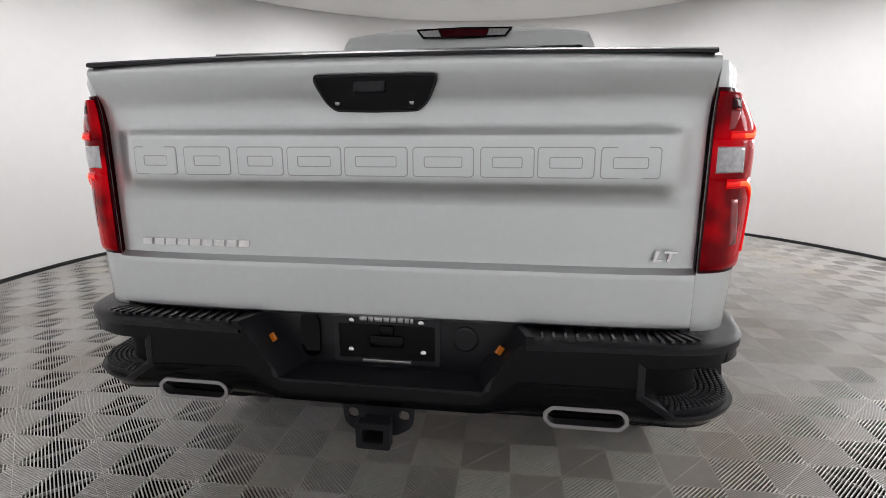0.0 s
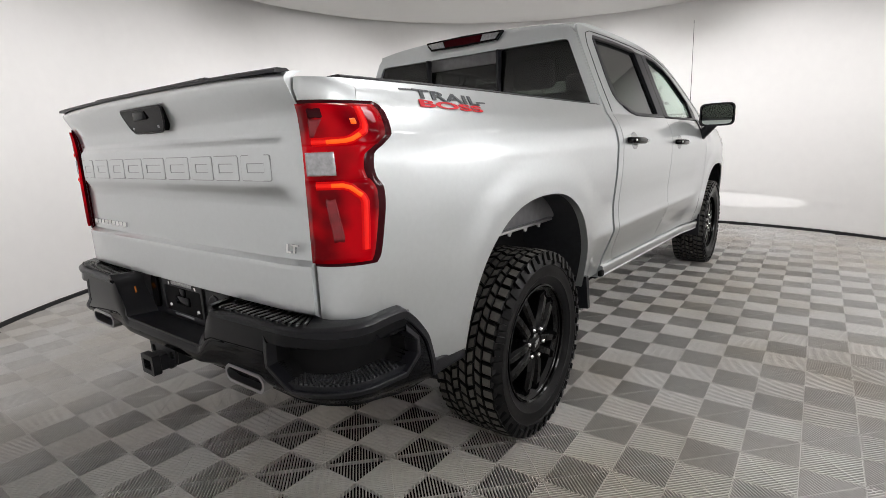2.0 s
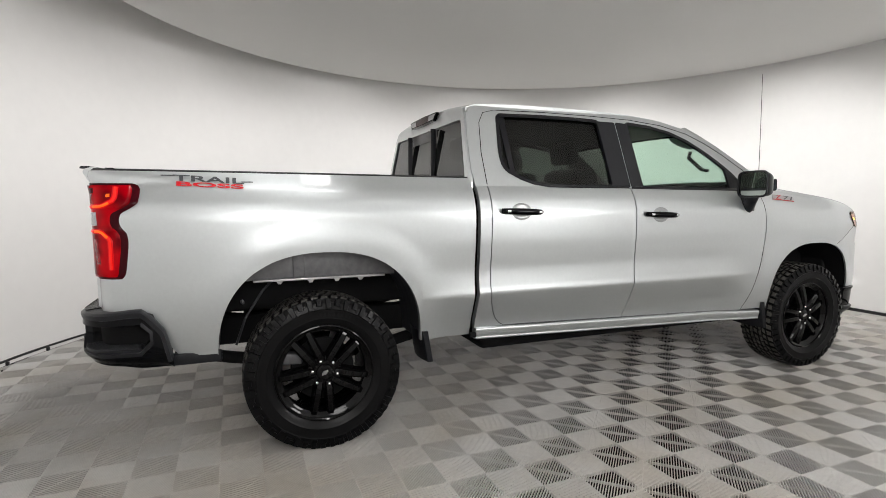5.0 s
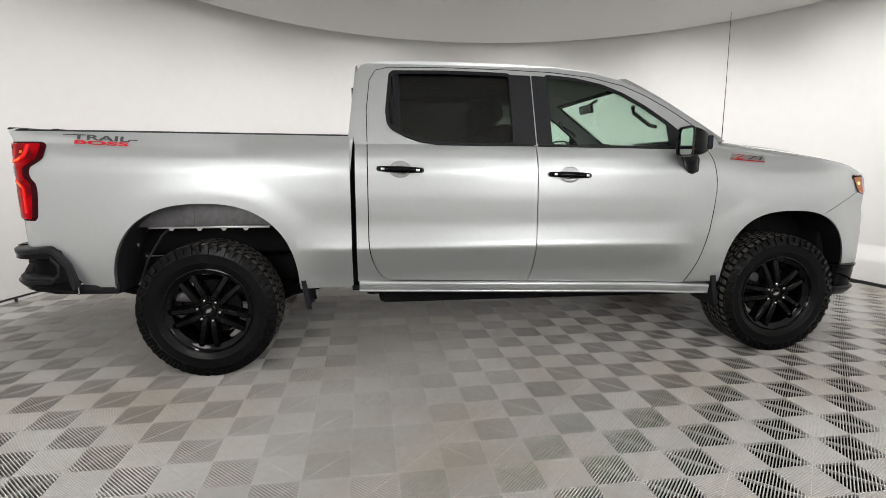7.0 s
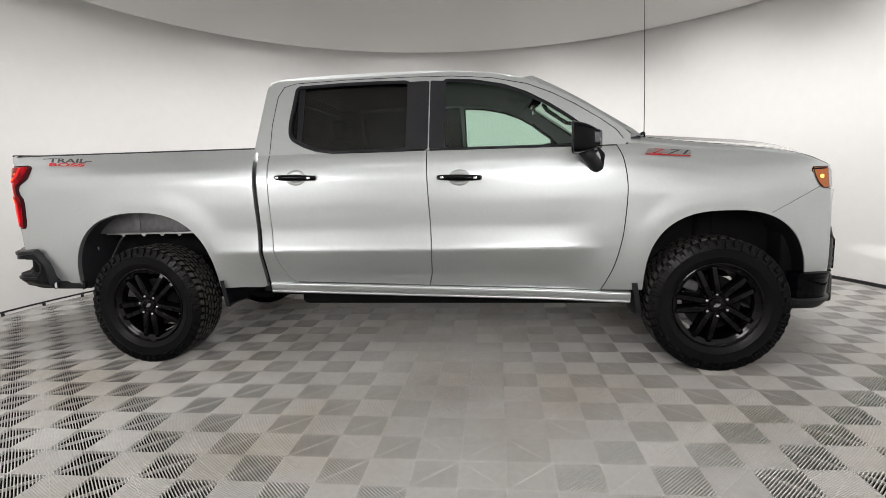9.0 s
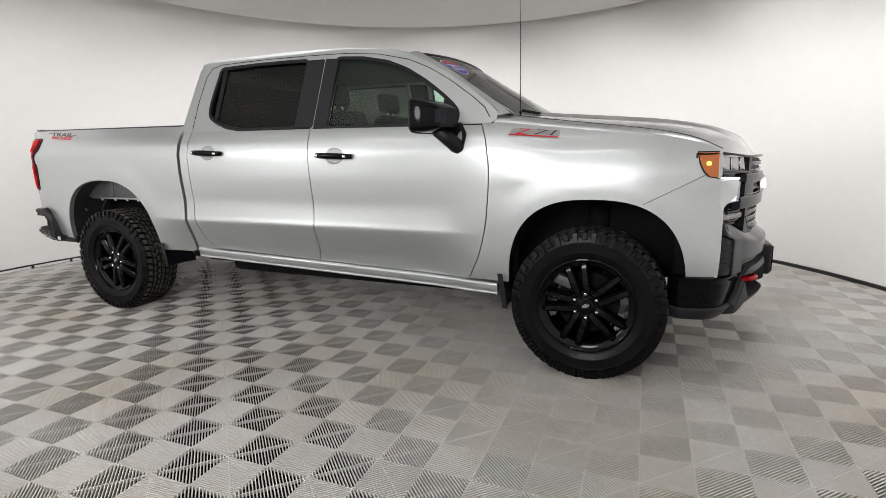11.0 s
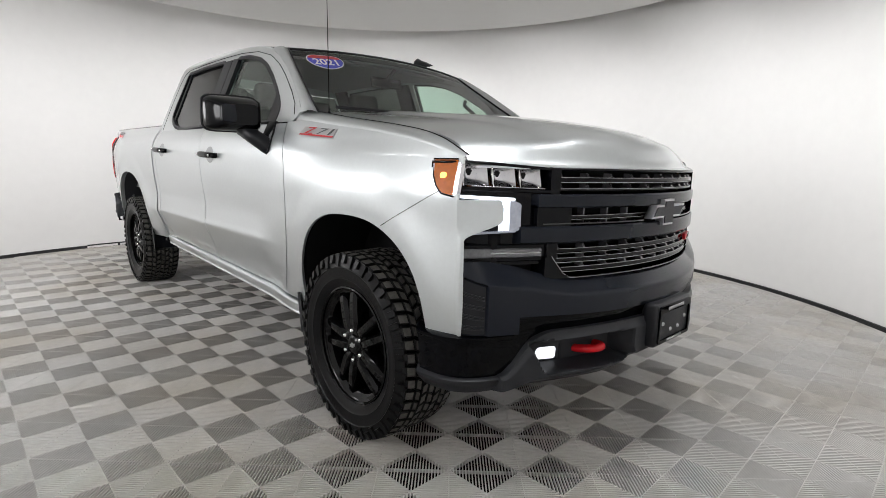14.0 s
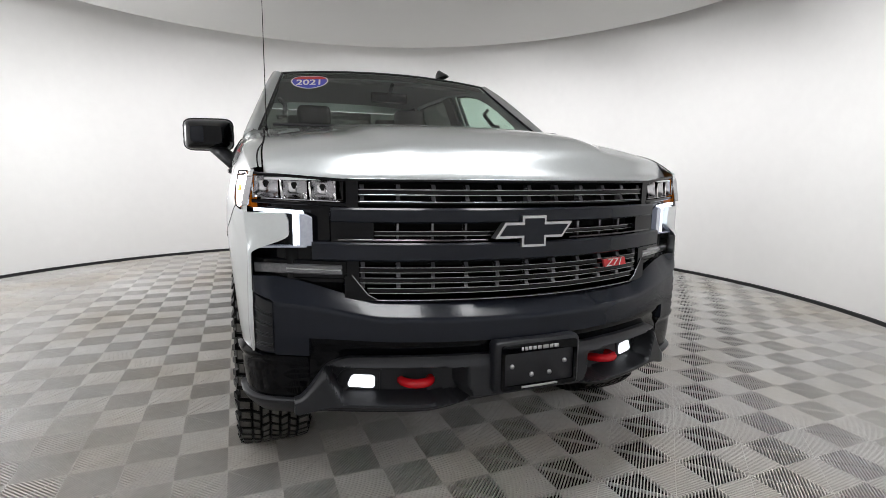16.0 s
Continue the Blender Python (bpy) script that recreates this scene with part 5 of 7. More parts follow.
# ---- below the truck ----
for s in (1, -1):
    part("chassis_rail", block(s * 0.50 - 0.045, s * 0.50 + 0.045, -1.0, 4.25, 0.50, 0.66, 0.01), M_LINER, TRUCK, "black chassis rail")
part("underbody_filler", block(-0.87, 0.87, 0.94, 3.22, 0.455, 0.60, 0.02), M_LINER, TRUCK, "dark underbody")
# low slab added to block light and darken the floor under the truck
part("underbody_filler", block(-0.72, 0.72, 1.02, 3.30, 0.35, 0.48, 0.04), M_LINER, TRUCK)
part("underbody_filler", block(-0.80, 0.80, 4.16, 4.40, 0.42, 1.10, 0.02), M_LINER, TRUCK)
part("fuel_tank", block(-0.48, 0.10, 0.75, 2.45, 0.31, 0.48, 0.05, 3), M_LINER, TRUCK, "black fuel tank")
part("gearbox", block(-0.20, 0.45, 2.3, 3.5, 0.32, 0.50, 0.05, 3), M_LINER, TRUCK)
part("engine_bay", block(-0.62, 0.62, 3.25, 4.30, 0.55, 1.15, 0.03), M_LINER, TRUCK)
part("bed_underside", block(-0.62, 0.62, -0.96, 0.85, 0.70, 0.88, 0.02), M_LINER, TRUCK)
for y, name in ((0.0, "rear_axle"), (WHEELBASE, "front_axle")):
    bm = tube([(-0.80, y, 0.405), (-0.16, y, 0.405), (-0.12, y, 0.405), (0.12, y, 0.405), (0.16, y, 0.405), (0.80, y, 0.405)], [0.045, 0.045, 0.13, 0.13, 0.045, 0.045], 14)
    part(name, bm, M_LINER, TRUCK, "dark " + name.replace("_", " "))
for s in (1, -1):
    part("leaf_spring", tube([(s * 0.55, y, 0.50 - 0.12 * (1 - (y / 0.75) ** 2)) for y in span(-0.75, 0.75, 11)], 0.035, 6), M_LINER, TRUCK)
    part("damper", tube([(s * 0.60, 0.08, 0.42), (s * 0.58, 0.22, 0.85)], 0.03, 10), M_STEEL, TRUCK)
    part("coil_strut", tube([(s * 0.66, WHEELBASE, 0.45), (s * 0.60, WHEELBASE + 0.02, 0.98)], 0.065, 12), M_LINER, TRUCK)
    part("control_arm", tube([(s * 0.76, WHEELBASE + 0.02, 0.66), (s * 0.60, WHEELBASE + 0.16, 0.76), (s * 0.50, WHEELBASE + 0.20, 0.78)], 0.022, 8), M_STEEL, TRUCK, "bare metal control arm")
# wheel housings
for arch, name, depth in ((REAR_ARCH, "rear_liner", 0.40), (FRONT_ARCH, "front_liner", 0.45)):
    yc, zc, a, b, n = arch
    def liner(u, v, arch=arch, depth=depth):
        yc, zc, a, b, n = arch
        y = yc + a * 1.02 * math.sin((u - 0.5) * math.pi)
        z = zc - 0.06 + (b + 0.075) * max(0.0, 1 - abs((y - yc) / (a * 1.021)) ** n) ** (1 / n)
        x = side_x(min(max(y, -0.5), 4.2), max(z, 0.55)) - 0.022 - depth * v
        return (x, y, z + 0.012 * math.sin(v * 25) * (0 if v < 0.05 else 1) * 0.4)
    verts, faces = sheet(liner, span(0, 1, 36), span(0, 1, 12))
    mat = M_HOUSING if name == "rear_liner" else M_LINER
    both_sides(name, verts, faces, mat, "black wheel housing liner", angle=60)
# folded edge and clip on the rear housing, behind the wheel
for s in (1, -1):
    for side, y in ((-1, -0.455),):
        part("housing_edge", tube([(s * 0.80, y - side * 0.02, 0.56), (s * 0.79, y - side * 0.07, 0.70), (s * 0.79, y - side * 0.16, 0.84), (s * 0.79, y - side * 0.21, 0.89)], 0.007, 6), M_HOUSING, TRUCK)
        part("housing_clip", tube([(s * 0.88, y - side * 0.055, 0.80), (s * 0.875, y - side * 0.062, 0.802)], 0.012, 10), M_STEEL, TRUCK)
# the bare inner bed side above the rear wheel, with its tabs
for s in (1, -1):
    tub = part("inner_bed_panel", block(s * 0.83 - 0.008, s * 0.83 + 0.008, -0.44, 0.42, 0.90, 1.06, 0.003), M_STEEL, TRUCK, "dull grey inner bed panel")
    part("panel_lip", block(s * 0.846 - 0.012, s * 0.846 + 0.012, -0.34, 0.36, 0.893, 0.905, 0.002), M_SATIN, tub, "bare metal lip")
    for y in (-0.21, -0.05, 0.09, 0.22):
        part("panel_tab", prism([(y - 0.018, 0.895), (y + 0.018, 0.895), (y + 0.007, 0.879), (y - 0.007, 0.879)], lambda u, v, d: Vector((s * (0.858 - d), u, v)), 0.006), M_SATIN, tub, smooth=False)
    part("panel_rib", block(s * 0.84 - 0.006, s * 0.84 + 0.006, -0.14, -0.08, 0.91, 1.05, 0.004), M_STEEL, tub)
# mud flaps
for y, z0, z1 in ((0.562, 0.395, 0.575), (3.262, 0.345, 0.545)):
    for s in (1, -1):
        def flap(u, v):
            return (s * (0.958 - 0.26 * u), y - 0.012 + 0.03 * (1 - v) - 0.02 * math.sin(math.pi * u), z0 + (z1 - z0) * v)
        verts, faces = sheet(flap, span(0, 1, 8), span(0, 1, 8), lambda p: p + Vector((0, 0.030, 0)), flip=s > 0)
        part("mud_flap", mesh_of("mud_flap", verts, faces, M_MATTE), M_MATTE, TRUCK, "black mud flap", angle=40)
# black strip below the bed behind the rear wheel
for s in (1, -1):
    part("lower_valance", block(s * 0.91 - 0.02, s * 0.91 + 0.02, -0.725, -0.50, 0.518, 0.575, 0.008), M_MATTE, TRUCK)
    part("sill_bracket", turned(block(-0.012, 0.012, -0.022, 0.022, -0.016, 0.016, 0.006), Matrix.Translation((s * 0.915, 0.878, 0.515))), M_LINER, TRUCK)
    part("body_gap", block(s * 0.86 - 0.02, s * 0.86 + 0.02, 0.850, 0.90, 0.55, 1.40, 0.003), M_LINER, TRUCK)
    # dark inner shells behind the panel joints
    part("inner_shell", block(s * 0.865 - 0.012, s * 0.865 + 0.012, 0.93, 3.24, 0.50, 1.385, 0.004), M_LINER, TRUCK)
    part("inner_shell", block(s * 0.83 - 0.015, s * 0.83 + 0.015, 3.24, 3.34, 0.50, 1.40, 0.004), M_LINER, TRUCK)
    part("inner_shell", prism([(3.30, 0.98), (4.18, 0.98), (4.18, 1.14), (3.60, 1.28), (3.30, 1.36)], lambda u, v, d: Vector((s * (0.80 - d), u, v)), 0.02), M_LINER, TRUCK, smooth=False)


# ---- the front of the truck ----
def face_y(x):
    return 4.63 - 0.36 * x * x


def bar(x0, x1, z0, z1, off, depth, bevel=0.004, n=None, tilt=0.0):
    """A bar that follows the bowed front. z0 and z1 may be functions of x."""
    n = n or max(3, int(abs(x1 - x0) / 0.05) + 2)
    bm = bmesh.new()
    rings = []
    for x in span(x0, x1, n):
        a = z0(x) if callable(z0) else z0
        b = z1(x) if callable(z1) else z1
        y = face_y(x) + off
        c = min(bevel, (b - a) * 0.4)
        rings.append([bm.verts.new((x, yy, zz)) for yy, zz in ((y - depth, a), (y - c, a), (y, a + c), (y + tilt, b - c), (y + tilt - c, b), (y - depth, b))])
    for p, q in zip(rings, rings[1:]):
        for k in range(6):
            bm.faces.new((p[k], p[(k + 1) % 6], q[(k + 1) % 6], q[k]))
    bm.faces.new(rings[0])
    bm.faces.new(rings[-1][::-1])
    return bm


def skin(x0, x1, z0, z1, off, nu=20, nv=8, thick=0.02):
    """A bowed front panel. off(x, z): how far it stands before the bow."""
    def f(u, v):
        x = x0 + (x1 - x0) * u
        a = z0(x) if callable(z0) else z0
        b = z1(x) if callable(z1) else z1
        z = a + (b - a) * v
        return (x, face_y(x) + (off(x, z) if callable(off) else off), z)
    return sheet(f, span(0, 1, nu), span(0, 1, nv), lambda p: p + Vector((0, -thick, 0)))


def front_part(name, x0, x1, z0, z1, off, mat, parent, label="", nu=20, nv=8, thick=0.02, angle=35):
    verts, faces = skin(x0, x1, z0, z1, off, nu, nv, thick)
    return part(name, mesh_of(name, verts, faces, mat), mat, parent, label, angle=angle)


GRILLE = new("grille")
GRILLE.parent = TRUCK
tagged(GRILLE, "black grille with three rows of bars and two crossbars")
front_part("grille_back", -0.70, 0.70, 0.74, 1.195, -0.085, M_LINER, GRILLE, "dark grille backing")
part("crossbar", bar(-0.66, 0.66, 1.050, 1.100, 0.012, 0.07, 0.006), M_CHAR, GRILLE, "charcoal upper crossbar", angle=30)
part("crossbar", bar(-0.72, 0.72, 0.924, 0.986, 0.016, 0.07, 0.006), M_CHAR, GRILLE, "charcoal middle crossbar", angle=30)
for s in (1, -1):
    part("crossbar_end", bar(s * 0.53, s * 0.66, 0.975, 1.06, 0.008, 0.06, 0.006), M_GLOSS, GRILLE, angle=30)
    part("trim_blade", bar(s * 0.16, s * 0.64, 0.990, 0.997, 0.010, 0.03, 0.002), M_SLAT, GRILLE, angle=30)
for w, z, h, off, double in ((0.605, 1.183, 0.011, 0.002, False), (0.60, 1.143, 0.017, -0.004, True), (0.60, 1.110, 0.010, -0.004, False), (0.53, 1.008, 0.014, -0.012, True),
                             (0.592, 0.884, 0.017, -0.006, True), (0.578, 0.849, 0.017, -0.006, True), (0.548, 0.814, 0.017, -0.006, True)):
    slat = part("slat", bar(-w, w, z, z + h, off, 0.05, 0.003), M_GLOSS, GRILLE, angle=30)
    # bright strips stand in for the highlights on the slat's bevels
    for zz in ((z, z + h) if double else (z + h,)):
        part("slat_highlight", bar(-w, w, zz - 0.0022, zz + 0.0010, off + 0.0014, 0.004, 0.0008), M_EDGE, slat, "thin bright strip drawn as an edge highlight", angle=30)
for i in range(-5, 6):
    x = i * 0.112
    y = face_y(x)
    for z in (0.904, 0.869, 0.834, 1.126, 1.163):
        part("peg", prism([(y - 0.045, z - 0.004), (y - 0.010, z - 0.004), (y - 0.020, z + 0.013), (y - 0.045, z + 0.013)], lambda u, v, d: Vector((x - 0.007 + d, u, v)), 0.014), M_SMOKED, GRILLE, smooth=False)
    if 1 < abs(i) < 5:
        part("peg", block(x - 0.004, x + 0.004, y - 0.05, y - 0.022, 0.99, 1.048, 0.001), M_SMOKED, GRILLE, smooth=False)
# lower grille frame, slanting in at the bottom
for s in (1, -1):
    part("grille_cheek", bar(s * 0.575, s * 0.612, 0.80, 1.195, 0.002, 0.07, 0.004), M_GLOSS, GRILLE, angle=30)
    # the lower corners of the opening are cut off at a slant
    part("grille_corner", prism([(0.620, 0.790), (0.520, 0.790), (0.548, 0.812), (0.592, 0.868), (0.620, 0.872)], lambda u, v, d: Vector((s * u, face_y(u) + 0.004 - d, v)), 0.06, 0.003), M_GLOSS, GRILLE, smooth=False)
    part("corner_edge", tube([(s * u, face_y(u) + 0.004, v) for u, v in ((0.596, 0.876), (0.590, 0.866), (0.548, 0.810), (0.520, 0.794))], 0.0022, 6), M_EDGE, GRILLE)
part("opening_edge", bar(-0.525, 0.525, 0.7895, 0.7925, 0.004, 0.01, 0.001), M_EDGE, GRILLE, "thin bright line below the grille", angle=30)
# plain cross-shaped emblem
EMBLEM = ((-0.148, 1.000), (-0.046, 1.000), (-0.046, 0.969), (0.046, 0.969), (0.046, 1.000), (0.110, 1.000), (0.150, 1.053), (0.046, 1.053), (0.046, 1.075), (-0.046, 1.075), (-0.046, 1.053), (-0.110, 1.053))
emblem = part("emblem", prism(EMBLEM, lambda u, v, d: Vector((-u, 4.658 - d, v)), 0.035, 0.004), M_SATIN, GRILLE, "black cross-shaped emblem with a silver border", smooth=False)
part("emblem_face", prism(grown(EMBLEM, -0.0085), lambda u, v, d: Vector((-u, 4.6615 - d, v)), 0.01, 0.001), M_CHAR, emblem, "black inset", smooth=False)
# small trim badge in the lower grille
badge = part("grille_badge", prism([(-0.475, 0.868), (-0.465, 0.898), (-0.338, 0.898), (-0.348, 0.868)], lambda u, v, d: Vector((u, face_y(u) + 0.012 - d, v)), 0.015, 0.002), M_REDPRINT, GRILLE, "red and silver trim badge", smooth=False)
lettering("Z71", 0.040, M_CHROME, Matrix.Translation((-0.395, face_y(0.40) + 0.0165, 0.883)) @ pose(0, 0, 0, 90, 0, 180 + 16), badge, 0.001, 0.2, "", 1.5)

for s in (1, -1):
    # headlamp
    lamp = new("headlamp")
    lamp.parent = TRUCK
    tagged(lamp, "clear three-lens headlamp with an amber corner")
    top = lambda x: 1.188 + 0.075 * max(0.0, abs(x) - 0.6)
    low = lambda x: 1.108 + 0.03 * max(0.0, abs(x) - 0.6)
    front_part("lamp_back", s * 0.612, s * 0.905, low, top, -0.045, M_GLOSS, lamp)
    part("lamp_rim", bar(s * 0.612, s * 0.90, lambda x: low(x) - 0.006, lambda x: low(x) + 0.006, 0.004, 0.05, 0.002), M_GLOSS, lamp, angle=30)
    part("lamp_rim", bar(s * 0.612, s * 0.90, lambda x: top(x) - 0.006, lambda x: top(x) + 0.004, 0.002, 0.05, 0.002), M_GLOSS, lamp, angle=30)
    for x0, x1 in ((0.640, 0.712), (0.728, 0.800), (0.816, 0.890)):
        mid = (x0 + x1) / 2
        verts, faces = sheet(lambda u, v: (s * (x0 + (x1 - x0) * u), face_y(x0 + (x1 - x0) * u) - 0.006 - 0.034 * (1 - (2 * u - 1) ** 2) * (1 - (2 * v - 1) ** 4) - 0.012 * v, low(mid) + 0.008 + (top(mid) - low(mid) - 0.014) * (0.08 + 0.92 * v)),
                             span(0, 1, 12), span(0, 1, 10), lambda p: p + Vector((0, -0.02, 0)), flip=s < 0)
        part("lens", mesh_of("lens", verts, faces, M_HEADLENS), M_HEADLENS, lamp, "clear lens", angle=40)
        part("lens_cell", tube([(s * x1 + s * 0.004, face_y(x1) - 0.004, low(mid) + 0.012), (s * x1 + s * 0.009, face_y(x1) - 0.010, top(mid) - 0.010)], 0.0045, 6), M_CHROME, lamp)
    part("lens_line", bar(s * 0.63, s * 0.87, lambda x: low(x) + 0.008, lambda x: low(x) + 0.012, -0.002, 0.02, 0.001), M_EDGE, lamp, angle=30)
    # amber corner wraps round to the wing
    def amber(u, v):
        x = 0.902 + (0.938 - 0.902) * u
        zt, zb = 1.207 - 0.002 * u, 1.092 + 0.035 * u ** 2
        return (s * x, face_y(x) - 0.006 - 0.075 * u ** 2.2, zb + (zt - zb) * v)
    verts, faces = sheet(amber, span(0, 1, 10), span(0, 1, 10), lambda p: p + Vector((-s * 0.02, -0.02, 0)), flip=s < 0)
    part("amber_lens", mesh_of("amber_lens", verts, faces, M_AMBER), M_AMBER, lamp, "amber corner lens", angle=40)
    part("amber_rim", tube([Vector(amber(u, 0)) for u in span(0, 1, 6)] + [Vector(amber(1, v)) for v in span(0.2, 1, 5)] + [Vector(amber(u, 1)) for u in span(0.8, 0, 5)], 0.005, 6), M_GLOSS, lamp)
    # the lens goes on round the corner of the wing
    for name, mat, lab, outline in (("side_amber", M_AMBER, "amber side of the corner lens", ((4.240, 1.213), (4.252, 1.160), (4.268, 1.126), (4.290, 1.102), (4.330, 1.094), (4.330, 1.213))),
                                    ("side_clear", M_HEADLENS, "clear edge of the corner lens", ((4.332, 1.208), (4.332, 1.096), (4.347, 1.100), (4.347, 1.196), (4.340, 1.206)))):
        part(name, prism(rounded(outline, 0.006), lambda u, v, d: Vector((s * (side_x(min(u, 4.345), min(v, wing_top(u) - 0.004)) + 0.004 - d), u, v)), 0.02, 0.002), mat, lamp, lab, smooth=True, angle=30)
    rim_line = ((4.330, 1.216), (4.237, 1.216), (4.249, 1.159), (4.266, 1.124), (4.289, 1.099), (4.335, 1.090))
    part("lens_rim", tube([Vector((s * (side_x(u, min(v, wing_top(u) - 0.004)) + 0.004), u, v)) for u, v in rim_line], 0.003, 6), M_GLOSS, lamp)
    part("amber_bulb", prism(rounded([(4.276, 1.151), (4.276, 1.171), (4.298, 1.171), (4.298, 1.151)], 0.0095), lambda u, v, d: Vector((s * (side_x(u, v) + 0.0055 - d), u, v)), 0.004), M_BULB, lamp, "glowing amber bulb", smooth=False)
    # gloss panel beside the grille and the lit bracket
    fascia = new("front_fascia")
    fascia.parent = TRUCK
    tagged(fascia, "gloss black front fascia with a white lit bracket lamp")
    front_part("fascia_panel", s * 0.60, s * 0.93, 0.845, 1.112, lambda x, z: -0.022 - 0.05 * step(0.80, 0.93, abs(x)), M_GLOSS, fascia, "gloss black panel", 18, 12)
    drl_top = lambda x: 1.086 + 0.05 * (abs(x) - 0.74)
    part("drl_arm", bar(s * 0.742, s * 0.895, lambda x: drl_top(x) - 0.010, lambda x: drl_top(x) + 0.001, 0.014, 0.03, 0.004), M_DRL, fascia, "white lit upper arm", angle=30)
    part("drl_arm", bar(s * 0.756, s * 0.775, lambda x: 0.966 + 0.10 * (0.780 - abs(x)), lambda x: 1.084 - 0.25 * max(0.0, 0.757 - abs(x)), 0.010, 0.03, 0.007), M_DRL, fascia, "white lit upright", angle=30)
    part("drl_arm", bar(s * 0.735, s * 0.90, lambda x: 0.966 - 0.05 * (abs(x) - 0.74), lambda x: 0.9735 - 0.05 * (abs(x) - 0.74), 0.013, 0.03, 0.003), M_DRLDIM, fascia, "faintly lit lower arm", angle=30)
    part("drl_lens", bar(s * 0.716, s * 0.755, lambda x: 0.968 + 0.15 * (0.742 - abs(x)), lambda x: 1.080 - 0.5 * (0.742 - abs(x)), 0.007, 0.03, 0.005), M_DRLDIM, fascia, "faintly lit bracket edge", angle=30)
    # silver nose of the wing, inside the bracket and down to the bumper
    def nose(u, v):
        z = 0.602 + (1.080 - 0.602) * v
        xin = 0.790 + 0.120 * step(1.010, 0.940, z) + 0.010 * step(1.05, 1.08, z)
        xo = side_x(4.345, min(z, 1.2))
        x = xo + (xin - xo) * u
        y = 4.345 + (0.012 + 0.002 * step(0.97, 0.93, z)) * math.sin(math.pi / 2 * min(1, u * 3)) + (face_y(x) - face_y(xo)) * 0.93
        return (s * x, y, z)
    zs = sorted(set(span(0, 1, 18) + [(z - 0.602) / 0.478 for z in span(0.94, 1.01, 12)]))
    verts, faces = sheet(nose, span(0, 1, 14), zs, lambda p: p + Vector((-s * 0.004, -0.03, 0)), flip=s < 0)
    part("wing_nose", mesh_of("wing_nose", verts, faces, M_PAINT), M_PAINT, TRUCK, "silver corner panel", angle=45)
    part("nose_seam", tube([(s * (side_x(y, z) + 0.0006), y, z) for y, z in zip(span(4.005, 4.275, 8), span(0.962, 1.106, 8))], 0.0013, 5), M_LINER, TRUCK)
    # lower lamp strip
    part("lower_lamp_housing", bar(s * 0.606, s * 0.915, 0.858, 0.922, -0.012, 0.04, 0.004), M_GLOSS, fascia, angle=30)
    part("lower_lamp", bar(s * 0.625, s * 0.90, 0.872, 0.908, -0.008, 0.02, 0.005), M_SMOKED, fascia, "smoked lower lamp", angle=30)
    part("lower_lamp_line", bar(s * 0.63, s * 0.80, 0.886, 0.893, -0.006, 0.01, 0.002), M_SATIN, fascia, angle=30)

# front bumper
FBUMP = new("front_bumper")
FBUMP.parent = TRUCK
tagged(FBUMP, "charcoal and gloss black front bumper with a skid valance")


def fb_top(x):
    return curve_at((0.0, 0.50, 0.58, 0.75, 0.86, 0.95), (0.782, 0.786, 0.800, 0.848, 0.866, 0.868), abs(x))


def fb_low(x):
    return curve_at((0.0, 0.45, 0.70, 0.80, 0.95), (0.660, 0.662, 0.668, 0.668, 0.668), abs(x))


def fb_off(x, z):
    k = (z - fb_low(x)) / max(0.01, fb_top(x) - fb_low(x))
    back = 0.0 if k < 0.535 else 0.0025 * (k - 0.5333) / 0.0667 if k < 0.601 else 0.0025 + 0.060 * (k - 0.60) / 0.40
    return 0.055 - back + 0.022 * step(0.80, 0.90, abs(x))


front_part("bumper_bar", -0.745, 0.745, fb_low, fb_top, fb_off, M_CHAR, FBUMP, "charcoal bumper bar", 61, 16, 0.05)
front_part("bumper_shelf", -0.60, 0.60, 0.775, lambda x: 0.800, lambda x, z: -0.075 + (0.800 - z) * 2.9, M_GLOSS, FBUMP, "", 30, 4)


def fb_mid(x, z):
    return 0.046 + 0.022 * step(0.80, 0.90, abs(x)) - 0.02 * step(0.66, 0.60, z)


def skid_top(x):
    return curve_at((0.0, 0.60, 0.67, 0.79, 0.95), (0.612, 0.606, 0.585, 0.446, 0.440), abs(x))


def skid_low(x):
    return curve_at((0.0, 0.20, 0.38, 0.68, 0.79), (0.455, 0.440, 0.405, 0.402, 0.384), abs(x))


front_part("bumper_lower", -0.745, 0.745, skid_top, lambda x: fb_low(x) + 0.004, fb_mid, M_GLOSS, FBUMP, "gloss black lower bumper", 71, 12, 0.04)


def bowed(p0, p1, p2, p3):
    """A plan curve and its outward direction, from the front round to the side."""
    p0, p1, p2, p3 = (Vector((*p, 0)) for p in (p0, p1, p2, p3))

    def at(u):
        p = p0 * (1 - u) ** 3 + p1 * 3 * u * (1 - u) ** 2 + p2 * 3 * u * u * (1 - u) + p3 * u**3
        d = (p1 - p0) * (1 - u) ** 2 + (p2 - p1) * 2 * u * (1 - u) + (p3 - p2) * u * u
        return p, Vector((-d.y, d.x, 0)).normalized()
    return at


low_plan = bowed((0.74, face_y(0.74) + 0.030), (0.86, 4.405), (0.958, 4.395), (0.958, 4.19))
up_plan = bowed((0.74, face_y(0.74) + 0.055), (0.83, 4.440), (0.893, 4.425), (0.916, 4.362))


def fog_pocket(x, z):
    ax = abs(x)
    left = step(0.235, 0.262, ax + 0.5 * max(0.0, 0.50 - z))
    right = step(0.685, 0.660, ax - 0.5 * (z - 0.53))
    return left * right * step(0.446, 0.458, z) * step(0.572, 0.560, z)


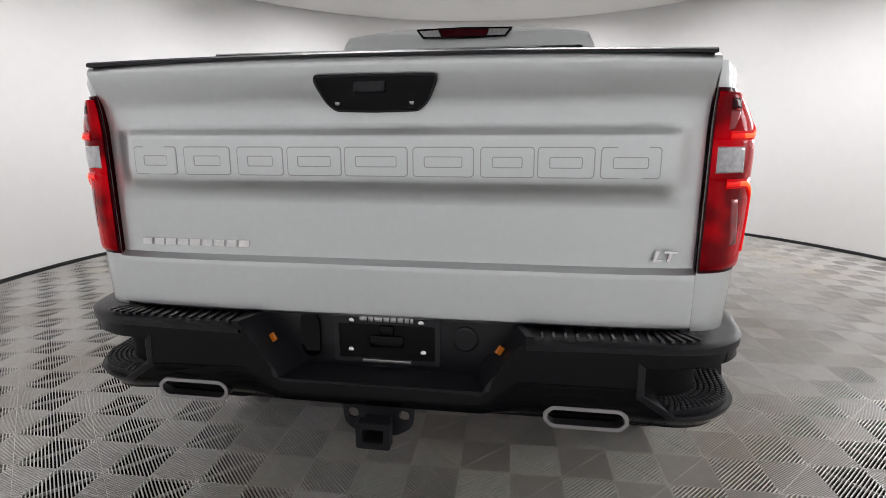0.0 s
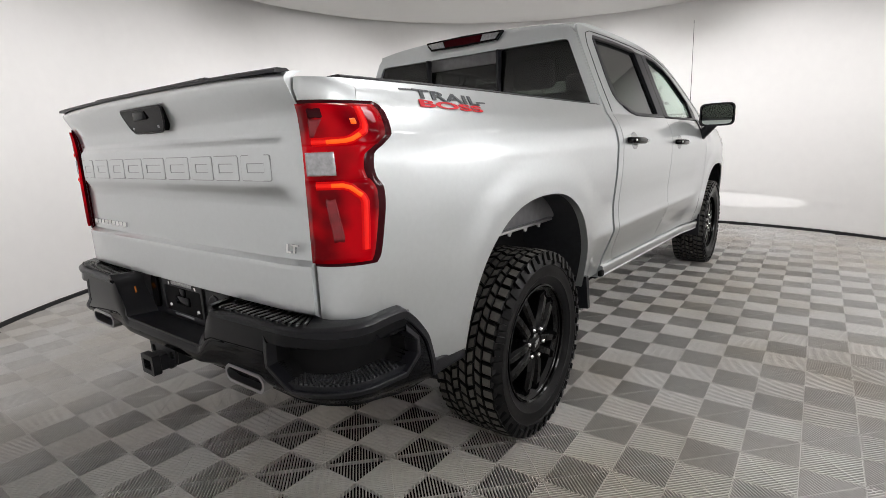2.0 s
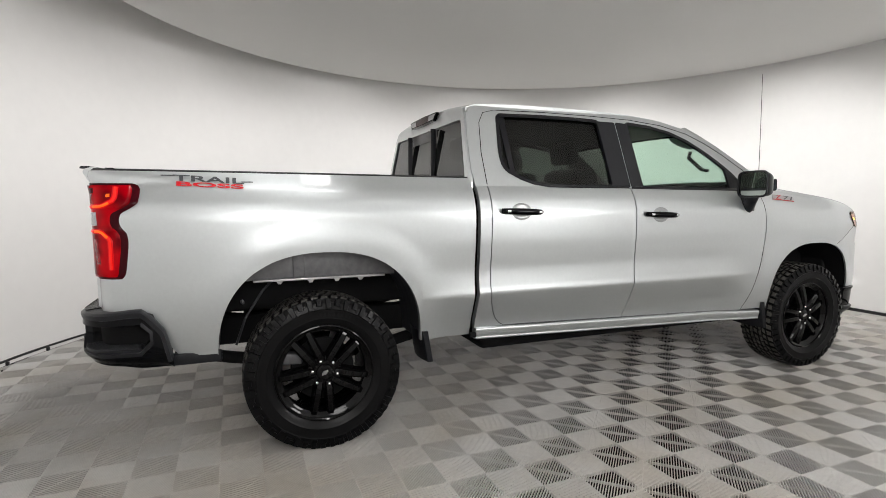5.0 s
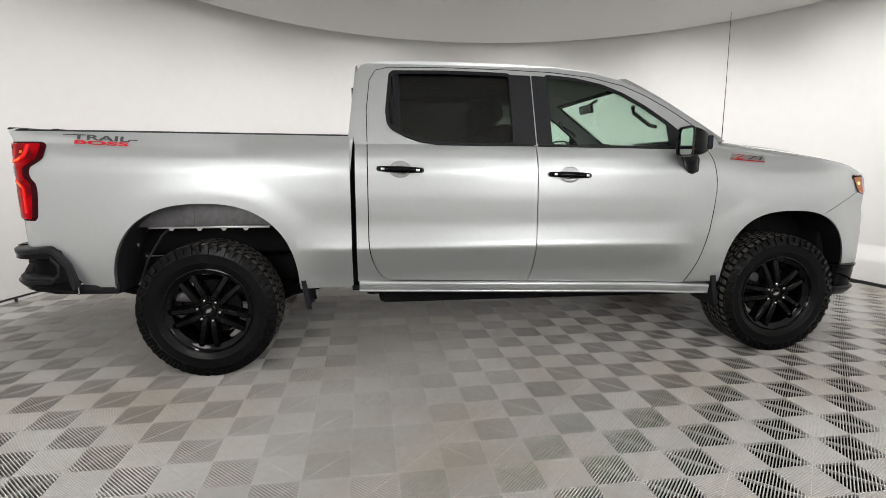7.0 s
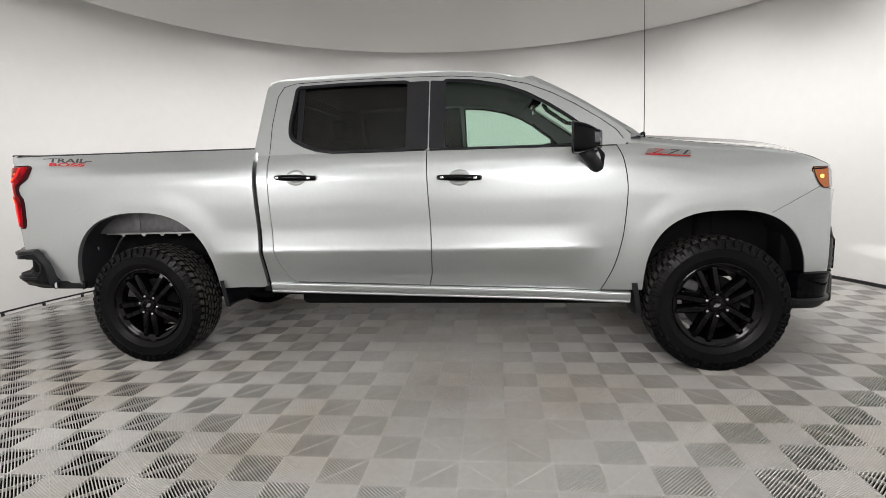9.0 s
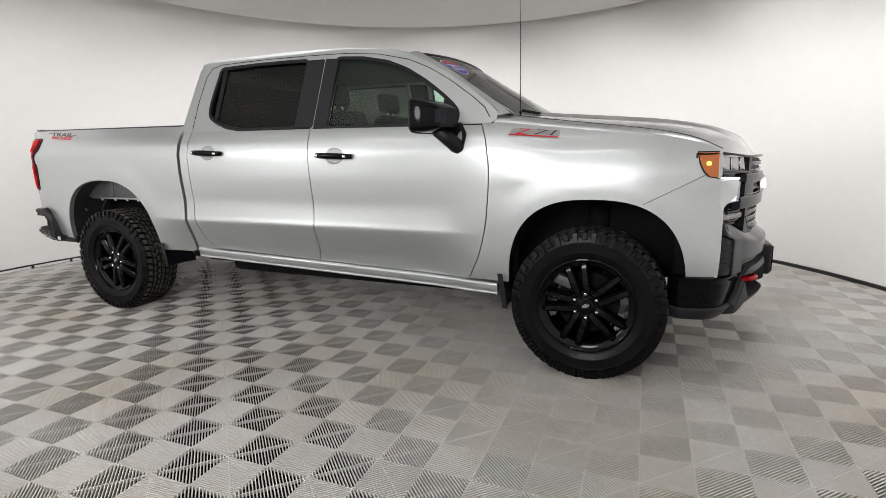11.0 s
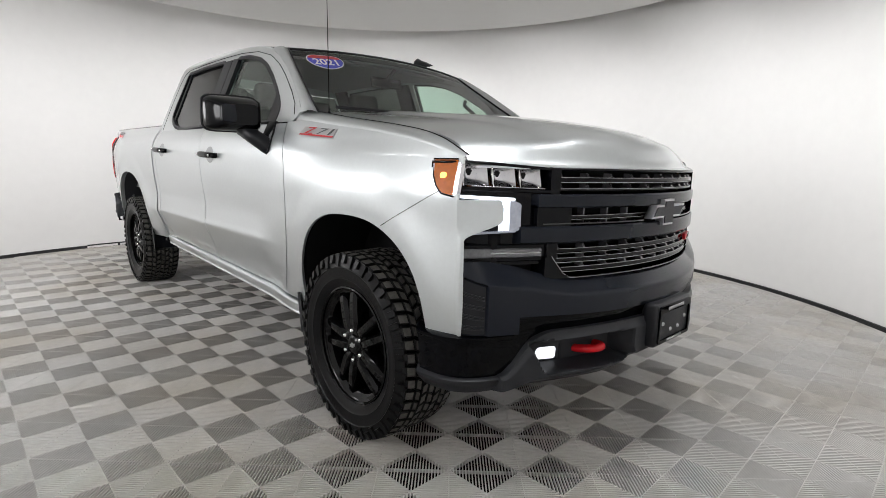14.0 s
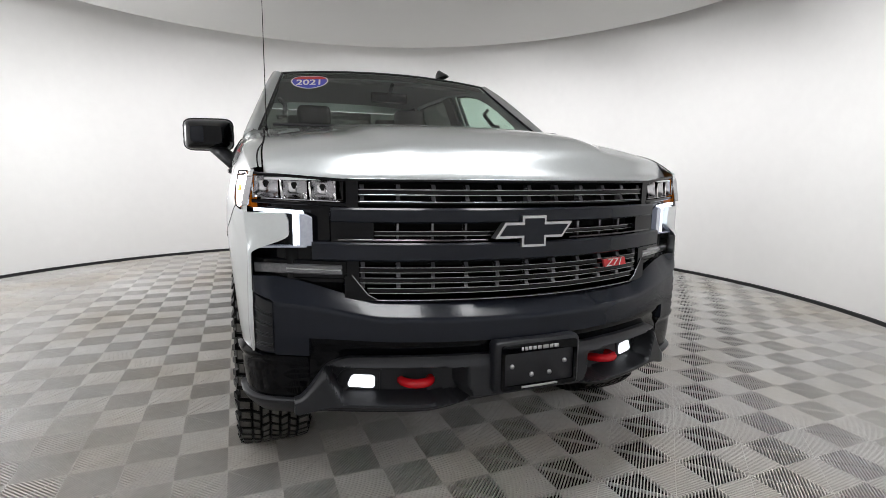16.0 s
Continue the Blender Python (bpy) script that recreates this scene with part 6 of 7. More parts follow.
def skid_off(x, z):
    k = (z - skid_low(x)) / max(0.02, skid_top(x) - skid_low(x))
    return 0.050 - 0.05 * step(0.76, 0.95, abs(x)) + 0.012 * step(0.95, 0.78, k) - 0.04 * step(0.16, 0.0, k) - 0.10 * fog_pocket(x, z)


us = sorted(set(span(0, 1, 90) + [0.5 + s * v / 1.58 for s in (1, -1) for v in span(0.225, 0.275, 8) + span(0.64, 0.70, 8)]))
def skid(u, v):
    x = -0.79 + 1.58 * u
    z = skid_low(x) + (skid_top(x) - skid_low(x)) * v
    return (x, face_y(x) + skid_off(x, z), z)
verts, faces = sheet(skid, us, sorted(set(span(0, 1, 26))), lambda p: p + Vector((0, -0.06, 0)))
part("skid_valance", mesh_of("skid_valance", verts, faces, M_SKID), M_SKID, FBUMP, "grey-black skid valance", angle=30)
for s in (1, -1):
    # the gloss corner runs from the front round to the wheel housing, with a ledge below the silver wing
    def low_corner(u, v):
        z = 0.436 + (0.606 - 0.436) * v
        p, out = low_plan(u)
        q = p + out * (0.010 * step(0.78, 0.93, v) - 0.014 * step(0.95, 1.0, v) - 0.012 * (1 - v) ** 2)
        return (s * q.x, q.y, z)
    verts, faces = sheet(low_corner, span(0, 1, 26), span(0, 1, 22), lambda p: p + Vector((-s * 0.05, -0.05, 0)), flip=s < 0)
    part("bumper_end", mesh_of("bumper_end", verts, faces, M_GLOSS), M_GLOSS, FBUMP, "gloss black bumper corner", angle=40)
    # the matte valance goes on below it
    def skid_end(u, v):
        p, out = low_plan(0.05 + 0.95 * u)
        q = p + out * (0.010 - 0.045 * (1 - v) ** 1.5 - 0.012 * step(0.86, 1.0, v))
        return (s * q.x, q.y, 0.378 + 0.066 * v)
    verts, faces = sheet(skid_end, span(0, 1, 22), span(0, 1, 10), lambda p: p + Vector((-s * 0.05, -0.05, 0)), flip=s < 0)
    part("skid_end", mesh_of("skid_end", verts, faces, M_SKID), M_SKID, FBUMP, angle=40)
    # the bar's corner, cut away round the duct
    def duct_top(u):
        return 0.786 + 0.030 * (u - 0.5) / 0.5
    def up_corner(u, v):
        p, out = up_plan(u)
        z = 0.606 + (fb_top(p.x) - 0.606) * v
        k = (z - fb_low(0.74)) / (fb_top(p.x) - fb_low(0.74))
        cut = step(0.46, 0.50, u) * step(duct_top(u) + 0.006, duct_top(u) - 0.004, z)
        q = p + out * (-0.014 * cut)
        return (s * q.x, q.y - (0.055 - fb_off(0.70, fb_low(0.70) + k * (fb_top(0.70) - fb_low(0.70)))) * (1 - 0.8 * step(0.3, 0.9, u)), z)
    verts, faces = sheet(up_corner, sorted(set(span(0, 1, 24) + span(0.45, 0.51, 7))), sorted(set(span(0, 1, 20) + span(0.64, 0.84, 20))), lambda p: p + Vector((-s * 0.03, -0.05, 0)), flip=s < 0)
    part("bar_corner", mesh_of("bar_corner", verts, faces, M_CHAR), M_CHAR, FBUMP, "charcoal corner of the bumper bar", angle=35)
    # side duct with four pairs of ribs
    def duct(u, v):
        w = 0.51 + 0.49 * u
        p, out = up_plan(w)
        q = p + out * -0.0095
        return (s * q.x, q.y, 0.612 + (duct_top(w) - 0.006 - 0.612) * v)
    verts, faces = sheet(duct, span(0, 1, 8), span(0, 1, 6), flip=s < 0)
    duct_ob = part("side_duct", mesh_of("side_duct", verts, faces, M_MATTE), M_MATTE, FBUMP, "black ribbed side duct")
    for k in range(4):
        for dv in (0.0, 0.055):
            part("duct_rib", tube([Vector(duct(u, 0.10 + 0.205 * k + dv)) + Vector((s * 0.001, 0.002, 0)) for u in span(0.04, 0.98, 6)], 0.0028, 6), M_SKID, duct_ob)
    # fog lamp, tow hook
    case = [(0.500, 0.452), (0.500, 0.534), (0.612, 0.534), (0.630, 0.522), (0.666, 0.456)]
    on_bow = lambda off: (lambda u, v, d: Vector((s * u, face_y(u) + off - d, v)))
    fog = part("fog_lamp", prism(rounded(case, 0.008), on_bow(-0.042), 0.03, 0.003), M_CLEARLENS, FBUMP, "lit white fog lamp", smooth=False)
    part("fog_rim", prism(rounded(grown(case, 0.003), 0.008), on_bow(-0.034), 0.03, 0.002, holes=(rounded(grown(case, -0.006), 0.006),)), M_MATTE, fog, "thin black rim", smooth=False)
    part("fog_led", prism(rounded([(0.522, 0.466), (0.520, 0.514), (0.596, 0.516), (0.614, 0.470)], 0.014), on_bow(-0.036), 0.02, 0.003), M_LAMP, fog, "glowing lens", smooth=False)
    arc = [Vector((s * 0.384 + 0.050 * math.cos(a), 4.535 + 0.072 * math.sin(a), 0.497 + 0.012 * math.sin(a))) for a in span(-0.9, math.pi + 0.9, 18)]
    part("tow_hook", tube(arc, 0.0165, 10), M_HOOK, FBUMP, "red painted tow hook")
# plate bracket
bracket = part("plate_bracket", block(-0.165, 0.165, 4.655, 4.722, 0.478, 0.662, 0.018, 3), M_MATTE, FBUMP, "black front plate bracket with a grey bar of lettering")
part("bracket_frame", prism(rounded(mirrored(((0.146, 0.650), (0.146, 0.494))), 0.012), lambda u, v, d: Vector((u, 4.729 - d, v)), 0.012, 0.002, holes=(rounded(mirrored(((0.134, 0.622), (0.134, 0.508))), 0.008),)), M_GLOSS, bracket, smooth=False)
for x0, x1 in ((-0.070, -0.052), (-0.048, -0.034), (-0.030, -0.008), (-0.004, 0.012), (0.016, 0.030), (0.034, 0.048), (0.052, 0.062), (0.066, 0.074)):
    part("letter_bar", block(x0, x1, 4.727, 4.7305, 0.629, 0.642, 0.0005, 1), M_SATIN, bracket, "grey bar of lettering")
part("letter_bar", block(-0.07, 0.07, 4.727, 4.7305, 0.497, 0.505, 0.0005, 1), M_SATIN, bracket, "grey bar of lettering")
for x, z in ((-0.105, 0.632), (0.105, 0.632), (-0.10, 0.575), (0.105, 0.575), (-0.04, 0.54), (0.03, 0.54)):
    verts, faces = lathe(((0.0, 0.006), (0.007, 0.005), (0.009, 0.0)), 10)
    part("bracket_screw", mesh_of("bracket_screw", [(y + x, 4.722 + v, w + z) for v, y, w in verts], [f[::-1] for f in faces], M_SATIN), M_SATIN, bracket)

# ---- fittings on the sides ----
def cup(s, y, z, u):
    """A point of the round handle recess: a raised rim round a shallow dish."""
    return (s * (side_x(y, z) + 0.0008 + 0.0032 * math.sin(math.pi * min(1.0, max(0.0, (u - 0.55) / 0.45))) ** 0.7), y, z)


def handle_set(y0, y1, z, slope, owners):
    for s, owner in zip((1, -1), owners):
        n = 14
        pts, rad = [], []
        for i in range(n):
            t = i / (n - 1)
            y = y0 + (y1 - y0) * t
            zz = z + slope * t
            lift = 0.030 * min(1, 5 * t, 5 * (1 - t)) ** 0.6
            pts.append((s * (side_x(y, zz) + 0.004 + lift), y, zz))
            rad.append(0.016 + 0.004 * math.sin(math.pi * t))
        bm = tube(pts, rad, 10)
        part("door_handle", bm, M_GLOSS, owner, "gloss black pull handle")
        ym = (y0 + y1) / 2
        # the dish's shade is put in by its darker paint
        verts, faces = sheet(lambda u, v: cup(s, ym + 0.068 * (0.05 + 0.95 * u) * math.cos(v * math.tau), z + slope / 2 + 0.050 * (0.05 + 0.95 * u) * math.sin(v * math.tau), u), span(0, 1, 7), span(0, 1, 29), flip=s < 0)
        part("handle_cup", mesh_of("handle_cup", verts, faces, M_SHADED_PAINT), M_SHADED_PAINT, owner, "handle recess with its shade put into the colour")
        for y in (y0 + 0.026, y1 - 0.029):
            x = side_x(y, z) + 0.045
            part("handle_key", block(s * x - 0.004, s * x + 0.004, y - 0.011, y + 0.011, z + slope * (y - y0) / (y1 - y0) - 0.007, z + slope * (y - y0) / (y1 - y0) + 0.007, 0.002), M_CHROME, owner)


handle_set(1.028, 1.290, 1.255, -0.010, rear_doors)
handle_set(2.080, 2.338, 1.224, -0.010, front_doors)

for s in (1, -1):
    # door mirror: head, glass, cap, stalk, triangular foot
    mirror = new("door_mirror")
    mirror.parent = TRUCK
    tagged(mirror, "gloss black door mirror on a stalk")
    def head(u, v):
        """Rounded box: u round it, v from back (glass) to front."""
        a = math.tau * u
        w, h = 0.130, 0.086
        k = 0.34
        cx, cz = abs(math.cos(a)) ** k * math.copysign(1, math.cos(a)), abs(math.sin(a)) ** k * math.copysign(1, math.sin(a))
        shrink = 1 - 0.42 * v ** 2.2
        return Vector((1.115 + w * cx * shrink * (1 if cx > 0 else 1.0), 2.885 + 0.135 * v + 0.10 * (1.115 - (1.115 + w * cx)) * 2.2, 1.422 + h * cz * shrink - 0.010 * v))
    rows = [[head(u, v) for v in span(0, 1, 9)] for u in [i / 36 for i in range(36)]]
    verts = [p for r in rows for p in r]
    faces = [(i * 9 + j, i * 9 + j + 1, ((i + 1) % 36) * 9 + j + 1, ((i + 1) % 36) * 9 + j) for i in range(36) for j in range(8)]
    faces.append(tuple(i * 9 + 8 for i in range(36)))
    v2 = [(s * p.x, p.y, p.z) for p in verts]
    part("mirror_head", mesh_of("mirror_head", v2, faces if s > 0 else [f[::-1] for f in faces], M_GLOSS), M_GLOSS, mirror, "gloss black mirror cap", angle=50)
    inner = [head(i / 36, 0) for i in range(36)]
    c = sum(inner, Vector()) / 36
    g = [(s * (c.x + (p.x - c.x) * 0.9), c.y + (p.y - c.y) * 0.9 + 0.006, c.z + (p.z - c.z) * 0.9) for p in inner]
    part("mirror_glass", mesh_of("mirror_glass", g, [tuple(range(36))], M_MIRROR), M_MIRROR, mirror, "mirror glass", smooth=False)
    part("mirror_rim", tube([(s * p.x, p.y, p.z) for p in inner], 0.007, 6, close=True), M_MATTE, mirror)
    part("mirror_inset", prism(rounded([(1.05, 1.375), (1.20, 1.375), (1.20, 1.458), (1.05, 1.458)], 0.015), lambda u, v, d: Vector((s * u, 3.018 + 0.05 * (1.10 - u) - 0.35 * abs(v - 1.415) * 0.3 - d, v)), 0.03, 0.003), M_CHAR, mirror, "satin grey inset", smooth=False)
    part("mirror_stalk", tube([(s * 1.08, 2.945, 1.355), (s * 1.03, 2.985, 1.305), (s * 0.985, 3.02, 1.265), (s * 0.955, 3.03, 1.25)], [0.042, 0.040, 0.042, 0.046], 10), M_MATTE, mirror, "matte black stalk")
    part("mirror_foot", prism(rounded([(2.955, 1.392), (3.03, 1.396), (3.075, 1.33), (3.06, 1.235), (2.99, 1.232), (2.96, 1.29)], 0.015), lambda u, v, d: Vector((s * (side_x(u, v) + 0.010 - d), u, v)), 0.03, 0.004), M_MATTE, mirror, "matte black foot", smooth=False)
    part("sail_panel", prism([(2.90, 1.535), (2.965, 1.492), (3.00, 1.452), (3.00, 1.396), (2.90, 1.394)], at_side(-0.002, s), 0.02, 0.002), M_MATTE, mirror, "black corner panel", smooth=False)
    # badge on the wing
    def wing_at(u, v, d):
        y, z = u, v
        return Vector((s * (side_x(y, z) + 0.0035 - d), y, z))
    zc = lambda y: 1.352 - 0.12 * (y - 3.31)
    wb = part("wing_badge", prism([(3.302, 1.316), (3.330, 1.355), (3.578, 1.336), (3.572, 1.296)], wing_at, 0.006, 0.001), M_SATIN, TRUCK, "red and silver wing badge", smooth=False)
    part("badge_field", prism([(3.308, 1.3185), (3.3125, 1.3245), (3.569, 1.3055), (3.567, 1.299)], lambda u, v, d: wing_at(u, v, d - 0.0012), 0.004), M_REDPRINT, wb, "red enamel underline", smooth=False)
    side_lettering("Z", 0.030, M_REDPRINT, s, 3.375 if s > 0 else 3.52, 1.3365 if s > 0 else 1.325, 0.085, -0.07, wb, 0.3, 0.0, "red enamel letter", 0.0056)
    side_lettering("71", 0.028, M_DARKPRINT, s, 3.495 if s > 0 else 3.40, 1.3275 if s > 0 else 1.335, 0.125, -0.07, wb, 0.3, 0.0, "dark-edged numerals", 0.0056)
    # decal on the bed side: two lines of lettering
    for text, z, size, mat, wide, dy in (("TRAIL", 1.4215, 0.029, M_DARKPRINT, 1.75, 0.0), ("BOSS", 1.3930, 0.022, M_REDPRINT, 2.0, 0.004)):
        side_lettering(text, size, mat, s, -0.525 + dy, z, 0.318 if text == "TRAIL" else 0.300, -0.05, bed_sides[0 if s > 0 else 1], 0.0, 0.0006,
                       "dark grey decal letters" if text == "TRAIL" else "red decal letters")
    for y0, y1, z in ((-0.735, -0.672, 1.437), (-0.378, -0.325, 1.407)):
        part("decal_dash", prism([(y0, z), (y1, z), (y1, z + 0.005), (y0, z + 0.005)], lambda u, v, d: Vector((s * (side_x(u, v) + 0.0015 - d), u, v)), 0.002), M_DARKPRINT, bed_sides[0 if s > 0 else 1], smooth=False)

# aerial on the right wing, fin on the roof
part("aerial", tube([(0.812, 3.335, 1.425), (0.812, 3.335, 1.447), (0.812, 3.334, 1.452), (0.812, 3.33, 1.80), (0.811, 3.32, 2.26)], [0.012, 0.010, 0.0026, 0.0020, 0.0015], 8), M_GLOSS, TRUCK, "thin black whip aerial")
def fin_sec(y, w, h):
    return [Vector((-0.425 + w * math.cos(a), y, 1.895 + h * max(0, math.sin(a)) ** 0.7)) for a in span(0, math.pi, 7)]
rows = [fin_sec(y, w, h) for y, w, h in ((2.49, 0.022, 0.055), (2.515, 0.026, 0.066), (2.56, 0.032, 0.045), (2.61, 0.032, 0.028), (2.66, 0.02, 0.006))]
verts = [p for r in rows for p in r]
faces = [(i * 7 + j, i * 7 + j + 1, (i + 1) * 7 + j + 1, (i + 1) * 7 + j) for i in range(4) for j in range(6)] + [tuple(range(7))]
part("roof_fin", mesh_of("roof_fin", verts, faces, M_MATTE), M_MATTE, TRUCK, "black shark-fin aerial", angle=50)

# year sticker on the windscreen: white shield, red bar, blue field
def on_screen(u, v, d):
    """u, v: metres from the sticker's middle, on the glass."""
    a = Vector(screen(0.735, 0.790))
    du = (Vector(screen(0.755, 0.790)) - Vector(screen(0.715, 0.790))).normalized()
    dv = (Vector(screen(0.735, 0.83)) - Vector(screen(0.735, 0.75))).normalized()
    n = dv.cross(du).normalized()
    if n.y < 0:
        n = -n
    return a + du * -u * 1.27 + dv * v * 1.27 + n * (0.004 - d)


SHIELD = ((-0.080, 0.050), (-0.05, 0.068), (0.05, 0.068), (0.080, 0.050), (0.090, 0.008), (0.072, -0.038), (0.03, -0.068), (0.0, -0.076), (-0.03, -0.068), (-0.072, -0.038), (-0.090, 0.008))
sticker = part("year_sticker", prism(rounded(SHIELD, 0.02, 3), on_screen, 0.002), M_WHITE, TRUCK, "red, white and blue year sticker", smooth=False)
part("sticker_field", prism(rounded(grown(SHIELD, -0.006), 0.016, 3), lambda u, v, d: on_screen(u, v, d - 0.0012), 0.001), M_BLUE, sticker, "blue field", smooth=False)
part("sticker_bar", prism([(-0.071, 0.047), (-0.047, 0.060), (0.047, 0.060), (0.071, 0.047), (0.077, 0.030), (-0.077, 0.030)], lambda u, v, d: on_screen(u, v, d - 0.0022), 0.001), M_REDPRINT, sticker, "red bar", smooth=False)
origin, right, upv = on_screen(0, -0.012, -0.0035), (on_screen(0.01, 0, 0) - on_screen(0, 0, 0)).normalized(), (on_screen(0, 0.01, 0) - on_screen(0, 0, 0)).normalized()
m = Matrix((right, upv, right.cross(upv))).transposed().to_4x4()
m.translation = origin
lettering("2021", 0.106, M_WHITE, m, sticker, 0.0004, 0.0, "white year numerals", 0.75, 0.002)

# ---- inside the cab ----
part("cab_floor", block(-0.86, 0.86, 0.92, 3.25, 0.61, 0.66, 0.01), M_DASH, TRUCK)
def dash(u, v):
    x = -0.86 + 1.72 * u
    prof = ((2.86, 0.80), (2.83, 1.10), (2.85, 1.30), (2.93, 1.375), (3.10, 1.40), (3.38, 1.405))
    k = v * 5
    i = min(4, int(k))
    t = k - i
    y, z = prof[i][0] + (prof[i + 1][0] - prof[i][0]) * t, prof[i][1] + (prof[i + 1][1] - prof[i][1]) * t
    return (x, y, z + 0.02 * math.sin(u * math.pi))
verts, faces = sheet(dash, span(0, 1, 20), span(0, 1, 16))
part("dashboard", mesh_of("dashboard", verts, faces, M_DASH), M_DASH, TRUCK, "black dashboard")
part("instrument_hood", block(-0.60, -0.18, 2.84, 3.02, 1.36, 1.455, 0.03, 3), M_DASH, TRUCK)
ring = [(-0.39 + 0.185 * math.cos(a), 2.72 + 0.185 * math.sin(a) * 0.42, 1.27 + 0.185 * math.sin(a) * 0.90) for a in [math.tau * i / 28 for i in range(28)]]
wheel_ob = part("steering_wheel", tube(ring, 0.016, 8, close=True), M_DASH, TRUCK, "black steering wheel")
part("steering_boss", tube([(-0.39, 2.72, 1.27), (-0.39, 2.90, 1.19)], [0.06, 0.05], 10), M_DASH, wheel_ob)
for a in (0.1, math.pi - 0.1, -math.pi / 2):
    part("steering_spoke", tube([(-0.39, 2.735, 1.27), (-0.39 + 0.18 * math.cos(a), 2.72 + 0.18 * math.sin(a) * 0.42, 1.27 + 0.18 * math.sin(a) * 0.9)], 0.014, 6), M_DASH, wheel_ob)
part("centre_console", block(-0.13, 0.13, 2.05, 2.86, 0.66, 1.02, 0.03, 3), M_DASH, TRUCK)
def seat_set(x, y, w, name):
    seat = new("seat")
    seat.parent = TRUCK
    tagged(seat, name)
    part("cushion", block(x - w, x + w, y, y + 0.52, 0.80, 0.98, 0.06, 4), M_CLOTH, seat)
    part("seat_base", block(x - w + 0.05, x + w - 0.05, y + 0.05, y + 0.46, 0.65, 0.82, 0.02), M_DASH, seat)
    part("backrest", turned(block(-w, w, -0.075, 0.075, 0, 0.64, 0.06, 4), Matrix.Translation((x, y + 0.03, 0.93)) @ pose(0, 0, 0, 16)), M_CLOTH, seat)
    for k in ((0,) if w < 0.4 else (-0.42, 0.42)):
        part("headrest", turned(block(-0.13, 0.13, -0.05, 0.05, 0, 0.17, 0.04, 4), Matrix.Translation((x + k, y - 0.165, 1.575)) @ pose(0, 0, 0, 8)), M_CLOTH, seat)
        for e in (-0.05, 0.05):
            part("headrest_stem", tube([(x + k + e, y - 0.15, 1.50), (x + k + e, y - 0.165, 1.60)], 0.007, 6), M_SATIN, seat)
for x in (-0.40, 0.40):
    seat_set(x, 2.02, 0.26, "black cloth front seat")
seat_set(0.0, 1.20, 0.72, "black cloth rear bench")
part("room_mirror", turned(block(-0.125, 0.125, -0.012, 0.012, -0.035, 0.035, 0.012, 3), Matrix.Translation((0.0, 2.70, 1.715)) @ pose(0, 0, 0, 12)), M_GLOSS, TRUCK, "black interior mirror")
part("mirror_stem", tube([(0, 2.71, 1.74), (0, 2.79, 1.79)], 0.012, 6), M_GLOSS, TRUCK)
for x in (-0.38, 0.38):
    part("sun_visor", turned(block(-0.20, 0.20, -0.07, 0.07, -0.008, 0.008, 0.006), Matrix.Translation((x, 2.58, 1.825)) @ pose(0, 0, 0, -18)), M_HEADLINER, TRUCK, "grey sun visor")
for s in (1, -1):
    part("grab_handle", tube([(s * 0.715, 2.735, 1.665), (s * 0.68, 2.76, 1.63), (s * 0.69, 2.88, 1.545), (s * 0.735, 2.90, 1.535)], 0.014, 6), M_DASH, TRUCK)
    part("inner_post", prism([(1.90, 1.39), (2.08, 1.39), (2.07, 1.84), (1.92, 1.84)], at_side(0.045, s), 0.03), M_DASH, TRUCK, smooth=False)
    part("door_card", block(s * 0.855 - 0.012, s * 0.855 + 0.012, 0.98, 3.16, 0.62, 1.375, 0.01), M_DASH, TRUCK)
    part("rear_quarter_trim", prism([(0.92, 1.39), (1.10, 1.39), (1.13, 1.86), (0.95, 1.86)], at_side(0.045, s), 0.03), M_DASH, TRUCK, smooth=False)
part("centre_tunnel", block(-0.12, 0.12, 2.80, 3.0, 1.02, 1.36, 0.02), M_DASH, TRUCK)
# wiper
for x in (-0.30, 0.40):
    part("wiper", tube([(x, 3.44, 1.435), (x + 0.03, 3.38, 1.458), (x + 0.38, 3.34, 1.456)], 0.008, 6), M_MATTE, TRUCK, "black wiper")

# black print along the edges of the windscreen
for v0, v1 in ((0.90, 1.0), (0.0, 0.05)):
    verts, faces = sheet(lambda u, v: Vector(screen(u, v)) + Vector((0, -0.010, -0.008)), span(-0.97, 0.97, 25), span(v0, v1, 5))
    part("screen_print", mesh_of("screen_print", verts, faces, M_LINER), M_LINER, TRUCK, "black band on the windscreen edge")
# joints round the door frames
for s in (1, -1):
    line = ((0.965, 1.41), (0.962, 1.60), (0.982, 1.79), (1.02, 1.855), (1.10, 1.876), (1.45, 1.882), (1.85, 1.878), (2.15, 1.868), (2.41, 1.842), (2.63, 1.790), (2.78, 1.725), (2.92, 1.645), (3.07, 1.543), (3.155, 1.475), (3.19, 1.42))
    part("frame_joint", tube([(s * (lean_x(z) + 0.0004), y, z) for y, z in line], 0.0022, 6), M_LINER, TRUCK)
# black strips along the foot of the side windows
for s in (1, -1):
    for name, line in (("belt_strip", ((1.19, 1.449), (1.28, 1.418), (1.39, 1.401), (1.60, 1.398), (1.99, 1.3975))), ("belt_strip", ((2.02, 1.3955), (2.40, 1.391), (2.70, 1.387), (2.96, 1.389)))):
        part(name, tube([(s * (lean_x(z) + 0.001), y, z) for y, z in line], 0.0075, 8), M_MATTE, TRUCK, "black window belt strip")


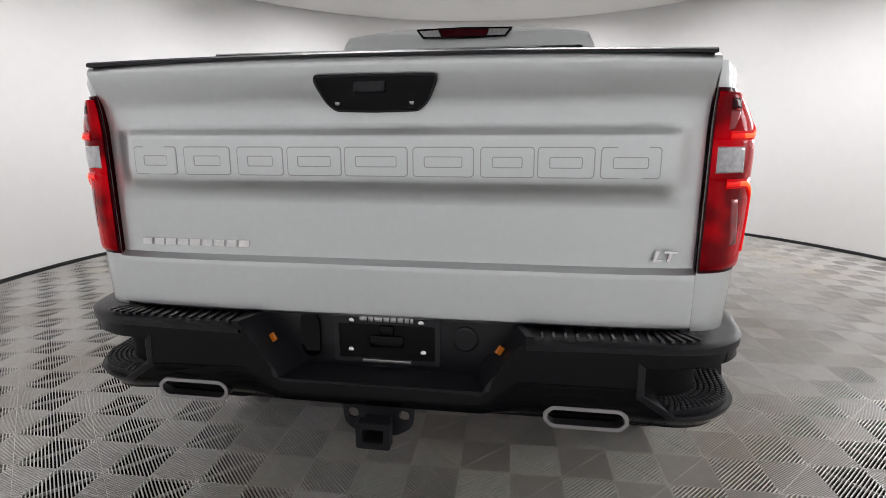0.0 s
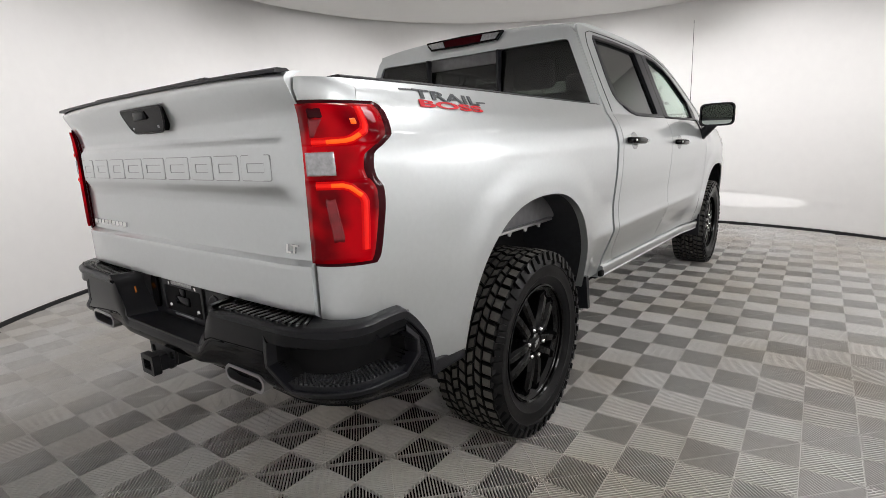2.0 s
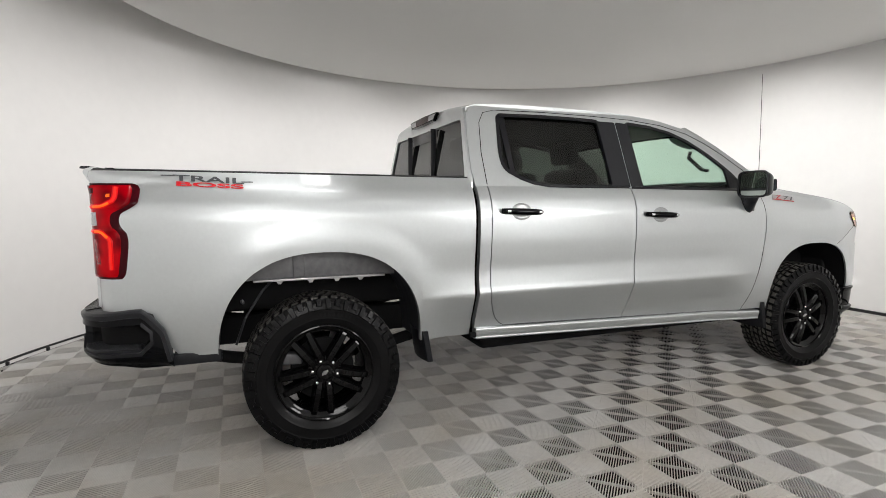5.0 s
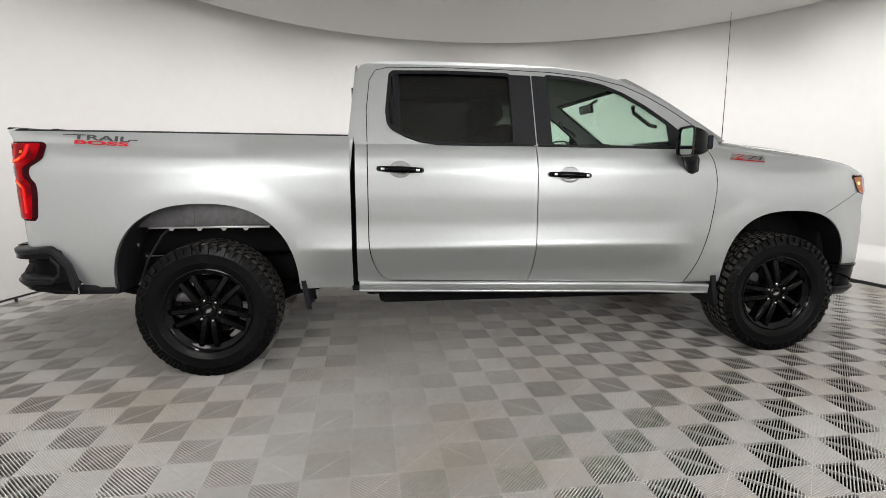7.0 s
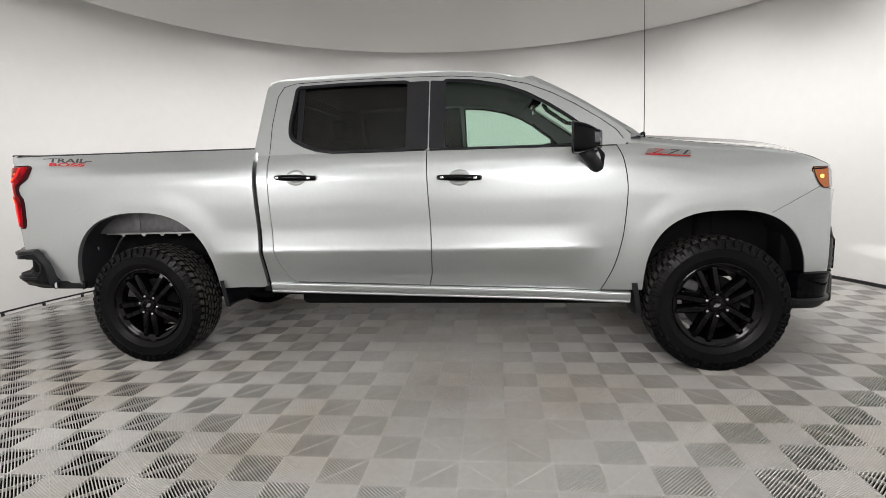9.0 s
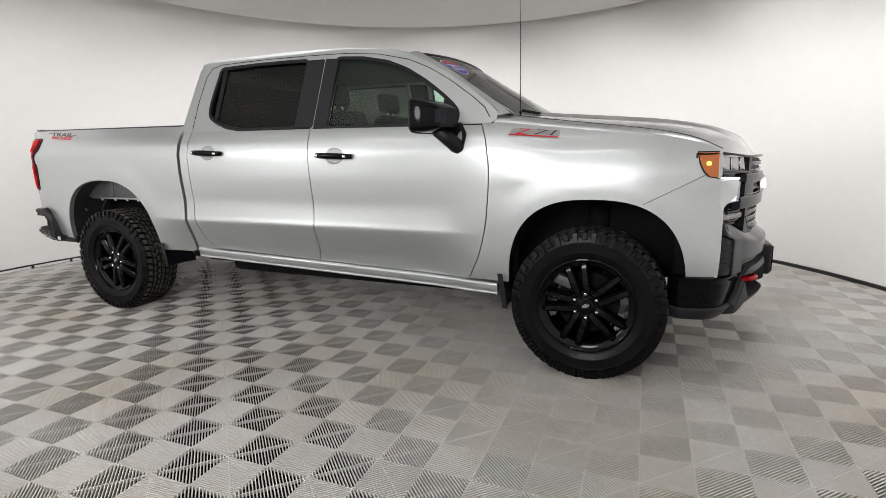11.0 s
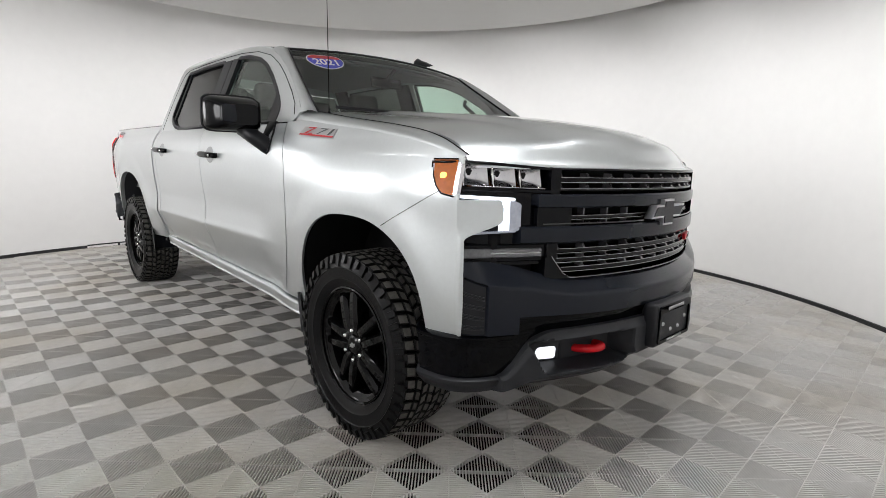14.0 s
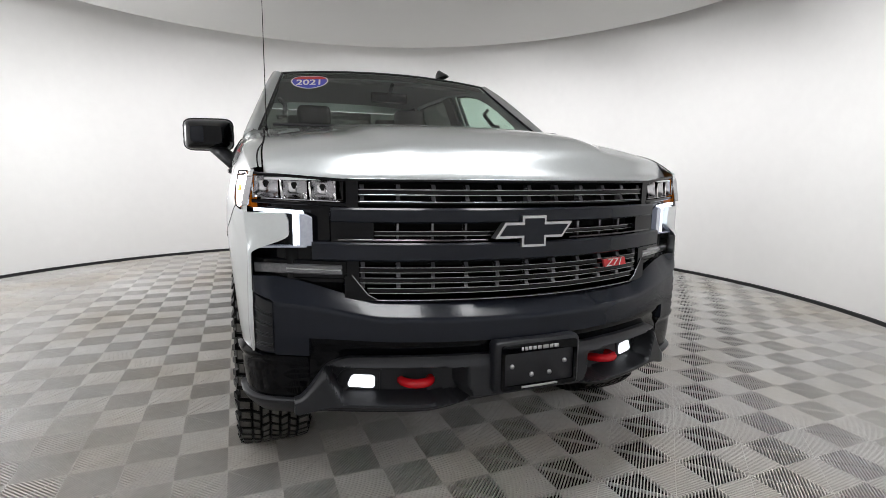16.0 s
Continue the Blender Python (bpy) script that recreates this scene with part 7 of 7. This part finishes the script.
# ---- the ribbed floor tiles ----
CELL = 0.199
TILE_AT, TILE_TURN = (0.77 + 3.5 * CELL * math.cos(radians(1.4)) + 9.5 * CELL * math.sin(radians(1.4)),
                      2.75 - 9.5 * CELL * math.cos(radians(1.4)) + 3.5 * CELL * math.sin(radians(1.4))), 1.4


RIBS = 23


def tile_mesh():
    """One open-ribbed tile: two by two squares, whose ribs run along the one diagonal and the other by turns."""
    verts, faces = [], []
    pitch, half = CELL * math.sqrt(2) / RIBS, CELL / 2

    def bar(a, b, w, d, z1, z0):
        """A bar from a to b with a roof-like top; w: half width at the top, d: way across."""
        k = len(verts)
        for p in (a, b):
            for s, z in ((-0.45, z0), (-0.70, z1 - 0.0060), (-1.0, z1 - 0.0040), (-0.72, z1 - 0.0005), (-0.55, z1), (0.55, z1), (0.72, z1 - 0.0005), (1.0, z1 - 0.0040), (0.70, z1 - 0.0060), (0.45, z0)):
                verts.append((p[0] + d[0] * w * s, p[1] + d[1] * w * s, z))
        for j in range(9):
            faces.append((k + j, k + j + 1, k + 11 + j, k + 10 + j))

    for cx, cy, turn in ((half, half, 1), (-half, -half, 1), (half, -half, -1), (-half, half, -1)):
        # ribs run along (-turn, 1)
        along, across = (-turn / math.sqrt(2), 1 / math.sqrt(2)), (1 / math.sqrt(2), turn / math.sqrt(2))
        for i in range(RIBS):
            off = (i - RIBS // 2) * pitch
            reach = CELL / math.sqrt(2) - abs(off) + 0.0004
            if reach < 0.003:
                continue
            c = (cx + across[0] * off, cy + across[1] * off)
            bar((c[0] - along[0] * reach, c[1] - along[1] * reach), (c[0] + along[0] * reach, c[1] + along[1] * reach), pitch * 0.205, across, 0.0, -0.016)
        r = CELL / math.sqrt(2) - 0.003
        bar((cx - across[0] * r, cy - across[1] * r), (cx + across[0] * r, cy + across[1] * r), 0.0016, along, -0.0012, -0.016)
        # thin frame round each square
    edge = CELL - 0.0016
    for s in (-1, 1):
        bar((s * edge, -edge), (s * edge, edge), 0.0011, (1, 0), -0.0014, -0.016)
        bar((-edge, s * edge), (edge, s * edge), 0.0011, (0, 1), -0.0014, -0.016)
    bar((0, -edge), (0, edge), 0.0014, (1, 0), -0.0014, -0.016)
    bar((-edge, 0), (edge, 0), 0.0014, (0, 1), -0.0014, -0.016)
    return verts, faces


def build_floor():
    bm = bmesh.new()
    bmesh.ops.create_circle(bm, cap_ends=True, segments=96, radius=ROOM_R + 0.05, matrix=Matrix.Translation((ROOM[0], ROOM[1], -0.021)))
    floor = part("floor", bm, M_UNDER, None, smooth=False)
    tagged(floor, "round floor laid with grey ribbed plastic tiles in a chequered pattern", "floor", kind="structure")
    verts, faces = tile_mesh()
    me = mesh_of("tile", verts, faces, M_TILE, smooth=False)
    c, s = math.cos(radians(TILE_TURN)), math.sin(radians(TILE_TURN))
    spots = []
    for i in range(-16, 17):
        for j in range(-10, 26):
            x, y = TILE_AT[0] + 2 * CELL * (c * i - s * j), TILE_AT[1] + 2 * CELL * (s * i + c * j)
            if math.hypot(x - ROOM[0], y - ROOM[1]) < ROOM_R - 0.02 + CELL * 0.9:
                spots.append((math.hypot(x - 1.0, y - 1.93), x, y))
    spots.sort()
    whole = [p for p in spots if math.hypot(p[1] - ROOM[0], p[2] - ROOM[1]) + CELL * 1.42 < ROOM_R - 0.014][:300]
    for _, x, y in whole:
        tile = new("tile", me)
        tile.parent = floor
        tile.location, tile.rotation_euler = (x, y, 0), (0, 0, radians(TILE_TURN))
    allv, allf = [], []
    chosen = set(whole)
    for _, x, y in (p for p in spots if p not in chosen):
        k = len(allv)
        inside = [(x + c * vx - s * vy, y + s * vx + c * vy, vz) for vx, vy, vz in verts]
        pulled = []
        for vx, vy, vz in inside:
            r = math.hypot(vx - ROOM[0], vy - ROOM[1])
            f = min(1.0, (ROOM_R - 0.014) / r)
            pulled.append((ROOM[0] + (vx - ROOM[0]) * f, ROOM[1] + (vy - ROOM[1]) * f, vz))
        allv += pulled
        allf += [tuple(k + q for q in f) for f in faces]
    rest = part("floor_tiles", mesh_of("floor_tiles", allv, allf, M_TILE, smooth=False), M_TILE, floor)
    tagged(rest, kind="stuff")


build_floor()
